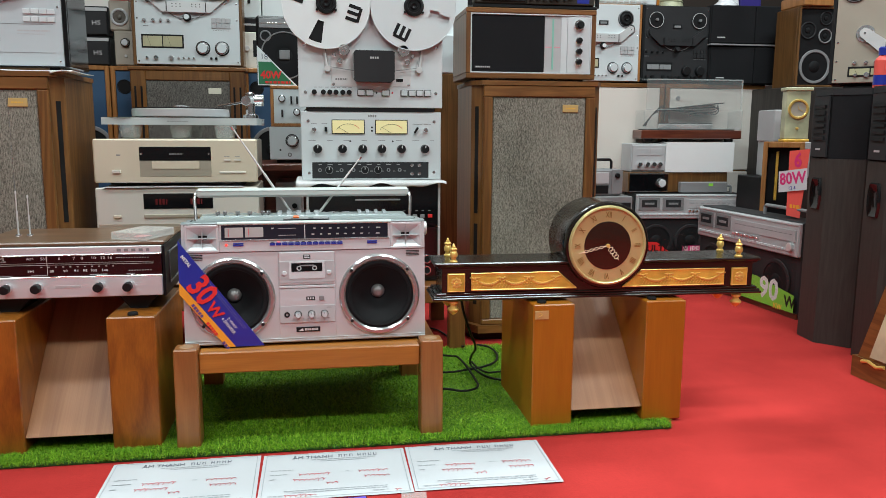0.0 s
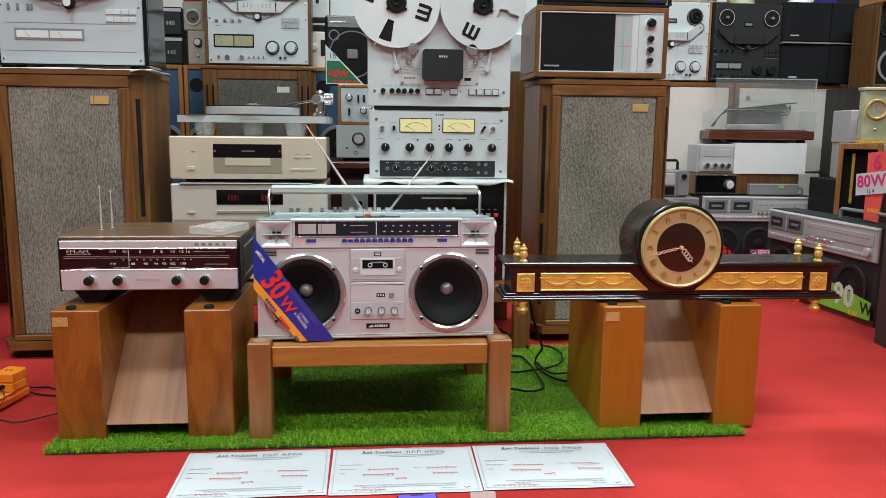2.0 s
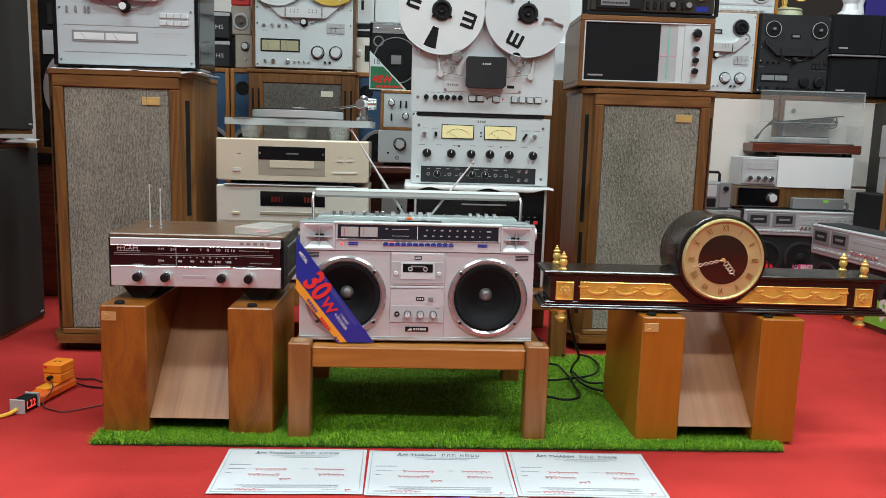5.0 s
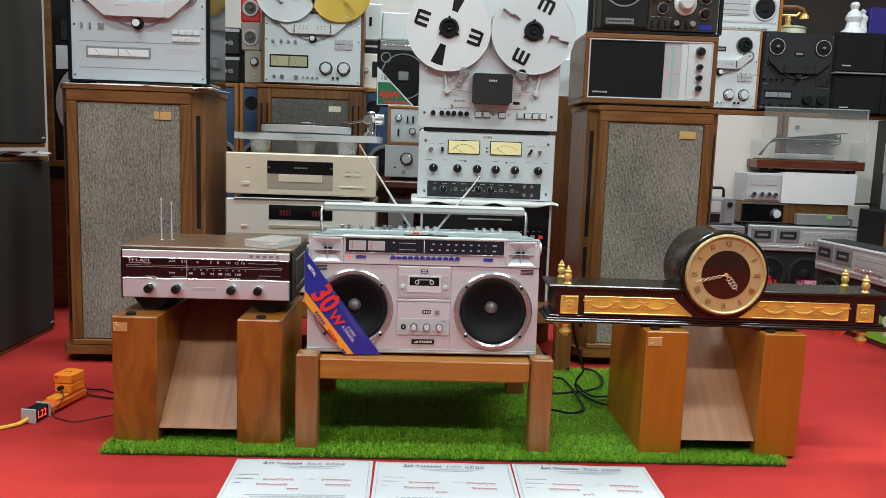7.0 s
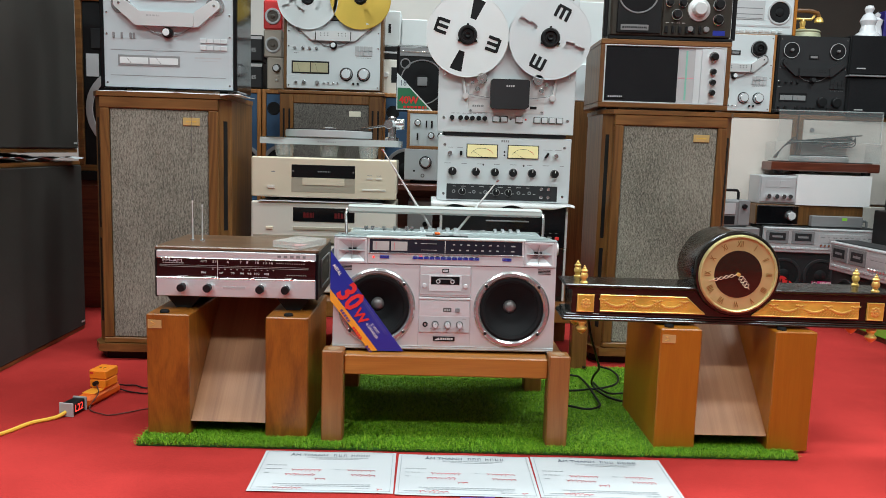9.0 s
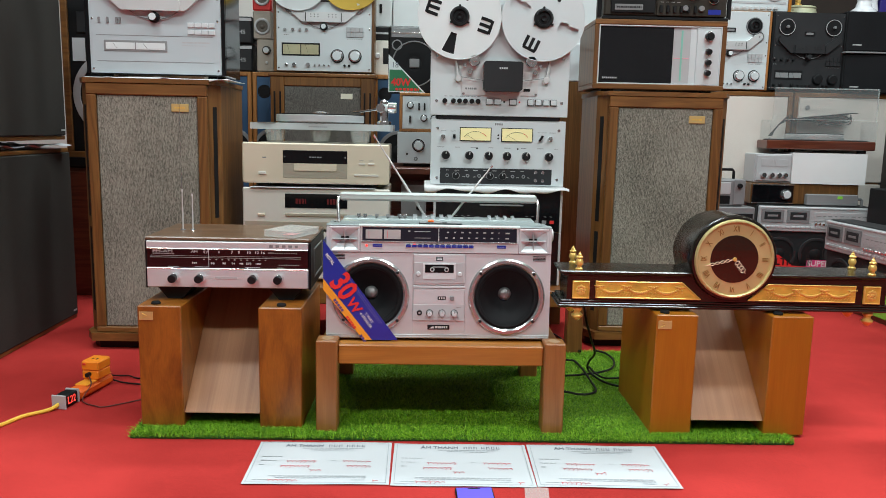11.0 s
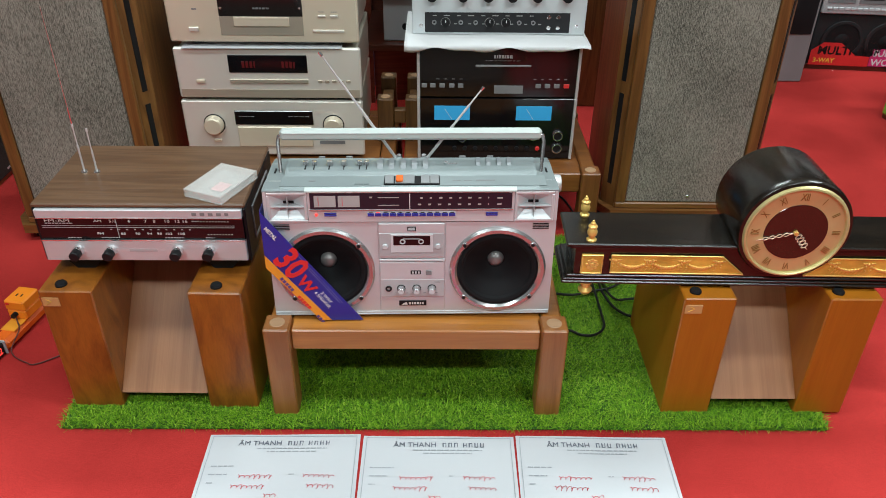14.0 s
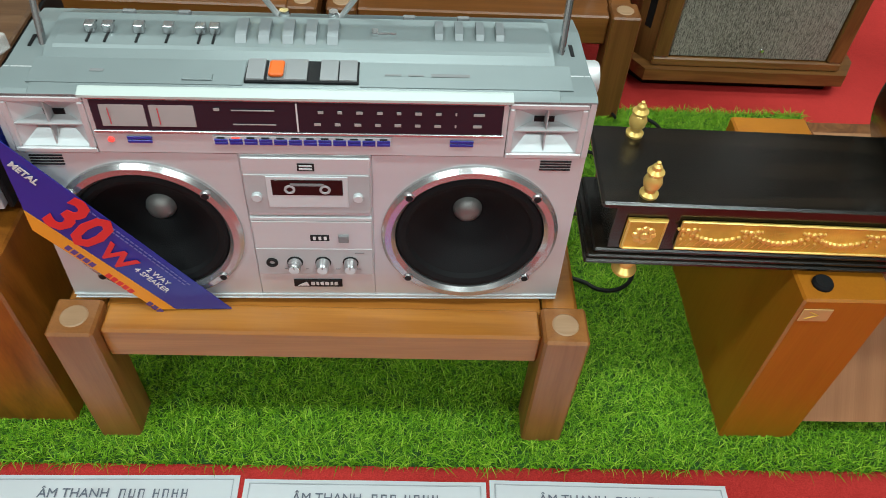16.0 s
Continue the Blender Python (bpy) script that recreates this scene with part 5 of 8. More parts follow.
# ---- the row behind: tall speakers ----
def tall_speaker(x, y, rz, w, h, d, label, badge_right=True, side=0.03):
    """A large cabinet with chamfered, slotted front corners, a tweed grille and a plinth."""
    s = thing("floor_speaker", (x, y, 0), rz, label, "speaker", "large floor speakers")
    f, b = w / 2, w / 2 + side
    part("cabinet", Shape().prism([(-f, 0.012), (f, 0.012), (b, 0.05), (b, d), (-b, d), (-b, 0.05)], 0.055, h - 0.014, "z"), CABZ, s)
    part("top_board", Shape().prism([(-f - 0.006, -0.003), (f + 0.006, -0.003), (b + 0.004, 0.045), (b + 0.004, d), (-b - 0.004, d), (-b - 0.004, 0.045)], h - 0.0138, h, "z"), CABX, s)
    part("plinth", Shape().prism([(-f - 0.012, -0.012), (f + 0.012, -0.012), (b + 0.01, 0.035), (b + 0.01, d), (-b - 0.01, d), (-b - 0.01, 0.035)], 0.03, 0.0548, "z"), CABX, s)
    part("plinth_recess", Shape().prism([(-f, 0.02), (f, 0.02), (b, 0.06), (b, d - 0.01), (-b, d - 0.01), (-b, 0.06)], 0.0, 0.03, "z"), BLACK, s)
    e, zb, zt = 0.03, 0.0735, h - 0.05
    part("front_frame", Shape().box(-f, f, -0.001, 0.014, zt, h - 0.0142, 0.003), CABX, s)
    part("front_frame", Shape().box(-f, f, -0.001, 0.014, 0.055, zb, 0.003), CABX, s)
    for k in (-1, 1):
        a, c = sorted((k * f, k * (f - e)))
        part("front_stile", Shape().box(a, c, -0.001, 0.014, zb, zt, 0.003), CABZ, s)
        p0, p1 = Vector((k * f, 0.012)), Vector((k * b, 0.05))
        nrm = Vector((p1.y - p0.y, -(p1.x - p0.x))).normalized() * k
        q0, q1 = p0.lerp(p1, 0.35), p0.lerp(p1, 0.65)
        for z0, z1 in ((0.12, h * 0.46), (h * 0.5, h - 0.08)):
            o = nrm * 0.0012
            part("corner_slot", Shape().prism([tuple(q0 - o), tuple(q1 - o), tuple(q1 + o), tuple(q0 + o)], z0, z1, "z"), BLACK, s)
    part("grille", Shape().box(-f + e + 0.001, f - e - 0.001, 0.004, 0.013, zb + 0.001, zt - 0.001, 0.003), GRILLE, s, "grey tweed grille cloth")
    gx = f - e - 0.052 if badge_right else -f + e + 0.052
    bd = part("badge", Shape().box(gx - 0.026, gx + 0.026, 0.001, 0.0045, zt - 0.047, zt - 0.023, 0.001), BADGE, s, "small brass badge")
    part("badge_mark", Shape().bars(gx - 0.016, gx + 0.016, zt - 0.037, 0.004, 0.001, [0.005, 0.003], 0.0015), GOLDD, bd)
    part("lock_stud", Shape().disc(0.02, zb + 0.022, 0.004, -0.001, 0.004, 12), CHROME, s)


tall_speaker(-0.9065, 2.325, 0.4, 0.363, 0.845, 0.34, "tall walnut floor speaker with grey tweed grille on the carpet")
tall_speaker(0.712, 2.42, -0.5, 0.367, 0.845, 0.30, "tall walnut floor speaker with grey tweed grille behind the clock")


# ---- reel-to-reel decks ----
def reel(parent, x, z, r, y, rim, slots, turn, name="reel", pack=0.5):
    """An aluminium tape reel: flange with cut-outs, hub and tape."""
    seg, outline = 72, []
    n = len(slots)
    vs, fs = [], []
    rings = [0.028, r * 0.40, r * 0.62, r * 0.88, r]
    for rr in rings:
        for k in range(seg):
            a = 2 * math.pi * k / seg + radians(turn)
            vs.append((x + rr * math.cos(a), y, z + rr * math.sin(a)))
    for i in range(4):
        for k in range(seg):
            deg = 360 * (k + 0.5) / seg
            cut = i in (1, 2) and any(abs((deg - c + 180) % 360 - 180) < (w if i == 1 else w * 0.75) for c, w in slots)
            if not cut:
                j = (k + 1) % seg
                fs.append((i * seg + k, i * seg + j, (i + 1) * seg + j, (i + 1) * seg + k))
    fl = part(name, Shape().add(vs, fs), rim, parent, "tape reel with cut-out windows")
    part("reel_rim", Shape().ring(x, z, r - 0.0025, r, y - 0.0008, y + 0.0012, 72, 0.0003), rim, fl)
    part("tape_pack", Shape().lathe((x, 0, z), [(0, y + 0.005), (r * pack, y + 0.005), (r * pack, y + 0.009), (0, y + 0.009)], "y", 48), BLACK, fl)
    part("rear_flange", Shape().lathe((x, 0, z), [(0, y + 0.0125), (r, y + 0.0125), (r, y + 0.0137)], "y", 64), rim, fl)
    return fl


def hub(parent, x, z, y, r=0.024):
    h = part("reel_hub", Shape().lathe((x, 0, z), [(0, y - 0.006), (r * 0.25, y - 0.014), (r * 0.3, y - 0.014), (r * 0.34, y - 0.006), (r * 0.62, y - 0.006), (r * 0.68, y - 0.013), (r * 0.84, y - 0.013), (r, y - 0.006), (r, y)], "y", 32), BLACK, parent, "black reel hub clamp")
    for lx, lz in ((x, z + r + 0.002), (x + r * 0.8 + 0.003, z - r * 0.6), (x - r * 0.8 - 0.003, z - r * 0.6)):
        part("hub_lug", Shape().box(lx - 0.0035, lx + 0.0035, y - 0.009, y - 0.001, lz - 0.003, lz + 0.003, 0.001), BLACK, h)


def wing_cover(parent, cz, half, y, material, trim, pins):
    """The head cover with two swept arms that carry the tape rollers."""
    part("head_cover", Shape().prism([(-half * 0.5, cz - 0.03), (half * 0.5, cz - 0.03), (half * 0.53, cz - 0.026), (half * 0.53, cz + 0.008), (half * 0.5, cz + 0.012), (-half * 0.5, cz + 0.012), (-half * 0.53, cz + 0.008), (-half * 0.53, cz - 0.026)], y - 0.022, y), material, parent)
    for k in (-1, 1):
        ends = ((k * half * 0.56, cz - 0.009, 0.021), (k * half * 0.93, cz + 0.036, 0.017))
        run = math.atan2(ends[1][1] - ends[0][1], ends[1][0] - ends[0][0])
        outline = [(cx + r * math.cos(run + math.pi * (side + i / 8)), z + r * math.sin(run + math.pi * (side + i / 8))) for (cx, z, r), side in ((ends[1], -0.5), (ends[0], 0.5)) for i in range(9)]
        arm = part("swing_arm", Shape().prism(outline, y - 0.017, y), material, parent)
        part("roller", Shape().disc(k * half * 0.93, cz + 0.036, 0.004, y - 0.019, y - 0.0165, 14), trim, arm)
        part("guide_plate", Shape().ring(k * half * 0.93, cz + 0.036, 0.0175, 0.029, y - 0.004, y, 32, 0.001), KNOBALU if trim is CHROME else trim, arm)
        if pins:
            part("cover_divider", Shape().box(k * half * 0.5 - 0.0018, k * half * 0.5 + 0.0018, y - 0.0232, y - 0.021, cz - 0.028, cz + 0.01, 0.0004), BLACK, parent)
            for dx in (0.15, 0.25, 0.35):
                for dz in (-0.008, 0.002):
                    part("cover_pin", Shape().disc(k * half * dx, cz + dz, 0.0022, y - 0.0235, y - 0.0218, 8), BLACK, parent)
    part("tape_line", Shape().tube([(-half * 0.98, y - 0.006, cz + 0.02), (-half * 0.28, y - 0.006, cz - 0.048), (0, y - 0.006, cz - 0.058), (half * 0.28, y - 0.006, cz - 0.048), (half * 0.98, y - 0.006, cz + 0.02)], 0.0016, 5), GREYP, parent)
    cp = part("capstan", Shape().lathe((0, 0, cz - 0.048), [(0, y - 0.024), (0.011, y - 0.024), (0.0125, y - 0.022), (0.0125, y - 0.012), (0.0165, y - 0.011), (0.0165, y)], "y", 24), BLACK, parent)
    part("capstan_cap", Shape().disc(0, cz - 0.048, 0.0108, y - 0.0252, y - 0.0238, 20), WHITE if trim is CHROME else trim, cp)


def screws(parent, pts, y, r=0.0035):
    for x, z in pts:
        part("screw", Shape().disc(x, z, r, y - 0.002, y, 10), CHROME, parent)


def reel_deck(at, rz, w, h, d, face, case, label, cz, meters, layout, reels=(), group="tape decks", spread=0.12):
    """A reel-to-reel recorder: case, face plate, head cover, meters, buttons, knobs."""
    s = thing("tape_deck", at, rz, label, "tape deck", group)
    hw = w / 2
    part("case_body", Shape().box(-hw, hw, 0.012, d, 0.006, h, 0.003), case, s)
    for k in (-1, 1):
        for fy in (0.04, d - 0.04):
            part("foot", Shape().lathe((k * (hw - 0.05), fy, 0), [(0, 0), (0.014, 0), (0.014, 0.006)], "z", 12), RUBBER, s)
        a, b = sorted((k * hw, k * (hw - 0.012)))
        part("side_cheek", Shape().box(a, b, 0.0, 0.0118, 0.006, h, 0.002), case, s)
    part("face_plate", Shape().box(-hw + 0.0125, hw - 0.0125, 0.0, 0.0118, 0.01, h - 0.004, 0.0015), face, s)
    dark = face is CHARCOAL
    wing_cover(s, cz, 0.155, 0.0, CHARCOAL if dark else ALU, CHARCOAL if dark else CHROME, layout != "tall")
    m0, m1, mz0, mz1 = meters
    mt = part("meter_panel", Shape().box(m0, m1, -0.002, 0.001, mz0, mz1, 0.001), MIDGREY if layout == "tall" else BLACK, s)
    mid = (m0 + m1) / 2
    for a, b in ((m0 + 0.006, mid - 0.002), (mid + 0.002, m1 - 0.006)):
        f = part("meter", Shape().box(a, b, -0.0035, -0.0015, mz0 + (0.008 if dark else 0.006), mz1 - (0.012 if dark else 0.007), 0.0006), (MIDGREY if dark else WHITE) if dark or layout == "tall" else METERDIM, mt)
        part("needle", Shape().tube([(a * 0.6 + b * 0.4, -0.0037, mz0 + 0.008), (a * 0.75 + b * 0.25, -0.0037, mz1 - 0.009)], 0.0005, 4), BLACK, f)
    kn = BLACK if dark else KNOBALU
    bt = CHARCOAL if dark else LIGHTGREY
    if layout == "tall":
        bx0, bz = 0.098, cz - 0.075
        for r in range(2):
            for c in range(4):
                part("button", Shape().box(bx0 + 0.021 * c, bx0 + 0.0195 + 0.021 * c, -0.004, 0.0, bz - 0.021 * r, bz + 0.014 - 0.021 * r, 0.001), ALUW, s)
        for bx in (-0.17, -0.145, -0.118, -0.108):
            part("switch", Shape().box(bx, bx + 0.007, -0.004, 0, cz - 0.068, cz - 0.05, 0.001), GREYP, s)
        part("door_line", Shape().box(-0.178, 0.175, -0.0008, 0.0, mz1 + 0.014, mz1 + 0.0152, 0.0002).box(-0.178, 0.175, -0.0008, 0.0, mz0 - 0.03, mz0 - 0.0288, 0.0002), GREYP, s)
        pn = part("display_panel", Shape().box(-0.085, 0.085, -0.004, 0.0, cz + 0.05, cz + 0.085, 0.0015), ALUW, s)
        part("display", Shape().box(-0.03, 0.018, -0.0052, -0.0038, cz + 0.057, cz + 0.075, 0.0006), BLACKGLOSS, pn)
        for bx in (-0.07, -0.045):
            part("display_knob", Shape().disc(bx, cz + 0.0675, 0.0075, -0.01, -0.0038, 18), CHROME, pn)
        for bx in (0.03, 0.045, 0.06, 0.073):
            for bz in (0.056, 0.07):
                part("display_key", Shape().box(bx - 0.006, bx + 0.006, -0.0055, -0.0038, cz + bz, cz + bz + 0.009, 0.0006), LIGHTGREY, pn)
        for row in ((0.08, 0.165, mz1 - 0.005, 0.004, 0.0, [0.012, 0.02, 0.009], 0.002), (0.08, 0.15, mz1 - 0.013, 0.002, 0.0, [0.004, 0.007], 0.002), (-0.06, -0.02, cz - 0.002, 0.005, -0.022, [0.008, 0.005], 0.003),):
            part("printed_line", Shape().bars(*row), LIGHTGREY, s)
    else:
        for r in range(2):
            for c in range(4):
                part("button", Shape().box(0.096 + 0.0195 * c, 0.114 + 0.0195 * c, -0.004, 0.0, cz - 0.09 + 0.0225 * r, cz - 0.07 + 0.0225 * r, 0.001), bt, s)
        for kx in (0.058, 0.135):
            knob(s, "level_knob", kx, mz0 + 0.002, 0.0255, 0.0, 0.02, kn, seg=28)
        for kx in (-0.17, -0.135, -0.105, -0.075):
            part("switch", Shape().disc(kx, cz - 0.062, 0.006, -0.012, 0.0, 12), kn, s)
        for kx, r in ((-0.165, 0.006), (-0.13, 0.009), (-0.07, 0.009), (-0.04, 0.004), (-0.02, 0.004), (0.0, 0.004), (0.02, 0.004), (0.09, 0.005), (0.11, 0.005)):
            part("small_knob", Shape().disc(kx, 0.036, r, -0.011, 0.0, 14), kn if r > 0.005 or kx < 0.05 else BLACK, s)
        ct = part("counter", Shape().box(-0.0255, 0.0255, -0.003, 0.0, cz + 0.058, cz + 0.08, 0.001), BLACK, s)
        part("counter_window", Shape().box(-0.018, 0.018, -0.0036, -0.0026, cz + 0.063, cz + 0.074, 0.0004), GREYP, ct)
        for row in ((-0.175, -0.155, cz - 0.086, 0.003, 0.0, [0.006], 0.002), (0.1, 0.17, cz - 0.099, 0.0018, 0.0, [0.006], 0.004),):
            part("printed_line", Shape().bars(*row), GREYP, s)
    screws(s, [(k * (hw - 0.022), z) for k in (-1, 1) for z in (0.022, cz - 0.055, cz + 0.01, h - 0.02)], 0.0)
    for x, z, r, col, slots, turn in reels:
        y = -0.028
        part("spindle", Shape().lathe((x, 0, z), [(0.02, y), (0.02, 0.0)], "y", 16), CHROME, s)
        reel(s, x, z, r, y, col, slots, turn, pack=0.32)
        hub(s, x, z, y)
    if not reels:
        for k in (-1, 1):
            hx, hz = k * spread, h - 0.075
            part("reel_table", Shape().disc(hx, hz, 0.042, -0.007, 0.0, 32), BLACK, s)
            part("reel_ring", Shape().ring(hx, hz, 0.0375, 0.0405, -0.0082, -0.0062, 32, 0.0006), LIGHTGREY if dark else GREYP, s)
            if dark:
                part("reel_spindle", Shape().disc(hx, hz, 0.007, -0.022, -0.006, 16), GREYP, s)
            else:
                hub(s, hx, hz, -0.006, 0.028)
    return s


CUT3 = [(90, 17), (210, 17), (330, 17)]
CUT4 = [(0, 13), (90, 13), (180, 13), (270, 13)]
reel_deck((-0.886, 2.365, 0.852), 0.5, 0.42, 0.47, 0.2, DECKGREY, BLACKGLOSS, "silver and black reel-to-reel tape deck standing on the tall speaker", 0.225, (-0.155, 0.035, 0.075, 0.108), "tall", [(-0.105, 0.425, 0.105, ALU, CUT3, 20), (0.105, 0.425, 0.105, ALU, CUT3, 50)])


def sheet_of_cloth(name, x0, x1, y0, y1, z, drop, label, at=(0, 0, 0), amp=0.006):
    """A limp cloth over a flat top, its front edge hanging in waves."""
    vs, fs, nx = [], [], 40
    for j in range(8):
        for i in range(nx + 1):
            u = i / nx
            wv = amp * math.sin(17 * u + 1.3) + amp * 0.6 * math.sin(31 * u)
            if j < 5:
                vs.append((x0 + (x1 - x0) * u, y1 + (y0 - y1) * j / 4, z + 0.0012 * math.sin(9 * u + j)))
            else:
                vs.append((x0 + (x1 - x0) * u, y0 - 0.004 + wv * 0.6 * (j - 4) / 3, z - (drop + wv) * (j - 4) / 3))
    for j in range(7):
        for i in range(nx):
            a = j * (nx + 1) + i
            fs.append((a, a + 1, a + nx + 2, a + nx + 1))
    ob = part(name, Shape().add(vs, fs), CLOTHW, None, sharp=80)
    md = ob.modifiers.new("thick", "SOLIDIFY")
    md.thickness = 0.0015
    return tagged(ob, label, "cloth")


sheet_of_cloth("cloth", -1.09, -0.66, 2.33, 2.55, 0.8485, 0.008, "thin white foam sheet under the tape deck", amp=0.005)


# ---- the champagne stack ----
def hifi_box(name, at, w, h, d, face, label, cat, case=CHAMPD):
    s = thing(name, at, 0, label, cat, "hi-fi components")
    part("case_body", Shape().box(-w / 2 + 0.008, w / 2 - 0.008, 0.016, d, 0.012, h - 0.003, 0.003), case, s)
    part("front_panel", Shape().box(-w / 2, w / 2, 0.0, 0.016, 0.008, h, 0.004), face, s)
    for k in (-1, 1):
        for fy in (0.04, d - 0.05):
            part("foot", Shape().lathe((k * (w / 2 - 0.06), fy, 0), [(0, 0), (0.022, 0), (0.024, 0.003), (0.024, 0.012)], "z", 18), BLACK, s)
    return s


def stack():
    cx, y = -0.408, 2.415
    a = hifi_box("receiver", (cx - 0.002, y + 0.004, 0.2095), 0.475, 0.165, 0.36, CHAMPW, "champagne receiver with two large round knobs on the low table", "amplifier")
    for kx in (-0.158, 0.158):
        part("knob_well", Shape().ring(kx, 0.098, 0.026, 0.0285, -0.002, 0.001, 36, 0.0005), BLACK, a)
        knob(a, "volume_knob", kx, 0.098, 0.0255, 0.0, 0.022, CHAMP, seg=36)
    w = part("display_window", Shape().box(-0.101, 0.105, -0.003, 0.001, 0.098, 0.137, 0.001), BLACKGLOSS, a, "dark display window")
    part("display_text", Shape().bars(-0.09, -0.05, 0.121, 0.0016, -0.003, [0.006, 0.012], 0.003).bars(0.04, 0.095, 0.121, 0.0016, -0.003, [0.012], 0.003), GREYP, w)
    part("flap_door", Shape().box(-0.097, 0.1, -0.005, 0.001, 0.036, 0.0925, 0.0015), CHAMP, a)
    part("power_button", Shape().box(-0.165, -0.146, -0.005, 0, 0.048, 0.055, 0.001), CHAMP, a)
    part("key", Shape().box(0.118, 0.186, -0.001, 0.0, 0.042, 0.052, 0.0005), GREYP, a)
    b = hifi_box("disc_player", (cx + 0.0005, y, 0.375), 0.472, 0.141, 0.34, CHAMPW, "pale champagne disc player with a red-lit display on the receiver", "player")
    w = part("display_window", Shape().box(-0.1, 0.1, -0.002, 0.001, 0.077, 0.123, 0.001), BLACKGLOSS, b, "dark display with faint red digits")
    for dx in (-0.066, 0.035):
        part("red_digit", Shape().bars(dx, dx + 0.034, 0.09, 0.017, -0.002, [0.007], 0.003), mat("dim_red_digit", (0.11, 0.006, 0.008), 0.4, 0, 0.1, 60, 0), w)
    part("disc_drawer", Shape().box(-0.1, 0.1, -0.004, 0.001, 0.05, 0.06, 0.001), CHAMPD, b)
    part("power_button", Shape().box(-0.187, -0.165, -0.005, 0, 0.05, 0.058, 0.001), CHAMP, b)
    for k in range(5):
        part("key", Shape().box(0.125 + 0.018 * k, 0.136 + 0.018 * k, -0.003, 0, 0.052, 0.058, 0.0006), CHAMPD, b)
    part("lower_band", Shape().box(-0.23, 0.23, -0.0008, 0.0, 0.01, 0.032, 0.0004), CHAMPD, b)
    c = hifi_box("disc_player", (cx, y, 0.5225), 0.47, 0.137, 0.34, CHAMP, "gold champagne disc player under the clear turntable", "player")
    w = part("display_window", Shape().box(-0.105, 0.1, -0.002, 0.001, 0.073, 0.114, 0.001), BLACKGLOSS, c, "dark smoked display window")
    for k in (-0.099, 0.094):
        part("window_screw", Shape().disc(k, 0.0935, 0.003, -0.0035, -0.0015, 12), CHROME, w)
    part("drawer_surround", Shape().box(-0.105, 0.1, -0.0012, 0.001, 0.026, 0.0725, 0.0005), CHAMPD, c)
    part("disc_drawer", Shape().box(-0.07, 0.066, -0.0035, -0.001, 0.049, 0.072, 0.0012), CHAMP, c)
    part("power_button", Shape().box(-0.183, -0.159, -0.005, 0, 0.036, 0.046, 0.001), CHAMPW, c)
    for kx in (0.147, 0.177):
        part("key", Shape().box(kx - 0.0095, kx + 0.0095, -0.003, 0, 0.072, 0.0775, 0.0006), CHAMPW, c)
    part("key_row", Shape().box(0.123, 0.2, -0.003, 0, 0.0345, 0.041, 0.0008), CHAMPW, c)
    for row in ((0.138, 0.155, 0.084, 0.0015, 0.0, [0.016], 0.01), (0.169, 0.186, 0.084, 0.0015, 0.0, [0.016], 0.01), (-0.17, -0.158, 0.088, 0.0035, 0.0, [0.012], 0.01), (-0.02, 0.02, 0.091, 0.004, -0.0022, [0.005, 0.007], 0.002),):
        part("printed_line", Shape().bars(*row), GREYP, c)


stack()
solo("paper_sheet", Shape().box(-0.21, 0.19, 0, 0.2, 0, 0.002, 0.0004), PAPER, (-0.408, 2.408, 0.5165), 0.6, "creased white paper sheet between two disc players", "paper")


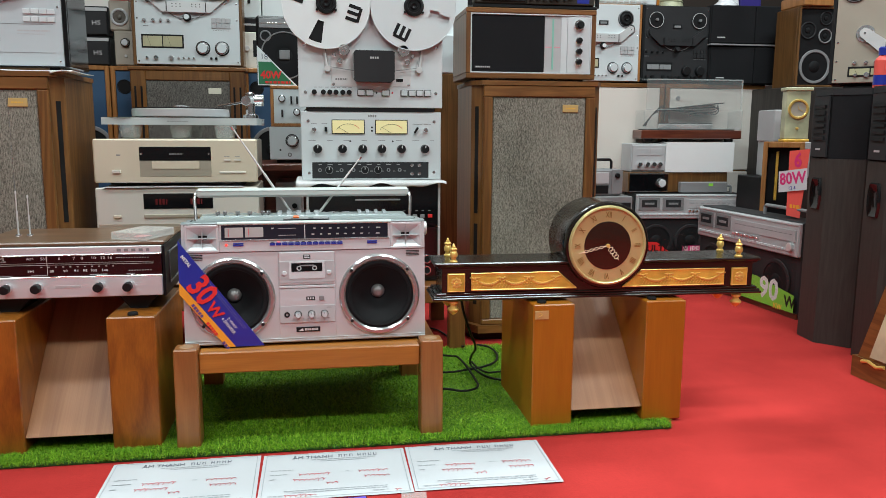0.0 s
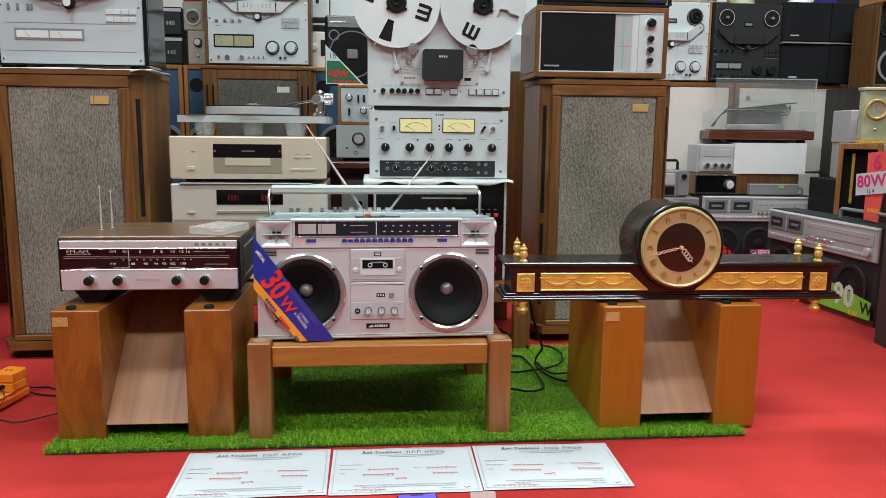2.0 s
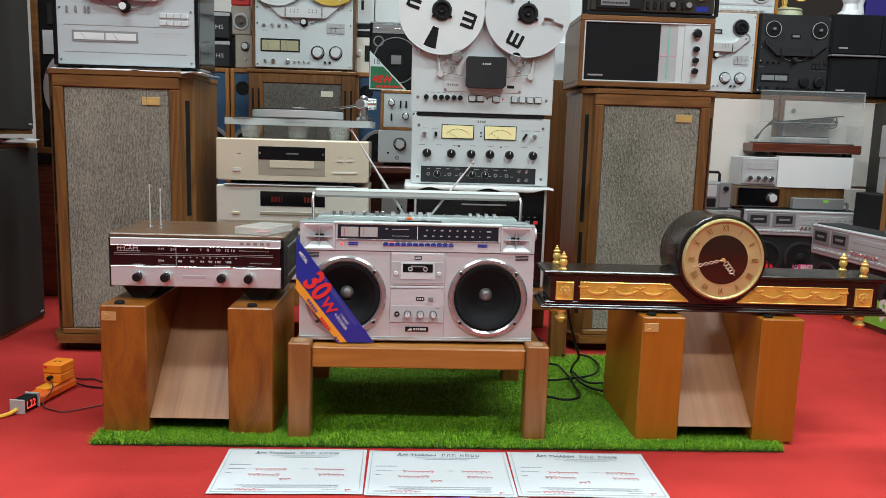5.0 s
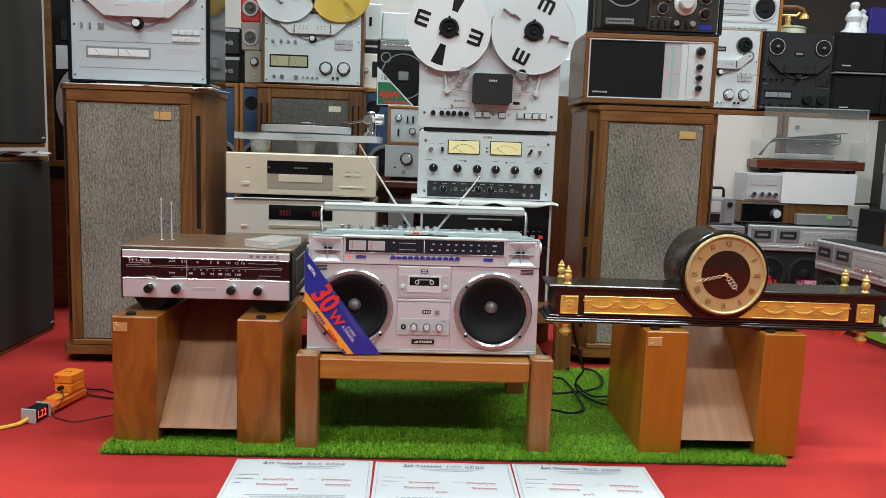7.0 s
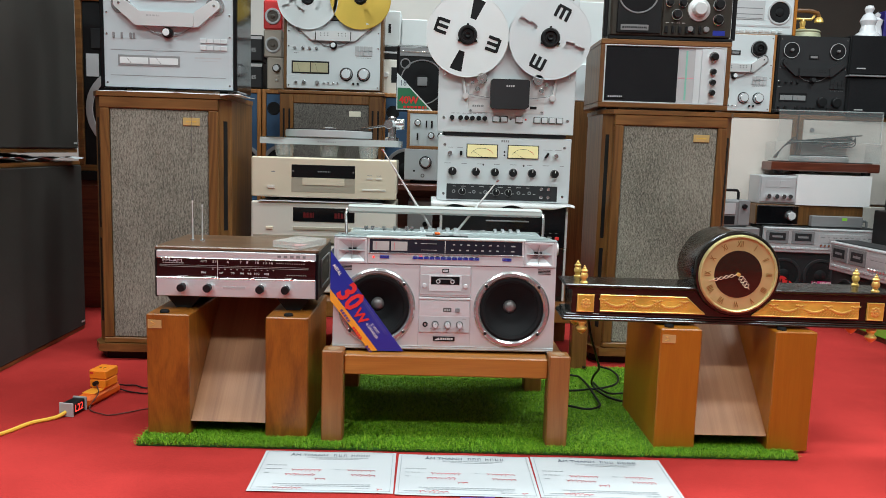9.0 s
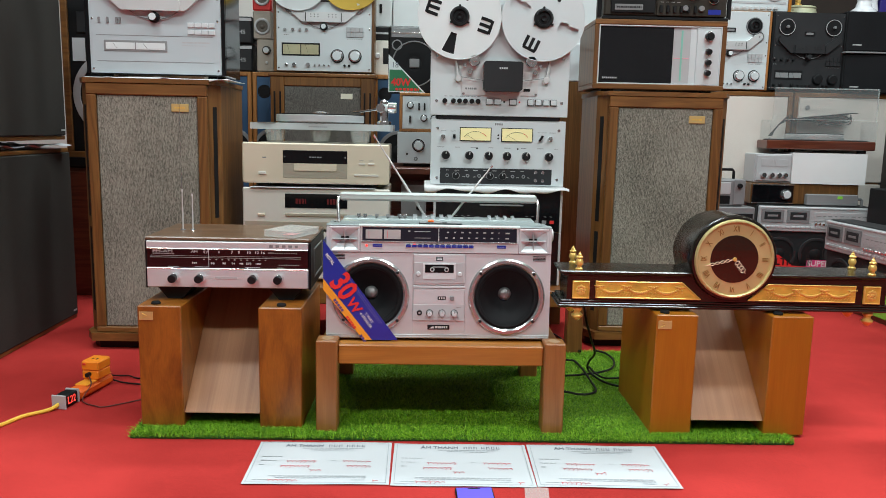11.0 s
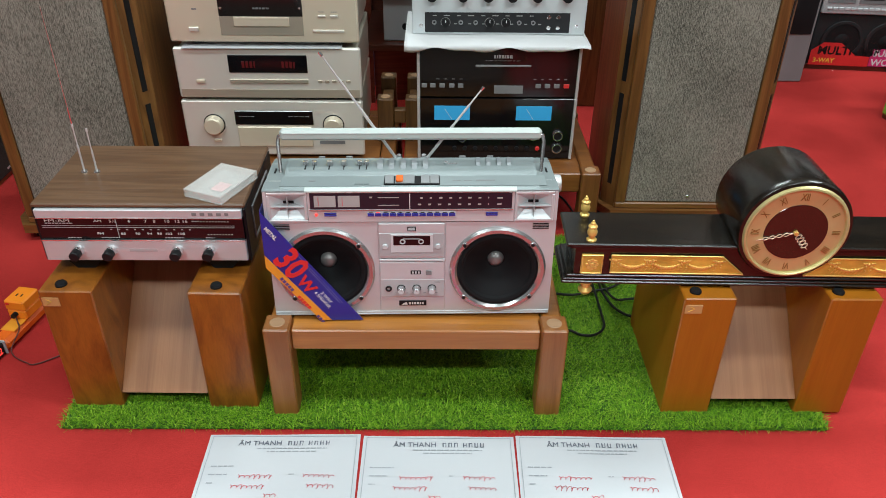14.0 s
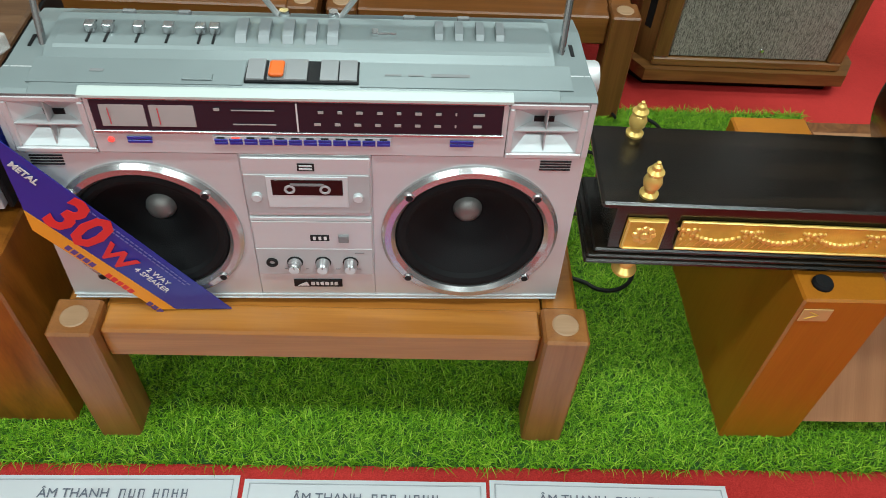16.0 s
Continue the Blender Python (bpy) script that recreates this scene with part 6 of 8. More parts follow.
def turntable():
    s = thing("turntable", (-0.402, 2.46, 0.6595), -2, "clear acrylic turntable with acrylic feet on the gold disc player", "turntable")
    plinth = [(-0.225, 0.0), (0.228, 0.0), (0.232, 0.01), (0.225, 0.27), (-0.222, 0.27)]
    part("plinth", Shape().prism(plinth, 0.042, 0.063, "z"), ACRYLIC, s, "thick clear acrylic plinth")
    part("plinth_mark", Shape().bars(-0.035, 0.025, 0.05, 0.004, 0.0, [0.006, 0.005], 0.0015), GREYP, s)
    for fx, fy in ((-0.15, 0.03), (0.13, 0.03), (0.0, 0.21), (-0.005, 0.05)):
        part("foot", Shape().lathe((fx, fy, 0), [(0, 0), (0.022, 0), (0.028, 0.006), (0.033, 0.028), (0.034, 0.042), (0, 0.042)], "z", 28), FOOTGLASS, s, "clear turned acrylic foot")
    part("platter", Shape().lathe((-0.02, 0.14, 0.063), [(0, 0.004), (0.145, 0.004), (0.148, 0.006), (0.148, 0.026), (0.144, 0.029), (0, 0.029)], "z", 64), LIGHTGREY, s)
    part("record", Shape().lathe((-0.02, 0.14, 0.092), [(0, 0), (0.146, 0), (0.146, 0.002), (0.05, 0.002), (0.0, 0.002)], "z", 64), BLACK, s)
    part("record_clamp", Shape().lathe((-0.02, 0.14, 0.094), [(0.028, 0), (0.028, 0.006), (0.012, 0.01), (0, 0.01)], "z", 28), CHROME, s)
    part("disc_on_corner", Shape().lathe((-0.17, 0.05, 0.063), [(0, 0.0004), (0.06, 0.0004), (0.06, 0.0016), (0, 0.0016)], "z", 40), mat("iridescent_disc", (0.45, 0.6, 0.5), 0.12, 0.9, 0.3, 60, 0), s)
    arm = part("tonearm_base", Shape().lathe((0.2, 0.1, 0.063), [(0, 0), (0.024, 0), (0.024, 0.01), (0.014, 0.014), (0.014, 0.05), (0, 0.05)], "z", 24), CHROME, s)
    part("tonearm_block", Shape().box(0.176, 0.212, 0.085, 0.115, 0.108, 0.128, 0.004), ALUW, arm)
    part("counterweight", Shape().lathe((0, 0.11, 0.12), [(0, 0.21), (0.018, 0.21), (0.018, 0.24), (0, 0.24)], "x", 20), CHROME, arm)
    part("arm_dial", Shape().disc(0.19, 0.118, 0.015, 0.07, 0.085, 20), CHROME, arm)
    part("arm_knob", Shape().lathe((0.2, 0.1, 0.128), [(0.01, 0), (0.014, 0.004), (0.014, 0.012), (0.006, 0.018), (0, 0.018)], "z", 18), CHROME, arm)
    part("tonearm_tube", Shape().tube([(0.195, 0.1, 0.118), (0.15, 0.16, 0.112), (0.08, 0.25, 0.105)], 0.004, 8), CHROME, arm)


turntable()

DARKTABLE = (DARKLEG, DARKRAIL, STANDT)
low_table(-0.352, 2.318, 0.0, 0.53, 0.45, 0.2165, 0.05, 0.055, "brown wooden low table under the champagne stack", DARKTABLE, 0.007)
low_table(0.192, 2.318, 0.0, 0.528, 0.45, 0.2165, 0.05, 0.055, "brown wooden low table under the black amplifier", DARKTABLE, 0.007)


# ---- the black pair and the studio recorder ----
def black_unit(at, h, label, lower):
    s = thing("amplifier", at, 0, label, "amplifier", "hi-fi components")
    w, d = 0.42, 0.36
    part("case_body", Shape().box(-w / 2 + 0.008, w / 2 - 0.008, 0.012, d, 0.006, h - 0.002, 0.003), BLACK, s)
    part("glass_front", Shape().box(-w / 2 + 0.008, w / 2 - 0.008, 0.0, 0.0118, 0.002, h - 0.002, 0.001), BLACKGLOSS, s, "black glass front")
    for k in (-1, 1):
        a, b = sorted((k * w / 2, k * (w / 2 - 0.0078)))
        part("side_trim", Shape().box(a, b, -0.001, 0.012, 0.0, h, 0.002), ALU, s)
    if lower:
        for mx in (-0.118, 0.098):
            m = part("meter", Shape().box(mx - 0.047, mx + 0.047, -0.0012, 0.0, h - 0.062, h - 0.022, 0.0005), BLUEMETER, s, "blue lit power meter")
            part("needle", Shape().tube([(mx, -0.0014, h - 0.06), (mx - 0.02, -0.0014, h - 0.03)], 0.0006, 4), PRINTW, m)
        for kx, kz, r in ((-0.168, 0.07, 0.012), (0.1, 0.07, 0.012), (0.166, 0.072, 0.0145), (0.166, 0.036, 0.0145), (-0.09, 0.064, 0.012)):
            kb = part("knob", Shape().lathe((kx, 0, kz), [(r, 0.0), (r, -0.008), (r * 0.9, -0.012), (r * 0.78, -0.012), (r * 0.72, -0.006), (0, -0.006)], "y", 24), CHROME, s, "chrome-rimmed black knob")
            part("knob_cap", Shape().disc(kx, kz, r * 0.7, -0.0085, -0.0058, 20), BLACK, kb)
        for k in range(9):
            part("push_button", Shape().disc(-0.11 + 0.028 * k, 0.033, 0.006, -0.006, 0.0, 14), RED if k == 8 else BLACK, s)
    else:
        part("disc_slot", Shape().box(-0.06, 0.082, -0.003, 0.0, h - 0.058, h - 0.053, 0.0008), GREYP, s)
        part("maker_mark", Shape().bars(-0.014, 0.034, h - 0.036, 0.0085, 0.0, [0.005, 0.0035, 0.006], 0.0018), LIGHTGREY, s)
        for row in ((-0.035, 0.055, h - 0.043, 0.0015, 0.0, [0.007, 0.01], 0.003), (-0.16, -0.08, 0.05, 0.0016, 0.0, [0.008], 0.012), (0.09, 0.18, 0.05, 0.0016, 0.0, [0.008], 0.012),):
            part("printed_line", Shape().bars(*row), GREYP, s)
        for k, kx in enumerate((-0.191, -0.169, -0.145, -0.12, -0.097, 0.104, 0.128, 0.152, 0.177)):
            part("key", Shape().box(kx - 0.007, kx + 0.007, -0.003, 0, 0.028, 0.039, 0.0008), RED if k == 8 else GREYP, s)
        part("card_slip", Shape().box(-0.01, 0.065, -0.0008, 0.0, 0.012, 0.034, 0.0002), GREYP, s)
    return s


black_unit((0.181, 2.42, 0.2095), 0.176, "black glass amplifier with two blue meters on the low table", True)
black_unit((0.181, 2.42, 0.386), 0.142, "black glass disc player with a thin slot on the amplifier", False)
sheet_of_cloth("cloth", -0.06, 0.408, 2.408, 2.7, 0.5295, 0.012, "white foam sheet between the black player and the recorder")


def recorder_amp():
    s = thing("recorder_amplifier", (0.181, 2.492, 0.531), 0, "aluminium recorder amplifier with two lit level meters", "amplifier", "hi-fi components")
    w, h = 0.445, 0.215
    part("case_body", Shape().box(-0.205, 0.205, 0.012, 0.25, 0.005, h - 0.006, 0.003), BLACK, s)
    part("front_panel", Shape().box(-w / 2, w / 2, 0.0, 0.0118, 0.0, h, 0.0015), ALUW, s)
    for mx in (-0.075, 0.062):
        m = part("meter", Shape().box(mx - 0.052, mx + 0.052, -0.004, 0.0, 0.145, 0.19, 0.0012), BLACK, s)
        part("meter_scale", Shape().box(mx - 0.0495, mx + 0.0495, -0.0048, -0.0038, 0.1475, 0.1875, 0.0006), METERGLOW, m, "cream lit meter scale")
        arc = [(mx + 0.042 * math.sin(radians(a)), -0.0052, 0.1425 + 0.034 * math.cos(radians(a))) for a in range(-62, 63, 8)]
        part("meter_arc", Shape().tube(arc, 0.0006, 4), BLACK, m)
        part("meter_red", Shape().tube(arc[-5:], 0.0009, 4), RED, m)
        part("needle", Shape().tube([(mx, -0.0053, 0.1475), (mx - 0.03, -0.0053, 0.166)], 0.0005, 4), BLACK, m)
    for kx in (-0.172, -0.094, -0.03, 0.031, 0.094, 0.17):
        part("knob_skirt", Shape().disc(kx, 0.098, 0.0165, -0.003, 0.0, 28), ALU, s)
        knob(s, "level_knob", kx, 0.098, 0.0135, -0.003, 0.018, BLACK, mark=PRINTW, turn=5)
    for kx, kz, r in ((-0.182, 0.158, 0.007), (0.172, 0.158, 0.007)):
        part("switch", Shape().disc(kx, kz, r, -0.012, 0.0, 14), CHROME, s)
    part("lever", Shape().box(-0.149, -0.141, -0.012, 0, 0.152, 0.166, 0.001), BLACK, s)
    part("lever", Shape().prism([(0.133, 0.15), (0.139, 0.149), (0.15, 0.165), (0.144, 0.168)], -0.012, 0.0), BLACK, s)
    for kx, kz in ((0.0, 0.166), (0.0, 0.155), (-0.069, 0.122), (0.066, 0.122)):
        part("screw_dot", Shape().disc(kx, kz, 0.003, -0.001, 0.0004, 10), BLACK, s)
    p = part("patch_panel", Shape().box(-0.19, 0.182, -0.002, 0.001, 0.005, 0.056, 0.001), CHARCOAL, s, "dark socket strip")
    for kx in (-0.137, -0.024, 0.018):
        knob(p, "patch_knob", kx, 0.031, 0.011, -0.002, 0.012, BLACK, mark=PRINTW)
        part("knob_ring", Shape().ring(kx, 0.031, 0.0115, 0.0125, -0.0026, -0.0018, 24, 0.0002), PRINTG, p)
    for kx in (-0.166, -0.098, -0.06, 0.052, 0.088):
        part("socket", Shape().ring(kx, 0.031, 0.003, 0.006, -0.005, -0.002, 16, 0.0006), GREYP, p)
    for kx in (0.128, 0.152):
        for kz in (0.019, 0.046):
            part("terminal", Shape().disc(kx, kz, 0.0055, -0.006, -0.002, 14), CHROME, p)
    part("patch_print", Shape().bars(-0.17, 0.1, 0.0475, 0.002, -0.002, [0.01, 0.016], 0.018).bars(-0.115, 0.11, 0.0265, 0.0018, -0.002, [0.008], 0.028), PRINTG, p)
    for row in ((-0.2, 0.2, 0.1235, 0.0016, 0.0, [0.022, 0.018], 0.035), (-0.19, -0.13, 0.176, 0.0014, 0.0, [0.018], 0.014), (0.13, 0.19, 0.176, 0.0014, 0.0, [0.03], 0.008), (-0.012, 0.014, 0.198, 0.007, 0.0, [0.005], 0.002),):
        part("printed_line", Shape().bars(*row), GREYP, s)
    screws(s, [(-0.2, 0.185), (0.2, 0.185), (-0.2, 0.022), (0.2, 0.022)], 0.0, 0.005)


recorder_amp()


def studio_deck():
    s = thing("tape_deck", (0.180, 2.485, 0.7465), 0, "large aluminium reel-to-reel recorder with two white reels", "tape deck", "tape decks")
    w, h = 0.452, 0.47
    part("case_body", Shape().box(-0.205, 0.205, 0.012, 0.2, 0.0, h - 0.01, 0.004), BLACK, s)
    part("front_panel", Shape().box(-w / 2, w / 2, 0.0, 0.0118, 0.012, h, 0.0015), ALUW, s)
    part("lower_bracket", Shape().box(-0.2, 0.2, 0.004, 0.0118, 0.0, 0.0118, 0.001), BLACK, s)
    part("inner_plate", Shape().box(-0.125, 0.125, -0.0018, 0.0, 0.078, 0.19, 0.001), ALU, s)
    part("head_cover", Shape().prism([(-0.055, 0.098), (-0.045, 0.09), (0.06, 0.09), (0.07, 0.098), (0.07, 0.18), (0.064, 0.185), (-0.05, 0.185), (-0.055, 0.18)], -0.04, -0.001), CHARCOAL, s, "dark grey head cover")
    part("cover_mark", Shape().bars(-0.006, 0.02, 0.16, 0.006, -0.04, [0.005], 0.002), LIGHTGREY, s)
    for k in (-1, 1):
        rx = 0.007 + k * 0.092
        part("guide_roller", Shape().lathe((rx, 0, 0.187), [(0, -0.03), (0.005, -0.03), (0.006, -0.026), (0.016, -0.026), (0.018, -0.023), (0.018, -0.004), (0.02, 0)], "y", 28), CHROME, s)
        part("tension_arm", Shape().tube([(0.007 + k * 0.143, -0.006, 0.132), (0.007 + k * 0.152, -0.006, 0.19)], 0.008, 10, 0.0055).disc(0.007 + k * 0.143, 0.13, 0.0105, -0.014, 0.0, 18), ALU, s)
        part("guide_post", Shape().disc(0.007 + k * 0.105, 0.152, 0.008, -0.02, -0.001, 16).disc(0.007 + k * 0.122, 0.172, 0.006, -0.02, -0.001, 14), CHROME, s)
        part("tape_line", Shape().tube([(0.007 + k * 0.15, -0.012, 0.2), (0.007 + k * 0.14, -0.012, 0.136), (0.007 + k * 0.06, -0.012, 0.125)], 0.0012, 5), GREYP, s)
    for k, kx in enumerate((-0.178, -0.15, -0.13, -0.111, -0.09, -0.07)):
        part("push_knob", Shape().disc(kx, 0.0585, 0.0078, -0.012, 0.0, 16), BLACK, s)
    for a, b in ((-0.044, -0.02), (-0.018, 0.006), (0.032, 0.057), (0.092, 0.114), (0.117, 0.139), (0.142, 0.164), (0.167, 0.189)):
        bt = part("transport_key", Shape().box(a, b, -0.004, 0.0, 0.048, 0.068, 0.001), BLACK, s)
        part("key_cap", Shape().box(a + 0.0016, b - 0.0016, -0.008, -0.0038, 0.0496, 0.0664, 0.0012), ALUW, bt)
    for kx in (0.016, 0.066):
        part("lamp_dot", Shape().disc(kx, 0.0585, 0.0028, -0.002, 0.0, 10), RED if kx > 0.05 else BLACK, s)
    part("counter", Shape().box(0.078, 0.1, -0.003, -0.0016, 0.093, 0.102, 0.0005), BLACK, s)
    for row in ((-0.18, -0.06, 0.073, 0.0015, 0.0, [0.01, 0.014], 0.006), (-0.112, -0.075, 0.096, 0.006, -0.0018, [0.006, 0.004], 0.002),):
        part("printed_line", Shape().bars(*row), GREYP, s)
    screws(s, [(-0.205, 0.058), (0.205, 0.058), (-0.205, 0.2), (0.205, 0.2), (-0.205, 0.45), (0.205, 0.45), (-0.118, 0.083), (0.118, 0.083)], 0.0, 0.005)
    for rx, turn in ((-0.137, -8), (0.131, -15)):
        y, rz = -0.026, 0.3215
        part("spindle", Shape().lathe((rx, 0, rz), [(0.02, y), (0.02, 0.0)], "y", 16), CHROME, s)
        fl = reel(s, rx, rz, 0.134, y, WHITE if rx < 0 else ALUW, [(80, 11), (260, 11)] if rx < 0 else [(170, 14), (350, 14)], turn, pack=0.92 if rx < 0 else 0.3)
        hub(s, rx, rz, y, 0.031)
        # the maker's three-stroke sign, twice on each flange
        for side in (0, 1):
            ang = radians(turn + (170 + 180 * side if rx < 0 else 80 + 180 * side))
            d, n = Vector((math.cos(ang), math.sin(ang))), Vector((-math.sin(ang), math.cos(ang)))
            c0 = Vector((rx, rz)) + d * 0.085
            sign = Shape()
            for o in (-0.019, 0.0, 0.019):
                p0, p1 = c0 + n * o - d * 0.018, c0 + n * o + d * 0.018
                q = n * 0.0052
                sign.prism([tuple(p0 - q), tuple(p1 - q), tuple(p1 + q), tuple(p0 + q)], y - 0.0013, y - 0.0006)
            p0, p1 = c0 - n * 0.022 + d * 0.02, c0 + n * 0.022 + d * 0.02
            q = d * 0.0045
            sign.prism([tuple(p0 - q), tuple(p1 - q), tuple(p1 + q), tuple(p0 + q)], y - 0.0013, y - 0.0006)
            part("flange_sign", sign, BLACK, fl, "black three-stroke printed sign")


studio_deck()


# ---- radios on the right-hand speaker ----
def table_radio():
    s = thing("table_radio", (0.690, 2.455, 0.848), -1, "walnut table radio with black grille on the tall speaker", "radio")
    w, h, d = 0.425, 0.218, 0.26
    for k in (-1, 1):
        part("foot", Shape().box(k * 0.16 - 0.02, k * 0.16 + 0.02, 0.02, 0.2, 0.0, 0.006, 0.001), BLACK, s)
    z0, z1 = 0.006, 0.006 + h
    part("case_board", Shape().box(-w / 2, w / 2, 0, d, z1 - 0.016, z1, 0.002), CABX, s)
    part("case_board", Shape().box(-w / 2, w / 2, 0, d, z0, z0 + 0.016, 0.002), CABX, s)
    for k in (-1, 1):
        a, b = sorted((k * w / 2, k * (w / 2 - 0.014)))
        part("case_side", Shape().box(a, b, 0.0005, d, z0 + 0.0162, z1 - 0.0162, 0.002), CABZ, s)
    part("case_back", Shape().box(-w / 2 + 0.0142, w / 2 - 0.0142, 0.03, d - 0.005, z0 + 0.0162, z1 - 0.0162, 0.001), BLACK, s)
    part("grille", Shape().box(-w / 2 + 0.019, 0.043, 0.006, 0.03, z0 + 0.021, z1 - 0.021, 0.002), BLACKCLOTH, s, "black cloth grille")
    fr = Shape()
    for a, b, c, e in ((-w / 2 + 0.0145, w / 2 - 0.0145, z1 - 0.0205, z1 - 0.0165), (-w / 2 + 0.0145, w / 2 - 0.0145, z0 + 0.0165, z0 + 0.0205), (-w / 2 + 0.0145, -w / 2 + 0.0185, z0 + 0.0205, z1 - 0.0205), (w / 2 - 0.0185, w / 2 - 0.0145, z0 + 0.0205, z1 - 0.0205)):
        fr.box(a, b, 0.002, 0.03, c, e, 0.0008)
    part("chrome_frame", fr, ALUW, s)
    dl = part("tuning_scale", Shape().box(0.0435, 0.118, 0.008, 0.03, z0 + 0.021, z1 - 0.021, 0.001), LIGHTGREY, s, "pale tuning scale with green and pink bands")
    part("scale_band", Shape().box(0.068, 0.074, 0.0068, 0.008, z0 + 0.03, z1 - 0.03, 0.0003), mat("pale_green_band", (0.25, 0.55, 0.45), 0.4, 0, 0.05, 60, 0), dl)
    part("scale_band", Shape().box(0.046, 0.096, 0.0072, 0.008, 0.105, 0.108, 0.0003), mat("pale_pink_band", (0.75, 0.35, 0.4), 0.4, 0, 0.05, 60, 0), dl)
    part("scale_glass", Shape().box(0.098, 0.118, 0.0065, 0.008, z0 + 0.021, z1 - 0.021, 0.0005), ALUW, dl)
    part("knob_panel", Shape().box(0.1185, w / 2 - 0.0185, 0.004, 0.03, z0 + 0.021, z1 - 0.021, 0.001), ALUW, s)
    for kz, r in ((0.176, 0.0165), (0.128, 0.0115), (0.094, 0.0115), (0.061, 0.0115)):
        kb = part("knob_ring", Shape().disc(0.156, kz, r, -0.004, 0.004, 24), CHROME, s)
        part("knob_cap", Shape().lathe((0.156, 0, kz), [(0, -0.018), (r * 0.55, -0.018), (r * 0.72, -0.015), (r * 0.76, -0.004)], "y", 20), BLACK, kb)
    pl = part("maker_plate", Shape().box(-0.185, -0.13, 0.004, 0.006, z0 + 0.03, z0 + 0.041, 0.0005), BLACK, s)
    part("plate_mark", Shape().bars(-0.181, -0.134, z0 + 0.033, 0.005, 0.004, [0.004], 0.002), LIGHTGREY, pl)


table_radio()


def world_receiver():
    s = thing("world_receiver", (0.705, 2.47, 1.073), -1, "black multi-band receiver with many knobs on the table radio", "radio")
    w, h, d = 0.395, 0.3, 0.14
    part("case_body", Shape().box(-w / 2, w / 2, 0.004, d, 0.012, h, 0.006), OLIVE, s)
    part("base_skirt", Shape().box(-w / 2 - 0.006, w / 2 + 0.006, -0.001, d, 0.0, 0.0118, 0.003), BLACK, s)
    part("speaker_panel", Shape().box(-w / 2 + 0.02, -0.035, -0.002, 0.004, 0.022, h - 0.02, 0.002), BLACK, s)
    part("speaker_ring", Shape().ring(-0.112, 0.15, 0.062, 0.067, -0.005, -0.002, 48, 0.001), GREYP, s)
    part("speaker_mesh", Shape().lathe((-0.112, 0, 0.15), [(0, -0.004), (0.05, -0.0035), (0.0615, -0.002)], "y", 40), CONE, s)
    part("maker_plate", Shape().box(-0.165, -0.075, -0.004, -0.0018, 0.03, 0.048, 0.0006), GREYP, s)
    part("plate_mark", Shape().bars(-0.16, -0.08, 0.036, 0.006, -0.004, [0.006, 0.004], 0.002), BLACK, s)
    part("control_panel", Shape().box(-0.03, w / 2 - 0.006, -0.003, 0.004, 0.014, h - 0.015, 0.002), OLIVE, s)
    for x, z, r in ((-0.01, 0.12, 0.014), (0.032, 0.12, 0.014), (0.015, 0.083, 0.018), (0.15, 0.118, 0.02), (0.15, 0.07, 0.018), (0.02, 0.17, 0.018), (0.15, 0.17, 0.02)):
        kb = part("dial_ring", Shape().ring(x, z, r * 0.8, r, -0.008, -0.003, 28, 0.001), CHROME, s)
        part("dial_knob", Shape().disc(x, z, r * 0.72, -0.02, -0.003, 24), BLACK, kb)
    tk = part("tuning_knob", Shape().lathe((0.085, 0, 0.1), [(0, -0.03), (0.018, -0.03), (0.022, -0.026), (0.024, -0.01), (0.036, -0.008), (0.037, -0.003)], "y", 40), ALU, s, "large chrome tuning knob")
    for k in range(6):
        part("switch", Shape().box(-0.022 + 0.022 * k, -0.013 + 0.022 * k, -0.01, -0.003, 0.024, 0.046, 0.001), BLACK, s)
    for k in range(2):
        part("small_knob", Shape().disc(0.06 + 0.052 * k, 0.038, 0.009, -0.012, -0.003, 18), GREYP, s)
    part("blue_plate", Shape().box(0.135, 0.175, -0.004, -0.0028, 0.02, 0.036, 0.0005), BLUE, s)
    for row in ((-0.02, 0.17, 0.145, 0.002, -0.003, [0.012, 0.02], 0.02), (-0.02, 0.05, 0.056, 0.0016, -0.003, [0.01], 0.008),):
        part("printed_line", Shape().bars(*row), PRINTG, s)
    for k in (-1, 1):
        part("handle_bar", Shape().tube([(k * (w / 2 + 0.012), 0.02, 0.01), (k * (w / 2 + 0.012), 0.02, h - 0.02)], 0.007, 10), BLACK, s)


world_receiver()


# ---- left side: dark speakers facing the aisle ----
def side_speaker(y0, y1, z0, z1, label):
    s = thing("box_speaker", (-1.33, (y0 + y1) / 2, z0), 90, label, "speaker", "dark box speakers")
    hw, h = (y1 - y0) / 2, z1 - z0
    part("cabinet", Shape().box(-hw, hw, 0.012, 0.36, 0, h, 0.004), CABD, s)
    for za in (0, h - 0.014):
        part("edge_trim", Shape().box(-hw, hw, 0.0, 0.0118, za, za + 0.014, 0.002), CABX, s)
    part("grille", Shape().box(-hw + 0.004, hw - 0.004, -0.006, 0.0118, 0.0145, h - 0.0145, 0.004), AISLE, s, "charcoal cloth grille")
    part("badge", Shape().box(hw - 0.04, hw - 0.015, -0.0075, -0.0058, 0.03, 0.036, 0.0004), LIGHTGREY, s)


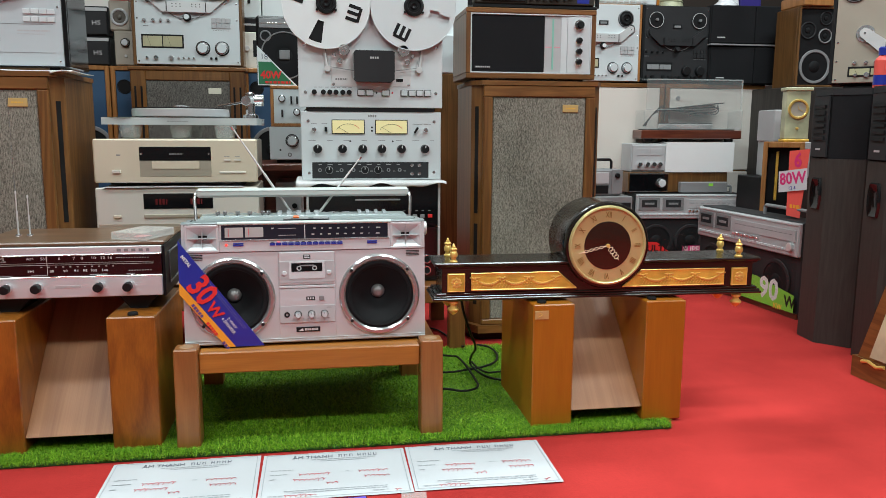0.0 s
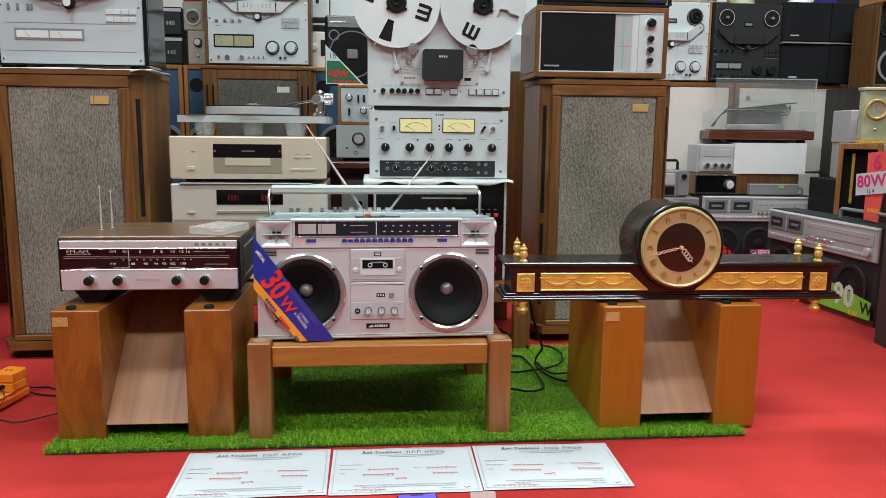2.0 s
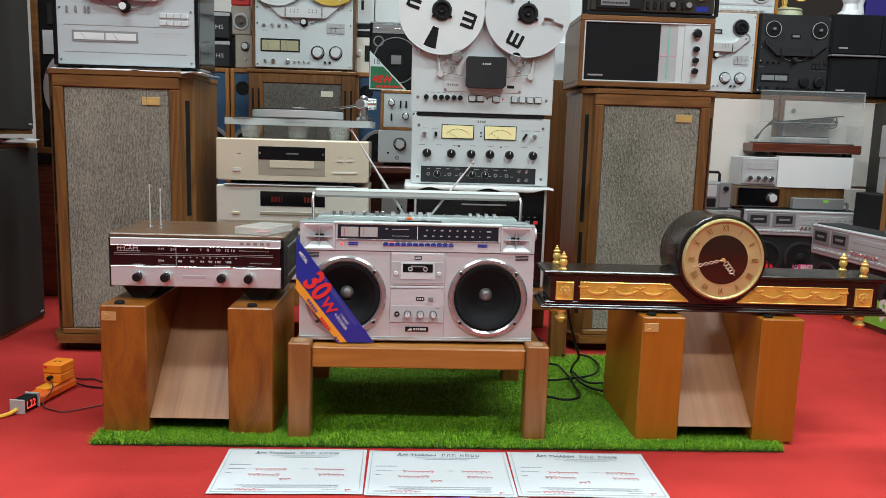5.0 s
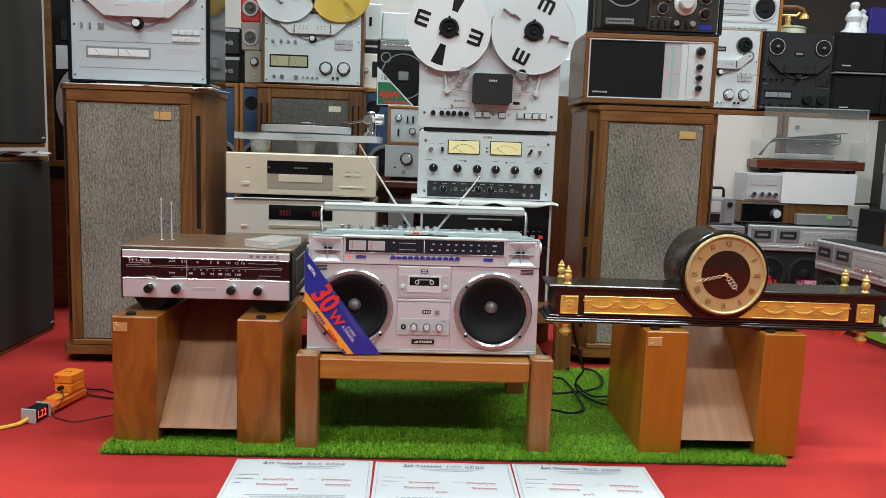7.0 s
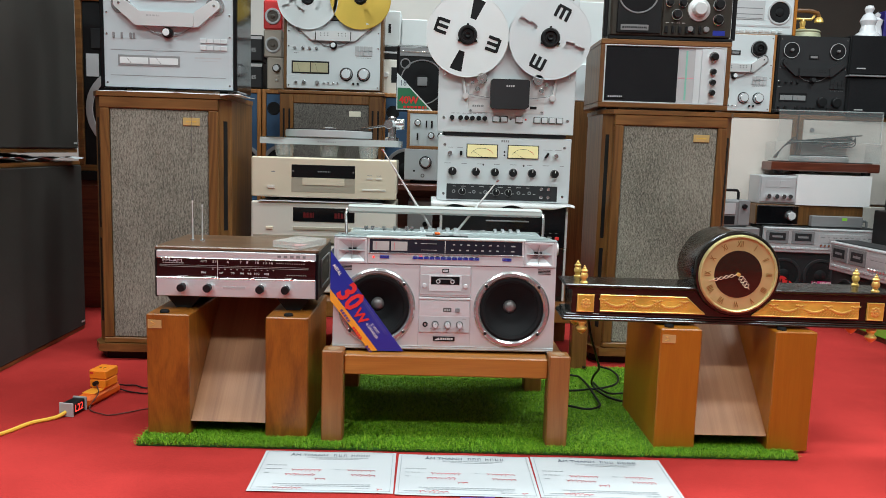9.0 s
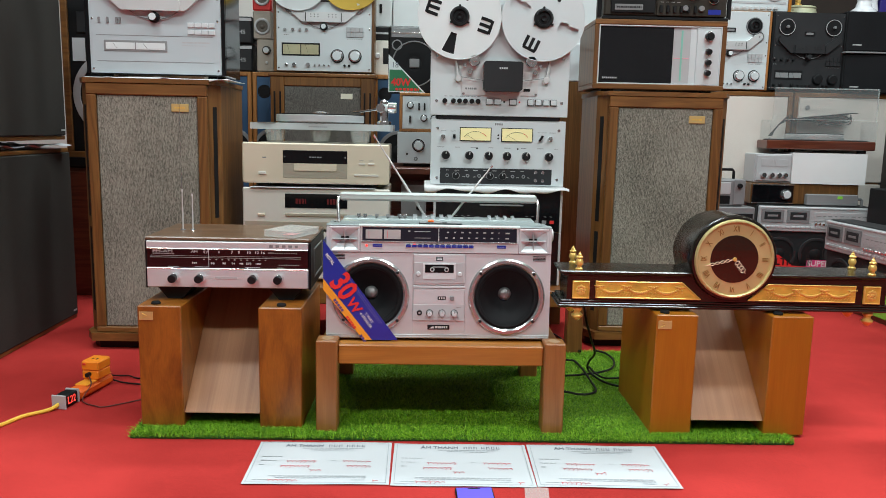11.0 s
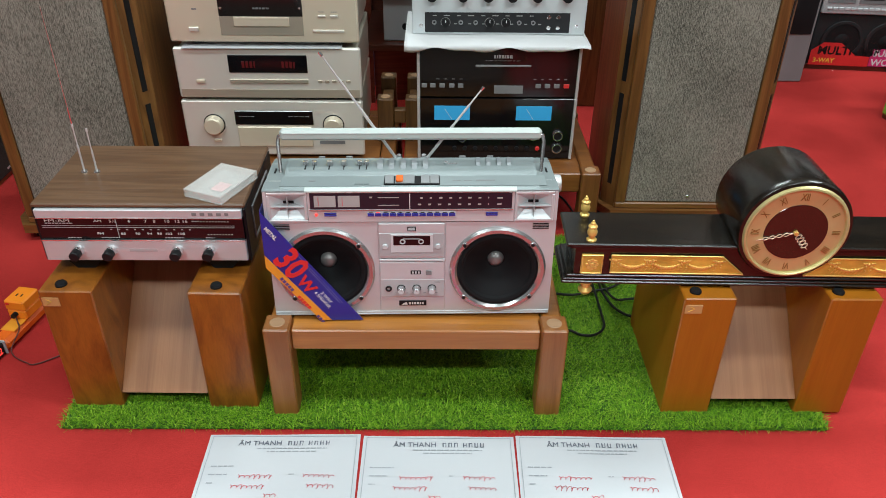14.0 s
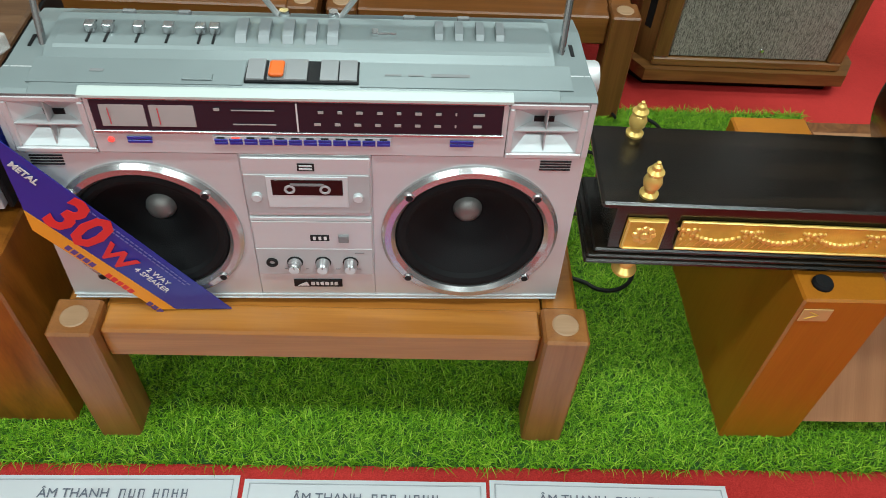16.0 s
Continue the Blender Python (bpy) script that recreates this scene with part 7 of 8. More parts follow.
side_speaker(2.02, 2.73, 0.0, 0.618, "large dark box speaker with charcoal grille on the carpet")
side_speaker(1.98, 2.71, 0.648, 1.36, "large dark box speaker stacked on another one")
def crumpled(at, rz, seed):
    """A limp sheet of paper in soft folds."""
    rnd, n, vs, fs = random.Random(seed), 14, [], []
    ph = [rnd.uniform(0, 6) for _ in range(4)]
    for j in range(n + 1):
        for i in range(n + 1):
            u, v = i / n, j / n
            z = 0.003 + 0.007 * (1 + math.sin(7 * u + ph[0]) * math.sin(5 * v + ph[1])) + 0.003 * math.sin(15 * v + 4 * u + ph[2])
            vs.append((-0.11 + 0.22 * u, -0.15 + 0.3 * v, max(0.001, z)))
    for j in range(n):
        for i in range(n):
            q = j * (n + 1) + i
            fs.append((q, q + 1, q + n + 2, q + n + 1))
    solo("paper_sheet", Shape().add(vs, fs), PAPER, at, rz, "crumpled white paper between two dark speakers", "paper")


crumpled((-1.42, 2.2, 0.62), 6, 1)
crumpled((-1.42, 2.54, 0.62), -8, 2)
solo("spacer_block", Shape().box(-0.08, 0.08, -0.3, 0.3, 0, 0.025, 0.002), BLACK, (-1.62, 2.36, 0.6205), 0, "black spacer strip between two dark speakers", "block")


def three_way(at, rz, w, h, d, label, case, front=BLACK, stile=0.025):
    """A bare-fronted box speaker: frame, baffle, woofer and small drivers."""
    s = thing("box_speaker", at, rz, label, "speaker", "box speakers at the back")
    hw = w / 2
    part("cabinet", Shape().box(-hw, hw, 0.016, d, 0, h, 0.003), case, s)
    part("front_frame", Shape().box(-hw, hw, -0.004, 0.0158, h - stile, h, 0.002).box(-hw, hw, -0.004, 0.0158, 0, stile, 0.002).box(-hw, -hw + stile, -0.004, 0.0158, stile, h - stile, 0.002).box(hw - stile, hw, -0.004, 0.0158, stile, h - stile, 0.002), case, s)
    part("baffle", Shape().box(-hw + stile + 0.0005, hw - stile - 0.0005, 0.006, 0.0155, stile + 0.0005, h - stile - 0.0005, 0.001), front, s)
    return s


def driver(parent, x, z, r, y=0.006, rim=GREYP):
    u = part("driver", Shape().ring(x, z, r * 0.84, r, y - 0.006, y, 40, 0.0015), rim, parent)
    part("cone", Shape().lathe((x, 0, z), [(r * 0.85, y - 0.001), (r * 0.6, y - 0.003), (r * 0.35, y - 0.0005), (r * 0.3, y - 0.004), (0, y - 0.008)], "y", 40), CONE, u)


s3 = three_way((-1.27, 3.1, 0.568), 0, 0.46, 0.70, 0.35, "walnut box speaker with a large exposed woofer", CABX)
driver(s3, -0.022, 0.25, 0.175, rim=LIGHTGREY)
part("tweeter_horn", Shape().box(-0.17, -0.12, 0.0, 0.006, 0.49, 0.57, 0.004), CHARCOAL, s3)
part("paper_note", Shape().box(-0.19, -0.14, 0.0, 0.002, 0.38, 0.47, 0.0003), PAPER, s3, "white paper note")
cb = thing("wooden_cabinet", (-1.27, 3.08, 0), 0, "dark red wooden cabinet under the walnut speaker", "cabinet")
part("carcass", Shape().box(-0.24, 0.24, 0.012, 0.4, 0.0, 0.53, 0.004), REDWOOD, cb)
part("top_board", Shape().box(-0.25, 0.25, 0.0, 0.41, 0.5302, 0.5678, 0.003), BLACK, cb)
part("door", Shape().box(-0.23, -0.003, 0.0, 0.0118, 0.03, 0.51, 0.002), REDWOOD, cb)
part("door", Shape().box(0.003, 0.23, 0.0, 0.0118, 0.03, 0.51, 0.002), REDWOOD, cb)


# ---- behind the champagne stack ----
def blue_speaker(x, w, label):
    s = thing("box_speaker", (x, 3.5, 0), 0, label, "speaker", "blue box speakers")
    hw, h = w / 2, 0.947
    part("cabinet", Shape().box(-hw, hw, 0.012, 0.34, 0, h, 0.003), ORANGEWOOD, s)
    part("front_frame", Shape().box(-hw, -hw + 0.018, -0.004, 0.0118, 0, h, 0.002).box(hw - 0.018, hw, -0.004, 0.0118, 0, h, 0.002).box(-hw + 0.018, hw - 0.018, -0.004, 0.0118, h - 0.018, h, 0.002), ORANGEWOOD, s)
    part("baffle", Shape().box(-hw + 0.0185, hw - 0.0185, 0.003, 0.0118, 0.0, h - 0.0185, 0.001), STEELBLUE, s, "blue painted baffle")
    part("port", Shape().ring(-hw + 0.052, h - 0.085, 0.026, 0.03, 0.001, 0.004, 28, 0.0006), BLACK, s)
    part("port_hole", Shape().disc(-hw + 0.052, h - 0.085, 0.0258, 0.0022, 0.004, 28), BLACK, s)
    for zz in (0.3, 0.6):
        driver(s, 0.0, zz, 0.1, 0.003)


blue_speaker(-0.94, 0.19, "blue-fronted teak box speaker behind the disc players")
blue_speaker(-0.745, 0.19, "blue-fronted teak box speaker behind the disc players")
blue_speaker(-0.175, 0.24, "blue-fronted teak box speaker with a round port")

ms = thing("box_speaker", (-0.513, 3.4, 0), 0, "walnut box speaker with dark tweed grille under a tape deck", "speaker", "box speakers at the back")
part("cabinet", Shape().box(-0.228, 0.228, 0.012, 0.4, 0, 0.925, 0.004), CABX, ms)
part("top_board", Shape().box(-0.236, 0.236, -0.006, 0.4, 0.9252, 0.941, 0.003), CABX, ms)
part("front_frame", Shape().box(-0.228, -0.168, -0.002, 0.0118, 0, 0.925, 0.003).box(0.168, 0.228, -0.002, 0.0118, 0, 0.925, 0.003).box(-0.168, 0.168, -0.002, 0.0118, 0.885, 0.925, 0.003), CABZ, ms)
part("grille", Shape().box(-0.1675, 0.1675, 0.003, 0.0115, 0.02, 0.8845, 0.003), GRILLED, ms, "dark tweed grille cloth")
part("badge", Shape().box(0.08, 0.132, 0.0005, 0.0035, 0.832, 0.856, 0.0006), METERW, ms)
for k in (-1, 1):
    part("corner_slot", Shape().box(k * 0.185 - 0.004, k * 0.185 + 0.004, -0.003, -0.0015, 0.5, 0.86, 0.0005).box(k * 0.21 - 0.004, k * 0.21 + 0.004, -0.003, -0.0015, 0.5, 0.86, 0.0005), BLACK, ms)

YREEL = mat("gold_anodised_reel", (0.75, 0.52, 0.10), 0.3, 0.7, 0.05, 60, 0)
reel_deck((-0.508, 3.42, 0.9415), 0, 0.44, 0.46, 0.2, ALUW, CABD, "silver reel-to-reel tape deck with one gold reel on a walnut speaker", 0.248, (-0.185, -0.018, 0.075, 0.13), "wide",
          [(-0.112, 0.395, 0.133, WHITE, [(90, 34), (210, 34), (330, 34)], 12), (0.118, 0.402, 0.133, YREEL, [(90, 12), (210, 12), (330, 12)], -36)])


def cube_speaker(at, w, h, label, case, cone, rim, badge=False):
    s = thing("small_speaker", at, 0, label, "speaker", "small shelf speakers")
    part("cabinet", Shape().box(-w / 2, w / 2, 0, 0.13, 0, h, 0.006), case, s)
    if badge:
        part("grille", Shape().box(-w / 2 + 0.008, w / 2 - 0.008, -0.004, 0.0, 0.008, h - 0.024, 0.002), CHARCOAL, s)
        letters("print", "HS", 0.026, 0, -0.0044, h * 0.44, LIGHTGREY, s, wide=1.2)
        part("top_strip", Shape().box(-w / 2 + 0.004, w / 2 - 0.004, -0.002, 0.0, h - 0.02, h - 0.006, 0.001), LIGHTGREY, s)
    else:
        u = part("driver", Shape().ring(0, h * 0.45, w * 0.3, w * 0.42, -0.006, 0.0, 36, 0.002), rim, s)
        part("cone", Shape().lathe((0, 0, h * 0.45), [(w * 0.31, -0.001), (w * 0.12, -0.0005), (w * 0.1, -0.006), (0, -0.009)], "y", 36), cone, u)


cube_speaker((-0.892, 3.53, 0.9475), 0.098, 0.122, "small grey shelf speaker marked HS", BLACK, CONE, GREYP, True)
cube_speaker((-0.892, 3.53, 1.07), 0.098, 0.122, "small grey shelf speaker marked HS", BLACK, CONE, GREYP, True)
GREIGE = mat("greige_plastic", (0.42, 0.37, 0.31), 0.5, 0, 0.06, 60, 0.1, 400)
ta = thing("small_amplifier", (-0.791, 3.55, 0.9475), 0, "small beige amplifier with one round knob", "amplifier")
part("case_body", Shape().box(-0.038, 0.038, 0, 0.16, 0.006, 0.148, 0.004), GREIGE, ta)
knob(ta, "volume_knob", 0.006, 0.1, 0.017, 0, 0.016, KNOBALU)
part("button", Shape().disc(0.006, 0.045, 0.006, -0.006, 0, 14), ALU, ta)
part("foot", Shape().box(-0.03, 0.03, 0.02, 0.13, 0, 0.006, 0.001), RUBBER, ta)
cube_speaker((-0.803, 3.55, 1.0958), 0.086, 0.125, "small beige speaker with a brown cone", GREIGE, DARKCONE, LIGHTGREY)
cube_speaker((-0.803, 3.55, 1.221), 0.086, 0.13, "small red speaker with a brown cone", RED, DARKCONE, LIGHTGREY)

# shelf boxes right of the tape deck
def plain_box(name, at, w, h, d, m, label, cat, rz=0.0):
    s = thing(name, at, rz, label, cat)
    part("body", Shape().box(-w / 2, w / 2, 0, d, 0, h, 0.004), m, s)
    return s


am = plain_box("amplifier", (-0.225, 3.53, 0.9475), 0.14, 0.155, 0.3, CHAMPW, "cream amplifier with dark window on the blue speaker", "amplifier")
part("window", Shape().box(-0.03, 0.03, -0.002, 0, 0.05, 0.12, 0.001), BLACK, am)
part("knob", Shape().disc(-0.055, 0.085, 0.012, -0.012, 0, 16), ALU, am)
bx = plain_box("player", (-0.225, 3.53, 1.1028), 0.15, 0.06, 0.3, BLACK, "black component with a pale stripe on the amplifier", "player")
part("stripe", Shape().box(-0.07, 0.07, -0.002, 0, 0.026, 0.034, 0.0005), LIGHTGREY, bx)
wb = plain_box("white_box", (-0.262, 3.55, 1.1632), 0.088, 0.16, 0.3, WHITE, "white plastic box with a dark slot", "box")
part("slot", Shape().box(-0.012, 0.0, -0.0015, 0, 0.06, 0.1, 0.0005), BLACK, wb)
plain_box("white_box", (-0.155, 3.55, 1.1632), 0.118, 0.125, 0.3, WHITE, "white plastic box on the shelf", "box")

# the small stack between the two racks
rc = thing("wooden_cabinet", (-0.115, 2.95, 0), 0, "dark red wooden shelf cabinet holding small amplifiers", "cabinet")
part("top_board", Shape().box(-0.13, 0.15, -0.01, 0.42, 0.535, 0.5595, 0.003), REDWOOD, rc)
for lx in (-0.115, 0.115):
    part("leg", Shape().box(lx - 0.015, lx + 0.015, 0.0, 0.03, 0.0, 0.5348, 0.002), REDWOOD, rc)
    part("leg", Shape().box(lx - 0.015, lx + 0.015, 0.37, 0.4, 0.0, 0.5348, 0.002), REDWOOD, rc)
part("shelf", Shape().box(-0.0995, 0.0995, 0.0, 0.4, 0.33, 0.35, 0.002), REDWOOD, rc)
part("back_board", Shape().box(-0.0995, 0.0995, 0.405, 0.415, 0.0, 0.53, 0.002), REDWOOD, rc)
gb = plain_box("small_amplifier", (-0.1, 2.99, 0.3505), 0.1, 0.14, 0.25, LIGHTGREY, "small grey component on the red cabinet's shelf", "amplifier")
part("knob", Shape().disc(0.02, 0.05, 0.01, -0.012, 0, 16), BLACK, gb)

a1 = thing("small_amplifier", (-0.085, 3.05, 0.56), 0, "small silver amplifier with one large knob", "amplifier")
part("case_body", Shape().box(-0.085, 0.085, 0.01, 0.25, 0.012, 0.138, 0.006), ALUW, a1)
part("front_panel", Shape().box(-0.085, 0.085, 0, 0.0098, 0.012, 0.138, 0.003), ALUW, a1)
knob(a1, "volume_knob", 0.0, 0.085, 0.022, 0, 0.02, KNOBALU, seg=28)
part("headphone_socket", Shape().ring(-0.01, 0.032, 0.004, 0.008, -0.003, 0, 18, 0.0006), GREYP, a1)
part("dot", Shape().disc(-0.045, 0.05, 0.004, -0.002, 0, 12), BLACK, a1)
part("foot", Shape().box(-0.06, 0.06, 0.02, 0.2, 0, 0.0118, 0.001), BLACK, a1)
a2 = thing("small_amplifier", (-0.075, 3.05, 0.6985), 0, "silver-fronted amplifier in an orange wooden sleeve", "amplifier")
part("wooden_sleeve", Shape().box(-0.088, 0.09, 0, 0.25, 0, 0.012, 0.002).box(-0.088, 0.09, 0, 0.25, 0.142, 0.154, 0.002).box(-0.088, -0.076, 0, 0.25, 0.012, 0.142, 0.002).box(0.078, 0.09, 0, 0.25, 0.012, 0.142, 0.002), ORANGEWOOD, a2)
part("front_panel", Shape().box(-0.0758, 0.0778, 0.004, 0.2, 0.0122, 0.1418, 0.001), ALUW, a2)
for kx, kz in ((-0.045, 0.105), (0.01, 0.055), (0.05, 0.055)):
    knob(a2, "knob", kx, kz, 0.012, 0.004, 0.016, KNOBALU)
for kx, kz in ((-0.01, 0.1), (0.012, 0.1), (-0.045, 0.05)):
    part("lever", Shape().box(kx - 0.003, kx + 0.003, -0.006, 0.004, kz - 0.014, kz + 0.014, 0.001), BLACK, a2)


def boxed_radio(at, rz):
    """A black boombox still in its clear wrap, with a green corner card."""
    s = thing("boombox", at, rz, "black radio recorder with a green and red corner card", "radio")
    w, h, d = 0.30, 0.262, 0.12
    part("case_body", Shape().box(0, w, 0, d, 0, h, 0.008), BLACK, s)
    part("top_band", Shape().box(0.012, w - 0.012, -0.003, 0.0, h - 0.045, h - 0.01, 0.002), GREYP, s)
    part("speaker_ring", Shape().ring(0.105, 0.115, 0.085, 0.09, -0.005, 0, 48, 0.0015), GREYP, s)
    part("cone", Shape().lathe((0.105, 0, 0.115), [(0.084, -0.001), (0.05, -0.004), (0.03, -0.001)], "y", 40), CONE, s)
    part("speaker_badge", Shape().box(0.085, 0.125, -0.006, 0, 0.1, 0.135, 0.002), GREYP, s)
    part("speaker_ring", Shape().ring(0.035, h - 0.075, 0.016, 0.021, -0.004, 0, 24, 0.001), GREYP, s)
    card = part("corner_card", Shape().prism([(0.002, 0.15), (0.002, 0.002), (0.15, 0.002)], -0.008, -0.007), WHITE, s, "white and green corner card reading 40W")
    part("green_field", Shape().prism([(0.006, 0.09), (0.006, 0.006), (0.138, 0.006), (0.055, 0.09)], -0.0086, -0.008), GREEN, card)
    letters("watt_print", "40W", 0.04, 0.052, -0.009, 0.04, RED, card, bold=0.0014, wide=0.95)
    letters("price_print", "18", 0.032, 0.028, -0.0084, 0.108, INK, card, wide=0.9)
    part("card_strip", Shape().bars(0.03, 0.125, 0.009, 0.009, -0.0086, [0.012, 0.01], 0.004), RED, card)
    part("grille_bar", Shape().box(0.012, w - 0.012, -0.0045, -0.003, h - 0.03, h - 0.024, 0.001), CHROME, s)


boxed_radio((-0.212, 3.1, 0.853), 2)

bd = plain_box("wooden_cabinet", (0.56, 3.3, 0.0), 0.3, 0.925, 0.4, CABD, "tall dark wooden cabinet seen behind the tall speaker", "cabinet")
rd = plain_box("recorder", (0.56, 3.3, 0.9255), 0.22, 0.16, 0.3, ALUW, "silver recorder on the dark cabinet", "recorder")
knob(rd, "knob", 0.06, 0.09, 0.02, 0, 0.02, BLACK)
plain_box("white_box", (0.5, 3.4, 1.086), 0.5, 0.28, 0.3, WHITE, "white boxes stacked behind the recorder", "box")


# ---- the far right: cream speakers and what stands on them ----
def cream_speaker(x, w, label):
    s = thing("panel_speaker", (x, 3.93, 0), 0, label, "speaker", "cream panel speakers")
    hw, h = w / 2, 0.935
    part("cabinet", Shape().box(-hw, hw, 0.014, 0.35, 0, h, 0.004), ORANGEWOOD, s)
    part("frame", Shape().box(-hw, hw, -0.004, 0.0138, h - 0.022, h, 0.002).box(-hw, -hw + 0.022, -0.004, 0.0138, 0, h - 0.022, 0.002).box(hw - 0.022, hw, -0.004, 0.0138, 0, h - 0.022, 0.002), CABX, s)
    part("upper_panel", Shape().box(-hw + 0.0225, hw - 0.0225, -0.002, 0.0135, 0.478, h - 0.0225, 0.005), CREAM, s, "cream cloth panel")
    part("lower_panel", Shape().box(-hw + 0.0225, hw - 0.0225, -0.002, 0.0135, 0.004, 0.47, 0.005), CREAM, s, "cream cloth panel")
    part("stud", Shape().disc(-hw + 0.07, h - 0.075, 0.012, -0.006, -0.002, 20), GREYP, s)


cream_speaker(1.60, 0.47, "cream cloth panel speaker framed in teak")
cream_speaker(2.13, 0.57, "cream cloth panel speaker framed in teak")

reel_deck((1.485, 3.93, 0.9355), 0, 0.42, 0.40, 0.2, ALUW, ORANGEWOOD, "silver reel-to-reel tape deck without reels on a cream speaker", 0.235, (-0.18, -0.018, 0.075, 0.125), "wide")
reel_deck((1.892, 3.93, 0.9355), 0, 0.385, 0.40, 0.2, CHARCOAL, BLACK, "black reel-to-reel tape deck without reels on a cream speaker", 0.225, (-0.165, -0.02, 0.065, 0.11), "wide")


def music_centre():
    s = thing("boombox", (1.60, 3.96, 1.336), 0, "silver stereo radio recorder on the tape deck", "radio")
    w, h = 0.37, 0.24
    part("case_body", Shape().box(-w / 2, w / 2, 0, 0.14, 0, h, 0.006), ALUW, s)
    part("end_cheek", Shape().box(w / 2, w / 2 + 0.014, -0.004, 0.14, 0, h, 0.003), TEAK, s)
    driver(s, 0.108, 0.115, 0.062, 0.0, LIGHTGREY)
    pl = part("cassette_panel", Shape().box(-0.16, 0.03, -0.003, 0, 0.075, 0.17, 0.0015), LIGHTGREY, s)
    for z in (0.08, 0.1, 0.13):
        part("slit", Shape().box(-0.15, 0.02, -0.0036, -0.0028, z, z + 0.004, 0.0003), GREYP, pl)
    for k in range(9):
        part("key", Shape().box(-0.16 + 0.033 * k, -0.135 + 0.033 * k, -0.006, 0, 0.012, 0.024, 0.001), ALU, s)
    part("slide_strip", Shape().box(-0.17, 0.17, -0.002, 0, 0.04, 0.05, 0.0006), LIGHTGREY, s)


music_centre()


def telephone():
    s = thing("telephone", (1.888, 4.0, 1.336), 0, "gold antique telephone with a cradle handset", "telephone")
    part("base", Shape().lathe((0, 0.08, 0), [(0, 0), (0.092, 0), (0.096, 0.006), (0.09, 0.03), (0.094, 0.036), (0.088, 0.044), (0.03, 0.05), (0, 0.052)], "z", 28), MARBLE, s, "pale green onyx base")
    part("pillar", Shape().lathe((0, 0.08, 0.06), [(0.03, -0.01), (0.012, 0.004), (0.016, 0.03), (0.01, 0.045), (0, 0.05)], "z", 18), GOLD, s)
    part("cradle", Shape().tube([(-0.06, 0.08, 0.125), (-0.045, 0.08, 0.108), (0.045, 0.08, 0.108), (0.06, 0.08, 0.125)], 0.007, 8), GOLD, s)
    h = part("handset", Shape().tube([(-0.085, 0.08, 0.12), (-0.075, 0.08, 0.14), (-0.04, 0.08, 0.15), (0.04, 0.08, 0.15), (0.075, 0.08, 0.14), (0.085, 0.08, 0.12)], 0.012, 10), CABX, s, "brown wooden handset")
    for k in (-1, 1):
        part("ear_cup", Shape().lathe((k * 0.086, 0.08, 0.092), [(0, 0), (0.024, 0), (0.02, 0.018), (0.01, 0.03), (0, 0.032)], "z", 18), GOLD, h)


telephone()


def black_shelf_speaker(z, dx, label):
    s = thing("small_speaker", (2.275 + dx, 3.9, z), -2, label, "speaker", "small shelf speakers")
    part("cabinet", Shape().box(-0.2, 0.2, 0.01, 0.25, 0, 0.2, 0.006), BLACK, s)
    part("grille", Shape().box(-0.197, 0.045, -0.002, 0.0098, 0.004, 0.196, 0.004), BLACKCLOTH, s)
    part("grille", Shape().box(0.047, 0.197, -0.002, 0.0098, 0.004, 0.196, 0.004), BLACKCLOTH, s)
    part("badge", Shape().box(-0.165, -0.12, -0.0032, -0.002, 0.03, 0.036, 0.0003), LIGHTGREY, s)


black_shelf_speaker(0.9355, 0, "black cloth-fronted shelf speaker on the cream speaker")
solo("shelf_board", Shape().box(-0.21, 0.235, -0.012, 0.27, 0, 0.008, 0.001), GREYP, (2.275, 3.9, 1.136), 0, "thin grey board between two black speakers", "board")
black_shelf_speaker(1.1445, -0.005, "black cloth-fronted shelf speaker on a thin board")
solo("figurine", Shape().lathe((0, 0, 0), [(0, 0), (0.065, 0), (0.06, 0.015), (0.04, 0.03), (0.032, 0.06), (0.042, 0.085), (0.03, 0.11), (0.016, 0.125), (0.024, 0.145), (0.018, 0.16), (0, 0.166)], "z", 18).lathe((0.05, 0.01, 0), [(0, 0.01), (0.03, 0.012), (0.022, 0.06), (0.03, 0.09), (0.012, 0.105), (0.018, 0.12), (0, 0.135)], "z", 14), PORCELAIN, (2.19, 3.99, 1.3445), 0, "white porcelain figurine on the black speaker", "figurine")
plain_box("gift_box", (2.33, 3.98, 1.3445), 0.12, 0.14, 0.1, mat("deep_blue_card", (0.03, 0.02, 0.18), 0.4, 0, 0.1, 60, 0), "deep blue box beside the figurine", "box")

al = three_way((2.475, 3.6, 0.91), -2, 0.2, 0.39, 0.21, "teak box speaker with four exposed drivers", CABD, BLACK, 0.01)
driver(al, 0.0, 0.1, 0.083, rim=GREYP)
driver(al, -0.047, 0.275, 0.042, rim=CHARCOAL)
driver(al, 0.045, 0.335, 0.034, rim=CHARCOAL)
driver(al, 0.045, 0.25, 0.036, rim=GREYP)
plain_box("wooden_box", (2.46, 3.58, 1.301), 0.16, 0.05, 0.2, ORANGEWOOD, "small orange wooden box on the speaker", "box")
sd = plain_box("wooden_cabinet", (2.55, 3.58, 0), 0.42, 0.909, 0.4, DARKOAK, "dark wooden cabinet under the teak speaker", "cabinet")
part("door", Shape().box(-0.19, -0.004, -0.012, -0.0005, 0.05, 0.88, 0.002), DARKOAK, sd)
part("door", Shape().box(0.004, 0.19, -0.012, -0.0005, 0.05, 0.88, 0.002), DARKOAK, sd)


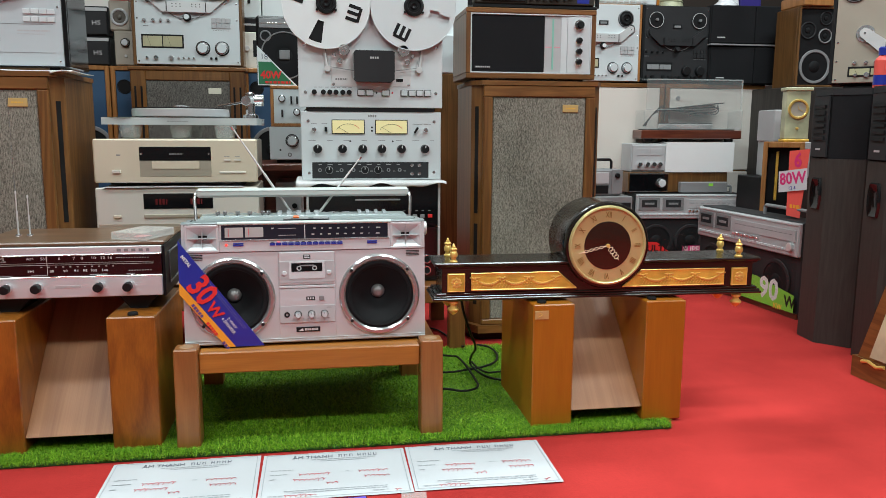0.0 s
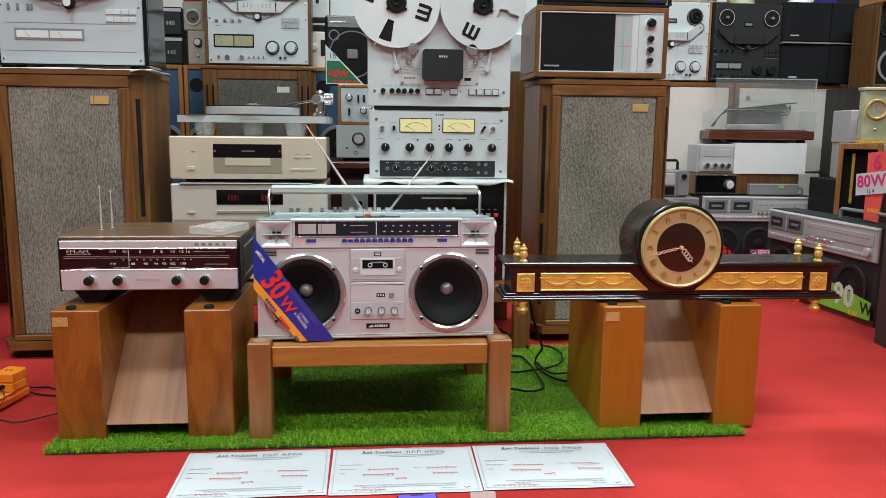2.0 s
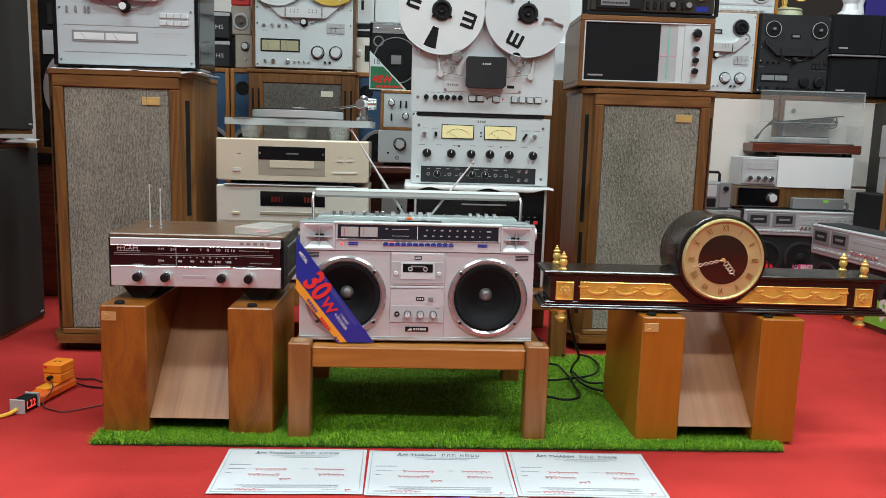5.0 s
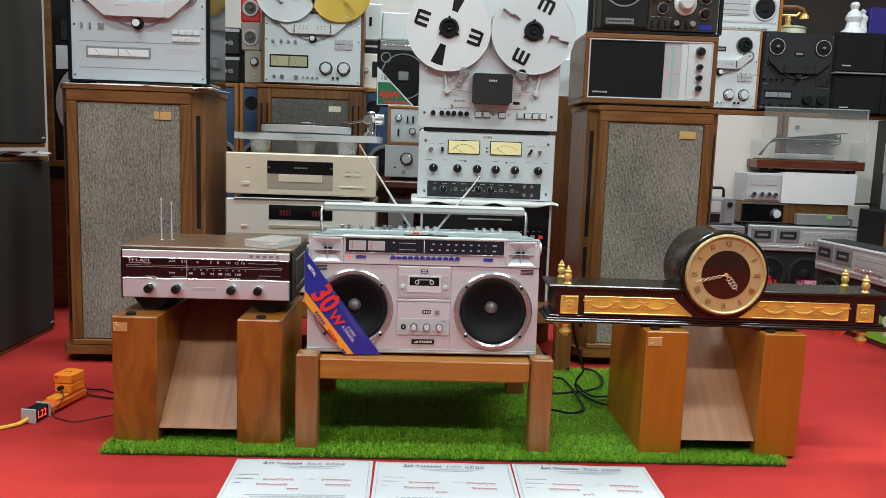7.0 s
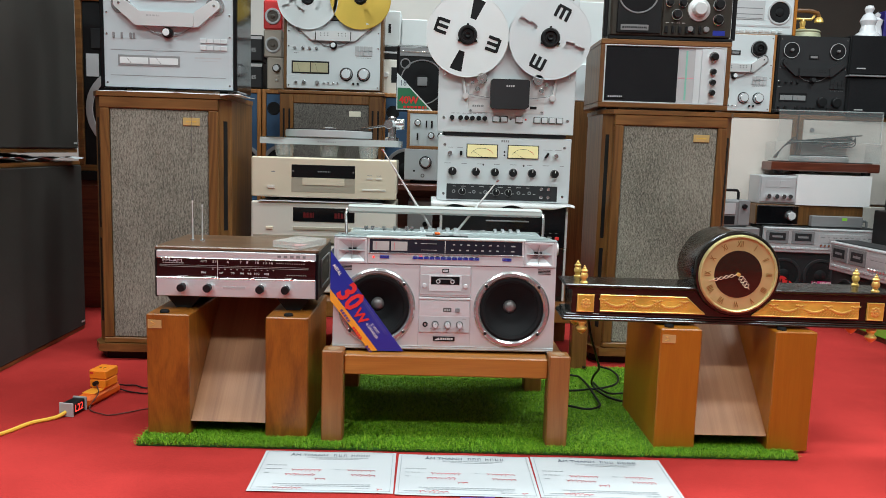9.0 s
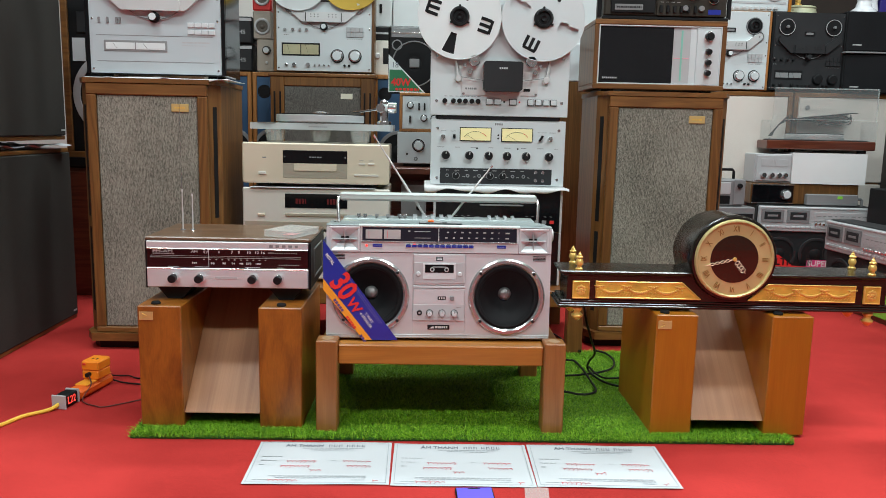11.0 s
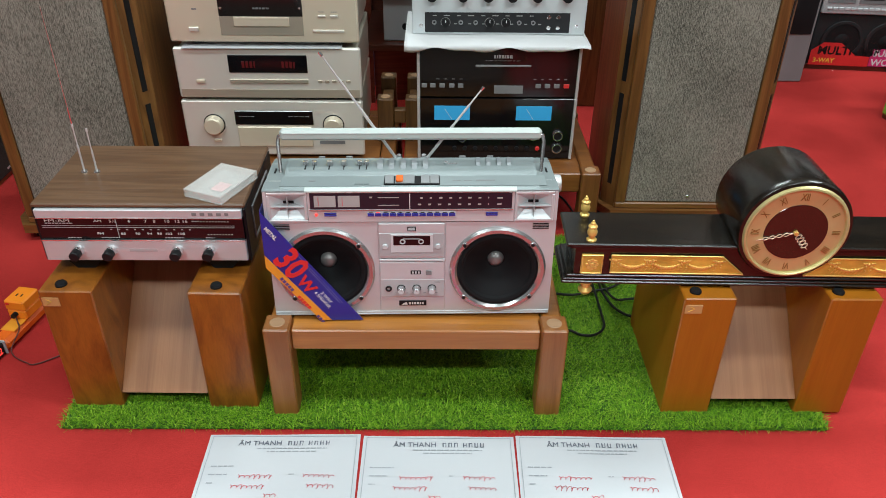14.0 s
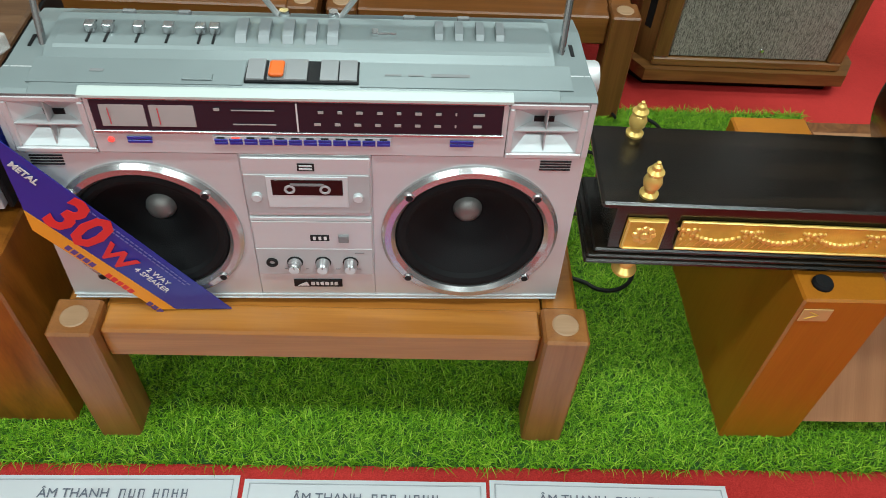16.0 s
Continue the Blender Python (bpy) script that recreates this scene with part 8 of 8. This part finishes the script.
# ---- the stack under the wooden turntable ----
def gift_boombox(at, rz, w, h, d, label, words, colour, dual):
    """A silver boombox in a clear-windowed carton: deck above, dark speakers, printed card below."""
    s = thing("boombox", at, rz, label, "radio", "boxed radio recorders")
    part("carton", Shape().box(0, w, 0.006, d, 0, h, 0.006), CHARCOAL, s)
    part("base_strip", Shape().box(0, w, -0.002, 0.0058, 0, 0.02, 0.001), REDWOOD, s)
    deck = part("deck_band", Shape().box(0.004, w - 0.004, -0.01, 0.0058, h - 0.13, h - 0.004, 0.004), LIGHTGREY, s, "silver cassette and dial band")
    n = 2
    for k in range(n):
        x0 = 0.018 + k * 0.125
        wn = part("cassette_window", Shape().box(x0, x0 + 0.11, -0.0135, -0.0098, h - 0.085, h - 0.02, 0.002), GREYP, deck)
        part("cassette", Shape().box(x0 + 0.015, x0 + 0.095, -0.0145, -0.0134, h - 0.07, h - 0.032, 0.001), CHARCOAL, wn)
        part("cassette_mark", Shape().box(x0 + 0.03, x0 + 0.08, -0.0152, -0.0144, h - 0.056, h - 0.046, 0.0003), MIDGREY, wn)
    dl = part("dial", Shape().box(0.275, w - 0.02, -0.013, -0.0098, h - 0.075, h - 0.03, 0.0015), LIGHTGREY, deck)
    part("dial_marks", Shape().bars(0.285, w - 0.03, h - 0.05, 0.004, -0.013, [0.02, 0.012], 0.012), GREYP, dl)
    for k in range(int((w - 0.06) / 0.024)):
        part("key", Shape().box(0.022 + 0.024 * k, 0.041 + 0.024 * k, -0.0145, -0.0098, h - 0.112, h - 0.102, 0.0012), ALUW, deck)
    for k in range(9):
        part("tone_knob", Shape().disc(0.285 + 0.019 * k, h - 0.088, 0.006, -0.02, -0.0098, 12), CHROME, deck)
    part("top_rail", Shape().box(0.006, w - 0.006, -0.0125, -0.0098, h - 0.014, h - 0.007, 0.001), ALUW, deck)
    part("tuning_knob", Shape().disc(w - 0.045, h - 0.095, 0.016, -0.022, -0.0098, 22), ALU, deck)
    for x in (0.1, 0.255) if w < 0.45 else (0.12, 0.3, w - 0.13):
        driver(s, x, h * 0.34, min(0.085, h * 0.24), -0.001, CHARCOAL)
    part("handle", Shape().tube([(w * 0.55, 0.06, h), (w * 0.55, 0.06, h + 0.03), (w * 0.56, 0.06, h + 0.036), (w * 0.93, 0.06, h + 0.036), (w * 0.94, 0.06, h + 0.03), (w * 0.94, 0.06, h)], 0.007, 8), GREYP, s)
    card = part("printed_card", Shape().prism([(0.004, 0.022), (0.25, 0.022), (0.25, 0.065), (0.19, 0.068), (0.12, 0.12), (0.05, 0.12), (0.004, 0.085)] if dual else [(0.2, 0.024), (w - 0.006, 0.024), (w - 0.006, 0.09), (0.44, 0.125), (0.36, 0.125)], -0.012, -0.011), colour, s, "coloured printed card")
    if dual:
        part("red_band", Shape().box(0.252, w - 0.006, -0.012, -0.011, 0.024, 0.1, 0.0004), MAGENTA, s)
    else:
        part("red_band", Shape().box(0.01, 0.18, -0.012, -0.011, 0.024, 0.09, 0.0004), LIME, s)
        part("purple_band", Shape().box(0.19, 0.35, -0.0125, -0.0118, 0.07, 0.125, 0.0004), PURPLE, s)
    for text, size, x, z, m in words:
        letters("print", text, size, x, -0.0124, z, m, card, bold=size * 0.025, align="LEFT")
    part("wrap", Shape().box(-0.003, w + 0.003, -0.018, -0.0172, 0.0, h + 0.002, 0.0003), WINDOW, s).visible_shadow = False
    return s


gift_boombox((1.618, 3.745, 0), -6, 0.56, 0.37, 0.2, "boxed twin-cassette radio recorder with a red card on the carpet", [("MULTI-AMP", 0.05, 0.03, 0.085, BLACK), ("3-WAY", 0.028, 0.02, 0.042, YELLOW), ("SUPER\nWOOFER", 0.04, 0.26, 0.06, PRINTW)], RED, True)
gift_boombox((1.70, 3.215, 0), -86, 0.68, 0.362, 0.12, "boxed silver radio recorder with a lime card reading 90W", [("MULTI", 0.06, 0.03, 0.085, BLACK), ("Double", 0.042, 0.26, 0.11, PRINTW), ("90", 0.115, 0.47, 0.085, PRINTW), ("W", 0.06, 0.62, 0.06, BLACK), ("KW", 0.03, 0.56, 0.03, YELLOW)], LIME, False)


def old_receiver():
    s = thing("receiver", (1.86, 3.76, 0.3725), -2, "brown wooden receiver with chrome front edge", "receiver")
    part("case_body", Shape().box(-0.27, 0.27, 0.006, 0.3, 0, 0.104, 0.004), CABD, s)
    part("front_panel", Shape().box(-0.265, -0.06, -0.004, 0.0058, 0.006, 0.098, 0.002), BLACKGLOSS, s)
    part("chrome_frame", Shape().box(-0.268, -0.057, -0.007, -0.004, 0.094, 0.1, 0.001).box(-0.268, -0.057, -0.007, -0.004, 0.003, 0.008, 0.001), CHROME, s)
    knob(s, "tuning_knob", -0.1, 0.05, 0.024, -0.004, 0.025, KNOBALU)
    part("cassette_radio", Shape().box(0.0, 0.255, -0.03, 0.0058, 0.0, 0.055, 0.003), GREYP, s)
    part("green_sticker", Shape().box(0.15, 0.175, -0.0312, -0.03, 0.034, 0.048, 0.0003), LIME, s)


old_receiver()
wa = thing("amplifier", (1.872, 3.77, 0.478), -3, "silver amplifier half wrapped in white cloth", "amplifier")
part("case_body", Shape().box(-0.27, 0.27, 0.004, 0.28, 0, 0.145, 0.004), LIGHTGREY, wa)
part("front_glass", Shape().box(-0.262, -0.09, -0.003, 0.0038, 0.01, 0.137, 0.002), LIGHTGREY, wa)
for kx in (-0.225, -0.185, -0.15, -0.118):
    knob(wa, "knob", kx, 0.04, 0.013, -0.003, 0.02, CHROME)
part("meter", Shape().box(-0.24, -0.18, -0.005, -0.0028, 0.085, 0.12, 0.001), LIGHTGREY, wa)
part("meter", Shape().box(-0.17, -0.11, -0.005, -0.0028, 0.085, 0.12, 0.001), LIGHTGREY, wa)
part("wrapping_cloth", Shape().prism([(-0.085, -0.006), (-0.03, -0.012), (0.05, -0.008), (0.13, -0.014), (0.2, -0.009), (0.28, -0.012), (0.283, 0.284), (-0.088, 0.284)], -0.001, 0.153, "z"), CLOTHW, wa, "white wrapping cloth")


def wood_turntable():
    s = thing("turntable", (1.93, 3.78, 0.632), -3, "mahogany turntable with a raised clear lid", "turntable")
    part("plinth", Shape().box(-0.27, 0.27, 0, 0.33, 0.016, 0.06, 0.004), REDWOOD, s)
    for k in (-0.22, 0.22):
        for fy in (0.04, 0.28):
            part("foot", Shape().lathe((k, fy, 0), [(0, 0), (0.022, 0), (0.022, 0.016)], "z", 16), BLACK, s)
    part("deck_plate", Shape().box(-0.24, 0.24, 0.02, 0.31, 0.06, 0.066, 0.002), BLACK, s)
    part("platter", Shape().lathe((0.02, 0.16, 0.066), [(0, 0), (0.148, 0), (0.15, 0.004), (0.15, 0.024), (0.145, 0.027), (0, 0.027)], "z", 48), ALU, s)
    part("record", Shape().lathe((0.02, 0.16, 0.093), [(0.145, 0), (0.145, 0.004), (0, 0.004)], "z", 48), BLACK, s)
    for x0, x1, y0, y1, z0, z1 in ((-0.26, 0.27, 0.0, 0.004, 0.062, 0.16), (-0.26, -0.256, 0.004, 0.33, 0.062, 0.16), (0.266, 0.27, 0.004, 0.33, 0.062, 0.16)):
        part("lid_side", Shape().box(x0, x1, y0, y1, z0, z1, 0.001), CLEAR, s)
    part("lid_raised", Shape().prism([(0.33, 0.16), (0.334, 0.16), (0.3, 0.34), (0.296, 0.34)], -0.245, 0.27, "x"), CLEAR, s, "clear acrylic lid")
    part("lid_top", Shape().prism([(0.02, 0.315), (0.02, 0.32), (0.3, 0.34), (0.3, 0.335)], -0.245, 0.27, "x"), CLEAR, s, "clear acrylic lid")
    part("lid_front", Shape().prism([(0.018, 0.165), (0.022, 0.165), (0.022, 0.316), (0.018, 0.316)], -0.245, 0.27, "x"), CLEAR, s, "clear acrylic lid")
    for x0, x1, y0, y1, z0, z1 in ((-0.245, 0.27, 0.014, 0.024, 0.314, 0.32), (-0.245, 0.27, 0.017, 0.023, 0.162, 0.1655), (0.266, 0.271, 0.016, 0.024, 0.1655, 0.314), (-0.245, 0.27, 0.296, 0.304, 0.334, 0.341)):
        part("lid_edge", Shape().box(x0, x1, y0, y1, z0, z1, 0.001), LIDEDGE, s, "pale polished lid edge")
    part("tonearm", Shape().tube([(-0.2, 0.26, 0.1), (-0.1, 0.2, 0.13), (0.15, 0.12, 0.15)], 0.005, 8), CHROME, s)
    rec = part("loose_board", Shape().prism([(-0.12, 0.165), (0.19, 0.20), (0.19, 0.205), (-0.12, 0.17)], 0.05, 0.2), BLACK, s)
    for k in range(5):
        pts = smooth_line([(-0.24, 0.03 + 0.01 * k, 0.08), (-0.2 + 0.01 * k, 0.04, 0.14 + 0.01 * k), (-0.1, 0.06, 0.165), (0.1 + 0.01 * k, 0.06, 0.19 - 0.012 * k), (0.16, 0.06, 0.17 + 0.006 * k)])
        part("wire", Shape().tube(pts, 0.0025, 6), BLACK, s)


wood_turntable()


def carry_radio():
    s = thing("cassette_recorder", (1.385, 3.6, 0.372), 0, "grey portable cassette recorder with a carrying handle", "radio")
    part("case_body", Shape().box(-0.1, 0.1, 0, 0.1, 0, 0.13, 0.008), GREYP, s)
    part("side_block", Shape().box(0.045, 0.1, -0.006, 0, 0.01, 0.128, 0.003), GREYP, s)
    part("cassette_window", Shape().box(-0.08, 0.03, -0.004, 0, 0.06, 0.115, 0.002), LIGHTGREY, s)
    part("grille", Shape().box(-0.08, 0.03, -0.003, 0, 0.012, 0.052, 0.002), BLACK, s)
    knob(s, "knob", 0.072, 0.1, 0.012, -0.006, 0.012, BLACK)
    part("handle", Shape().tube([(-0.07, 0.05, 0.125), (-0.07, 0.05, 0.165), (-0.062, 0.05, 0.175), (0.052, 0.05, 0.175), (0.06, 0.05, 0.165), (0.06, 0.05, 0.125)], 0.007, 8), BLACK, s)


carry_radio()
pc = plain_box("player", (1.385, 3.58, 0), 0.3, 0.3705, 0.25, GREYP, "grey boxed component under the cassette recorder", "player")
part("front_band", Shape().box(-0.14, 0.14, -0.004, 0, 0.2, 0.34, 0.002), BLACK, pc)


# ---- right edge: towers, cards, clocks ----
def tower_speaker(x, y, rz, label):
    """A slim tower: five-sided black column with slatted upper corners and oval ports."""
    s = thing("tower_speaker", (x, y, 0), rz, label, "speaker", "tower speakers")
    h = 0.825
    foot = [(-0.055, 0.0), (0.055, 0.0), (0.125, 0.075), (0.125, 0.15), (-0.125, 0.15), (-0.125, 0.075)]
    grow = lambda k: [(a * k, 0.075 + (b - 0.075) * k) for a, b in foot]
    part("lower_body", Shape().prism(grow(1.0), 0.0, 0.605, "z"), VINYL, s, "grey-brown lower column")
    part("upper_body", Shape().prism(grow(0.97), 0.6052, h - 0.02, "z"), BLACKCLOTH, s, "black cloth upper column")
    part("top_cap", Shape().prism(grow(1.0), h - 0.0198, h, "z"), CHARCOAL, s)
    for k in (-1, 1):
        p0, p1 = Vector((k * 0.055, 0.0)), Vector((k * 0.125, 0.075))
        d = (p1 - p0).normalized()
        n = Vector((d.y, -d.x)) * k
        pl = part("corner_plate", Shape().prism([tuple(p0 + d * 0.008 + n * 0.0), tuple(p1 - d * 0.008 + n * 0.0), tuple(p1 - d * 0.008 + n * 0.006), tuple(p0 + d * 0.008 + n * 0.006)], 0.61, h - 0.022, "z"), CHARCOAL, s)
        for i in range(6):
            z = 0.665 + 0.02 * i
            q0, q1 = p0 + d * 0.02, p1 - d * 0.02
            part("slat", Shape().prism([tuple(q0 + n * 0.006), tuple(q1 + n * 0.006), tuple(q1 + n * 0.0115), tuple(q0 + n * 0.0115)], z, z + 0.011, "z"), BLACK, pl)
        m = p0.lerp(p1, 0.5) + n * 0.0065
        part("badge", Shape().prism([tuple(m - d * 0.013), tuple(m + d * 0.013), tuple(m + d * 0.013 + n * 0.0015), tuple(m - d * 0.013 + n * 0.0015)], 0.632, 0.638, "z"), LIGHTGREY, s)
        c = p0.lerp(p1, 0.5)
        rim, hole = [], []
        for kk in range(24):
            a = 2 * math.pi * kk / 24
            rim.append((0.028 * math.cos(a), 0.06 * max(-0.8, min(0.8, 1.15 * math.sin(a)))))
        vs = [(c.x + d.x * u + n.x * 0.007, c.y + d.y * u + n.y * 0.007, 0.49 + v) for u, v in rim] + [(c.x + d.x * u * 0.6 + n.x * 0.0012, c.y + d.y * u * 0.6 + n.y * 0.0012, 0.49 + v * 0.62) for u, v in rim]
        vs += [(c.x + d.x * u * 1.12 + n.x * 0.0005, c.y + d.y * u * 1.12 + n.y * 0.0005, 0.49 + v * 1.08) for u, v in rim]
        fs = [(i, (i + 1) % 24, 24 + (i + 1) % 24, 24 + i) for i in range(24)] + [tuple(range(24, 48))] + [(i, (i + 1) % 24, 48 + (i + 1) % 24, 48 + i) for i in range(24)]
        part("bass_port", Shape().add(vs, fs), BLACKGLOSS, s, "black flared bass port")


tower_speaker(1.655, 2.21, -48.6, "slim black and grey tower speaker on the carpet")
tower_speaker(1.668, 1.958, -50, "slim black and grey tower speaker on the carpet")

cd = thing("price_card", (1.79, 2.665, 0.372), -78, "pink-red hanging card with a white 80W card", "card")
part("pink_card", Shape().prism([(-0.035, 0.0), (0.03, -0.005), (0.055, 0.255), (-0.04, 0.245)], 0.0, 0.002), PINKCARD, cd)
letters("six_print", "6", 0.075, 0.005, -0.0008, 0.21, MAGENTA, cd, bold=0.002)
part("print_strip", Shape().bars(-0.03, 0.04, 0.165, 0.008, 0.0, [0.008], 0.003).bars(-0.02, 0.03, 0.03, 0.014, 0.0, [0.012], 0.004), AMBER, cd)
wc = part("white_card", Shape().prism([(-0.075, 0.085), (0.06, 0.105), (0.055, 0.185), (-0.08, 0.165)], -0.006, -0.004), PAPER, cd)
letters("watt_print", "80W", 0.062, -0.01, -0.0066, 0.142, MAGENTA, wc, 8, bold=0.0015)
letters("small_print", "12 4", 0.02, -0.01, -0.0066, 0.106, BLUE, wc, 8)

wk = thing("wooden_case", (2.06, 3.17, 0), -33, "orange wooden case with a dark open front", "cabinet")
part("case_frame", Shape().box(-0.085, -0.065, 0, 0.2, 0, 0.643, 0.002).box(0.065, 0.085, 0, 0.2, 0, 0.643, 0.002).box(-0.065, 0.065, 0, 0.2, 0.618, 0.643, 0.002), ORANGEWOOD, wk)
part("case_back", Shape().box(-0.0645, 0.0645, 0.06, 0.2, 0.0, 0.6175, 0.001), BLACK, wk)
part("bar", Shape().box(-0.03, -0.018, 0.03, 0.045, 0.38, 0.6, 0.002), GOLDD, wk)
oc = thing("onyx_clock", (2.135, 3.2, 0.6435), -14, "pale green onyx clock with a gilt bezel", "clock")
part("block", Shape().box(-0.052, 0.052, 0, 0.06, 0.012, 0.225, 0.003), MARBLE, oc)
part("top_slab", Shape().box(-0.06, 0.06, -0.006, 0.066, 0.2252, 0.24, 0.003), MARBLE, oc)
part("foot_rail", Shape().box(-0.056, 0.056, -0.003, 0.063, 0, 0.0118, 0.002), GOLDD, oc)
part("bezel", Shape().ring(0.0, 0.145, 0.034, 0.044, -0.008, 0, 40, 0.002), GOLD, oc)
dl = part("dial", Shape().lathe((0, 0, 0.145), [(0, -0.002), (0.0345, -0.002)], "y", 40), GREIGE, oc)
part("hand", Shape().tube([(0, -0.0035, 0.145), (0.022, -0.0035, 0.135)], 0.001, 5).tube([(0, -0.0035, 0.145), (-0.004, -0.0035, 0.165)], 0.001, 5), GOLD, dl)
part("button", Shape().disc(0.0, 0.06, 0.006, -0.005, 0, 12), GOLD, oc)
# black box added for the dark below the recorder, its shade in the colour
plain_box("player", (2.235, 3.42, 0.0), 0.2, 0.4695, 0.25, BLACK, "plain black box standing in for the shaded space under the recorder", "player")
gx = plain_box("cassette_recorder", (2.24, 3.4, 0.47), 0.19, 0.17, 0.22, LIGHTGREY, "light grey recorder with dark windows on a black stack", "radio", -18)
part("cassette_window", Shape().box(-0.05, 0.08, -0.003, 0.0, 0.085, 0.14, 0.001), GREYP, gx)
part("key_strip", Shape().box(-0.08, 0.085, -0.003, 0.0, 0.028, 0.045, 0.001), WHITE, gx)
part("slot", Shape().box(-0.08, 0.085, -0.002, 0.0, 0.058, 0.066, 0.0005), BLACK, gx)
g2 = plain_box("radio", (2.215, 3.4, 0.641), 0.12, 0.15, 0.2, LIGHTGREY, "pale grey clock radio on the stack", "radio", -10)
part("window", Shape().box(-0.03, 0.04, -0.002, 0, 0.05, 0.12, 0.001), GREYP, g2)

sup = plain_box("wooden_cabinet", (2.04, 2.362, 0), 0.5, 0.85, 0.3, BLACK, "black cabinet behind the tower speakers", "cabinet", -42)
part("door", Shape().box(-0.24, 0.24, -0.008, -0.0005, 0.03, 0.82, 0.002), BLACK, sup)
reel_deck((1.995, 2.383, 0.8505), -42, 0.5, 0.40, 0.2, CHAMPBROWN, BLACK, "champagne reel-to-reel tape deck on a black cabinet", 0.14, (-0.19, -0.05, 0.03, 0.065), "wide", spread=0.185)
bo = thing("bottle", (1.742, 2.20, 0.8255), 0, "pink spray bottle with a blue cap and label", "bottle")
part("body", Shape().lathe((0, 0, 0), [(0, 0), (0.021, 0), (0.022, 0.004), (0.022, 0.085), (0.012, 0.097), (0.011, 0.1)], "z", 20), PINKCARD, bo)
part("cap", Shape().lathe((0, 0, 0.1), [(0.013, 0), (0.013, 0.022), (0.009, 0.026), (0, 0.026)], "z", 18), BLUE, bo)
part("label_band", Shape().lathe((0, 0, 0.01), [(0.0224, 0), (0.0224, 0.03)], "z", 20), BLUE, bo)

gc = thing("mantel_case", (1.515, 1.84, 0), -88, "brown wooden clock case with brass and glass standing on the carpet", "clock")
part("base_flare", Shape().prism([(-0.085, 0.0), (0.4, 0.0), (0.4, 0.03), (-0.085, 0.03)], 0.0, 0.06, "z"), CABX, gc)
part("slanted_case", Shape().prism([(-0.08, 0.03), (0.4, 0.03), (0.4, 0.42), (0.06, 0.42)], 0.006, 0.15), CABX, gc)
part("glass_pane", Shape().prism([(-0.02, 0.07), (0.36, 0.07), (0.36, 0.38), (0.08, 0.38)], 0.0015, 0.0058), MARBLE, gc)
part("brass_mount", Shape().tube([(-0.045, -0.001, 0.052), (-0.02, -0.002, 0.058), (0.01, -0.001, 0.05), (0.04, -0.002, 0.058)], 0.005, 8), GOLD, gc)


# ---- a low stool between the two racks ----
st = thing("wooden_stool", (-0.085, 2.53, 0), 0, "small brown wooden stool standing between the racks", "stool")
for sx in (-0.058, 0.02):
    for sy in (0.0, 0.17):
        lg = part("leg", Shape().box(sx, sx + 0.045, sy, sy + 0.045, 0.0, 0.335, 0.003), CABD, st)
        part("end_plug", Shape().lathe((sx + 0.0225, sy + 0.0225, 0.335), [(0, 0.0012), (0.012, 0.0012), (0.0135, 0)], "z", 16), STANDT, lg)
part("cross_rail", Shape().box(-0.0125, 0.0195, 0.01, 0.035, 0.26, 0.3, 0.002), CABD, st)
part("side_rail", Shape().box(-0.05, -0.02, 0.0455, 0.1695, 0.26, 0.3, 0.002), CABD, st)
part("side_rail", Shape().box(0.028, 0.058, 0.0455, 0.1695, 0.26, 0.3, 0.002), CABD, st)
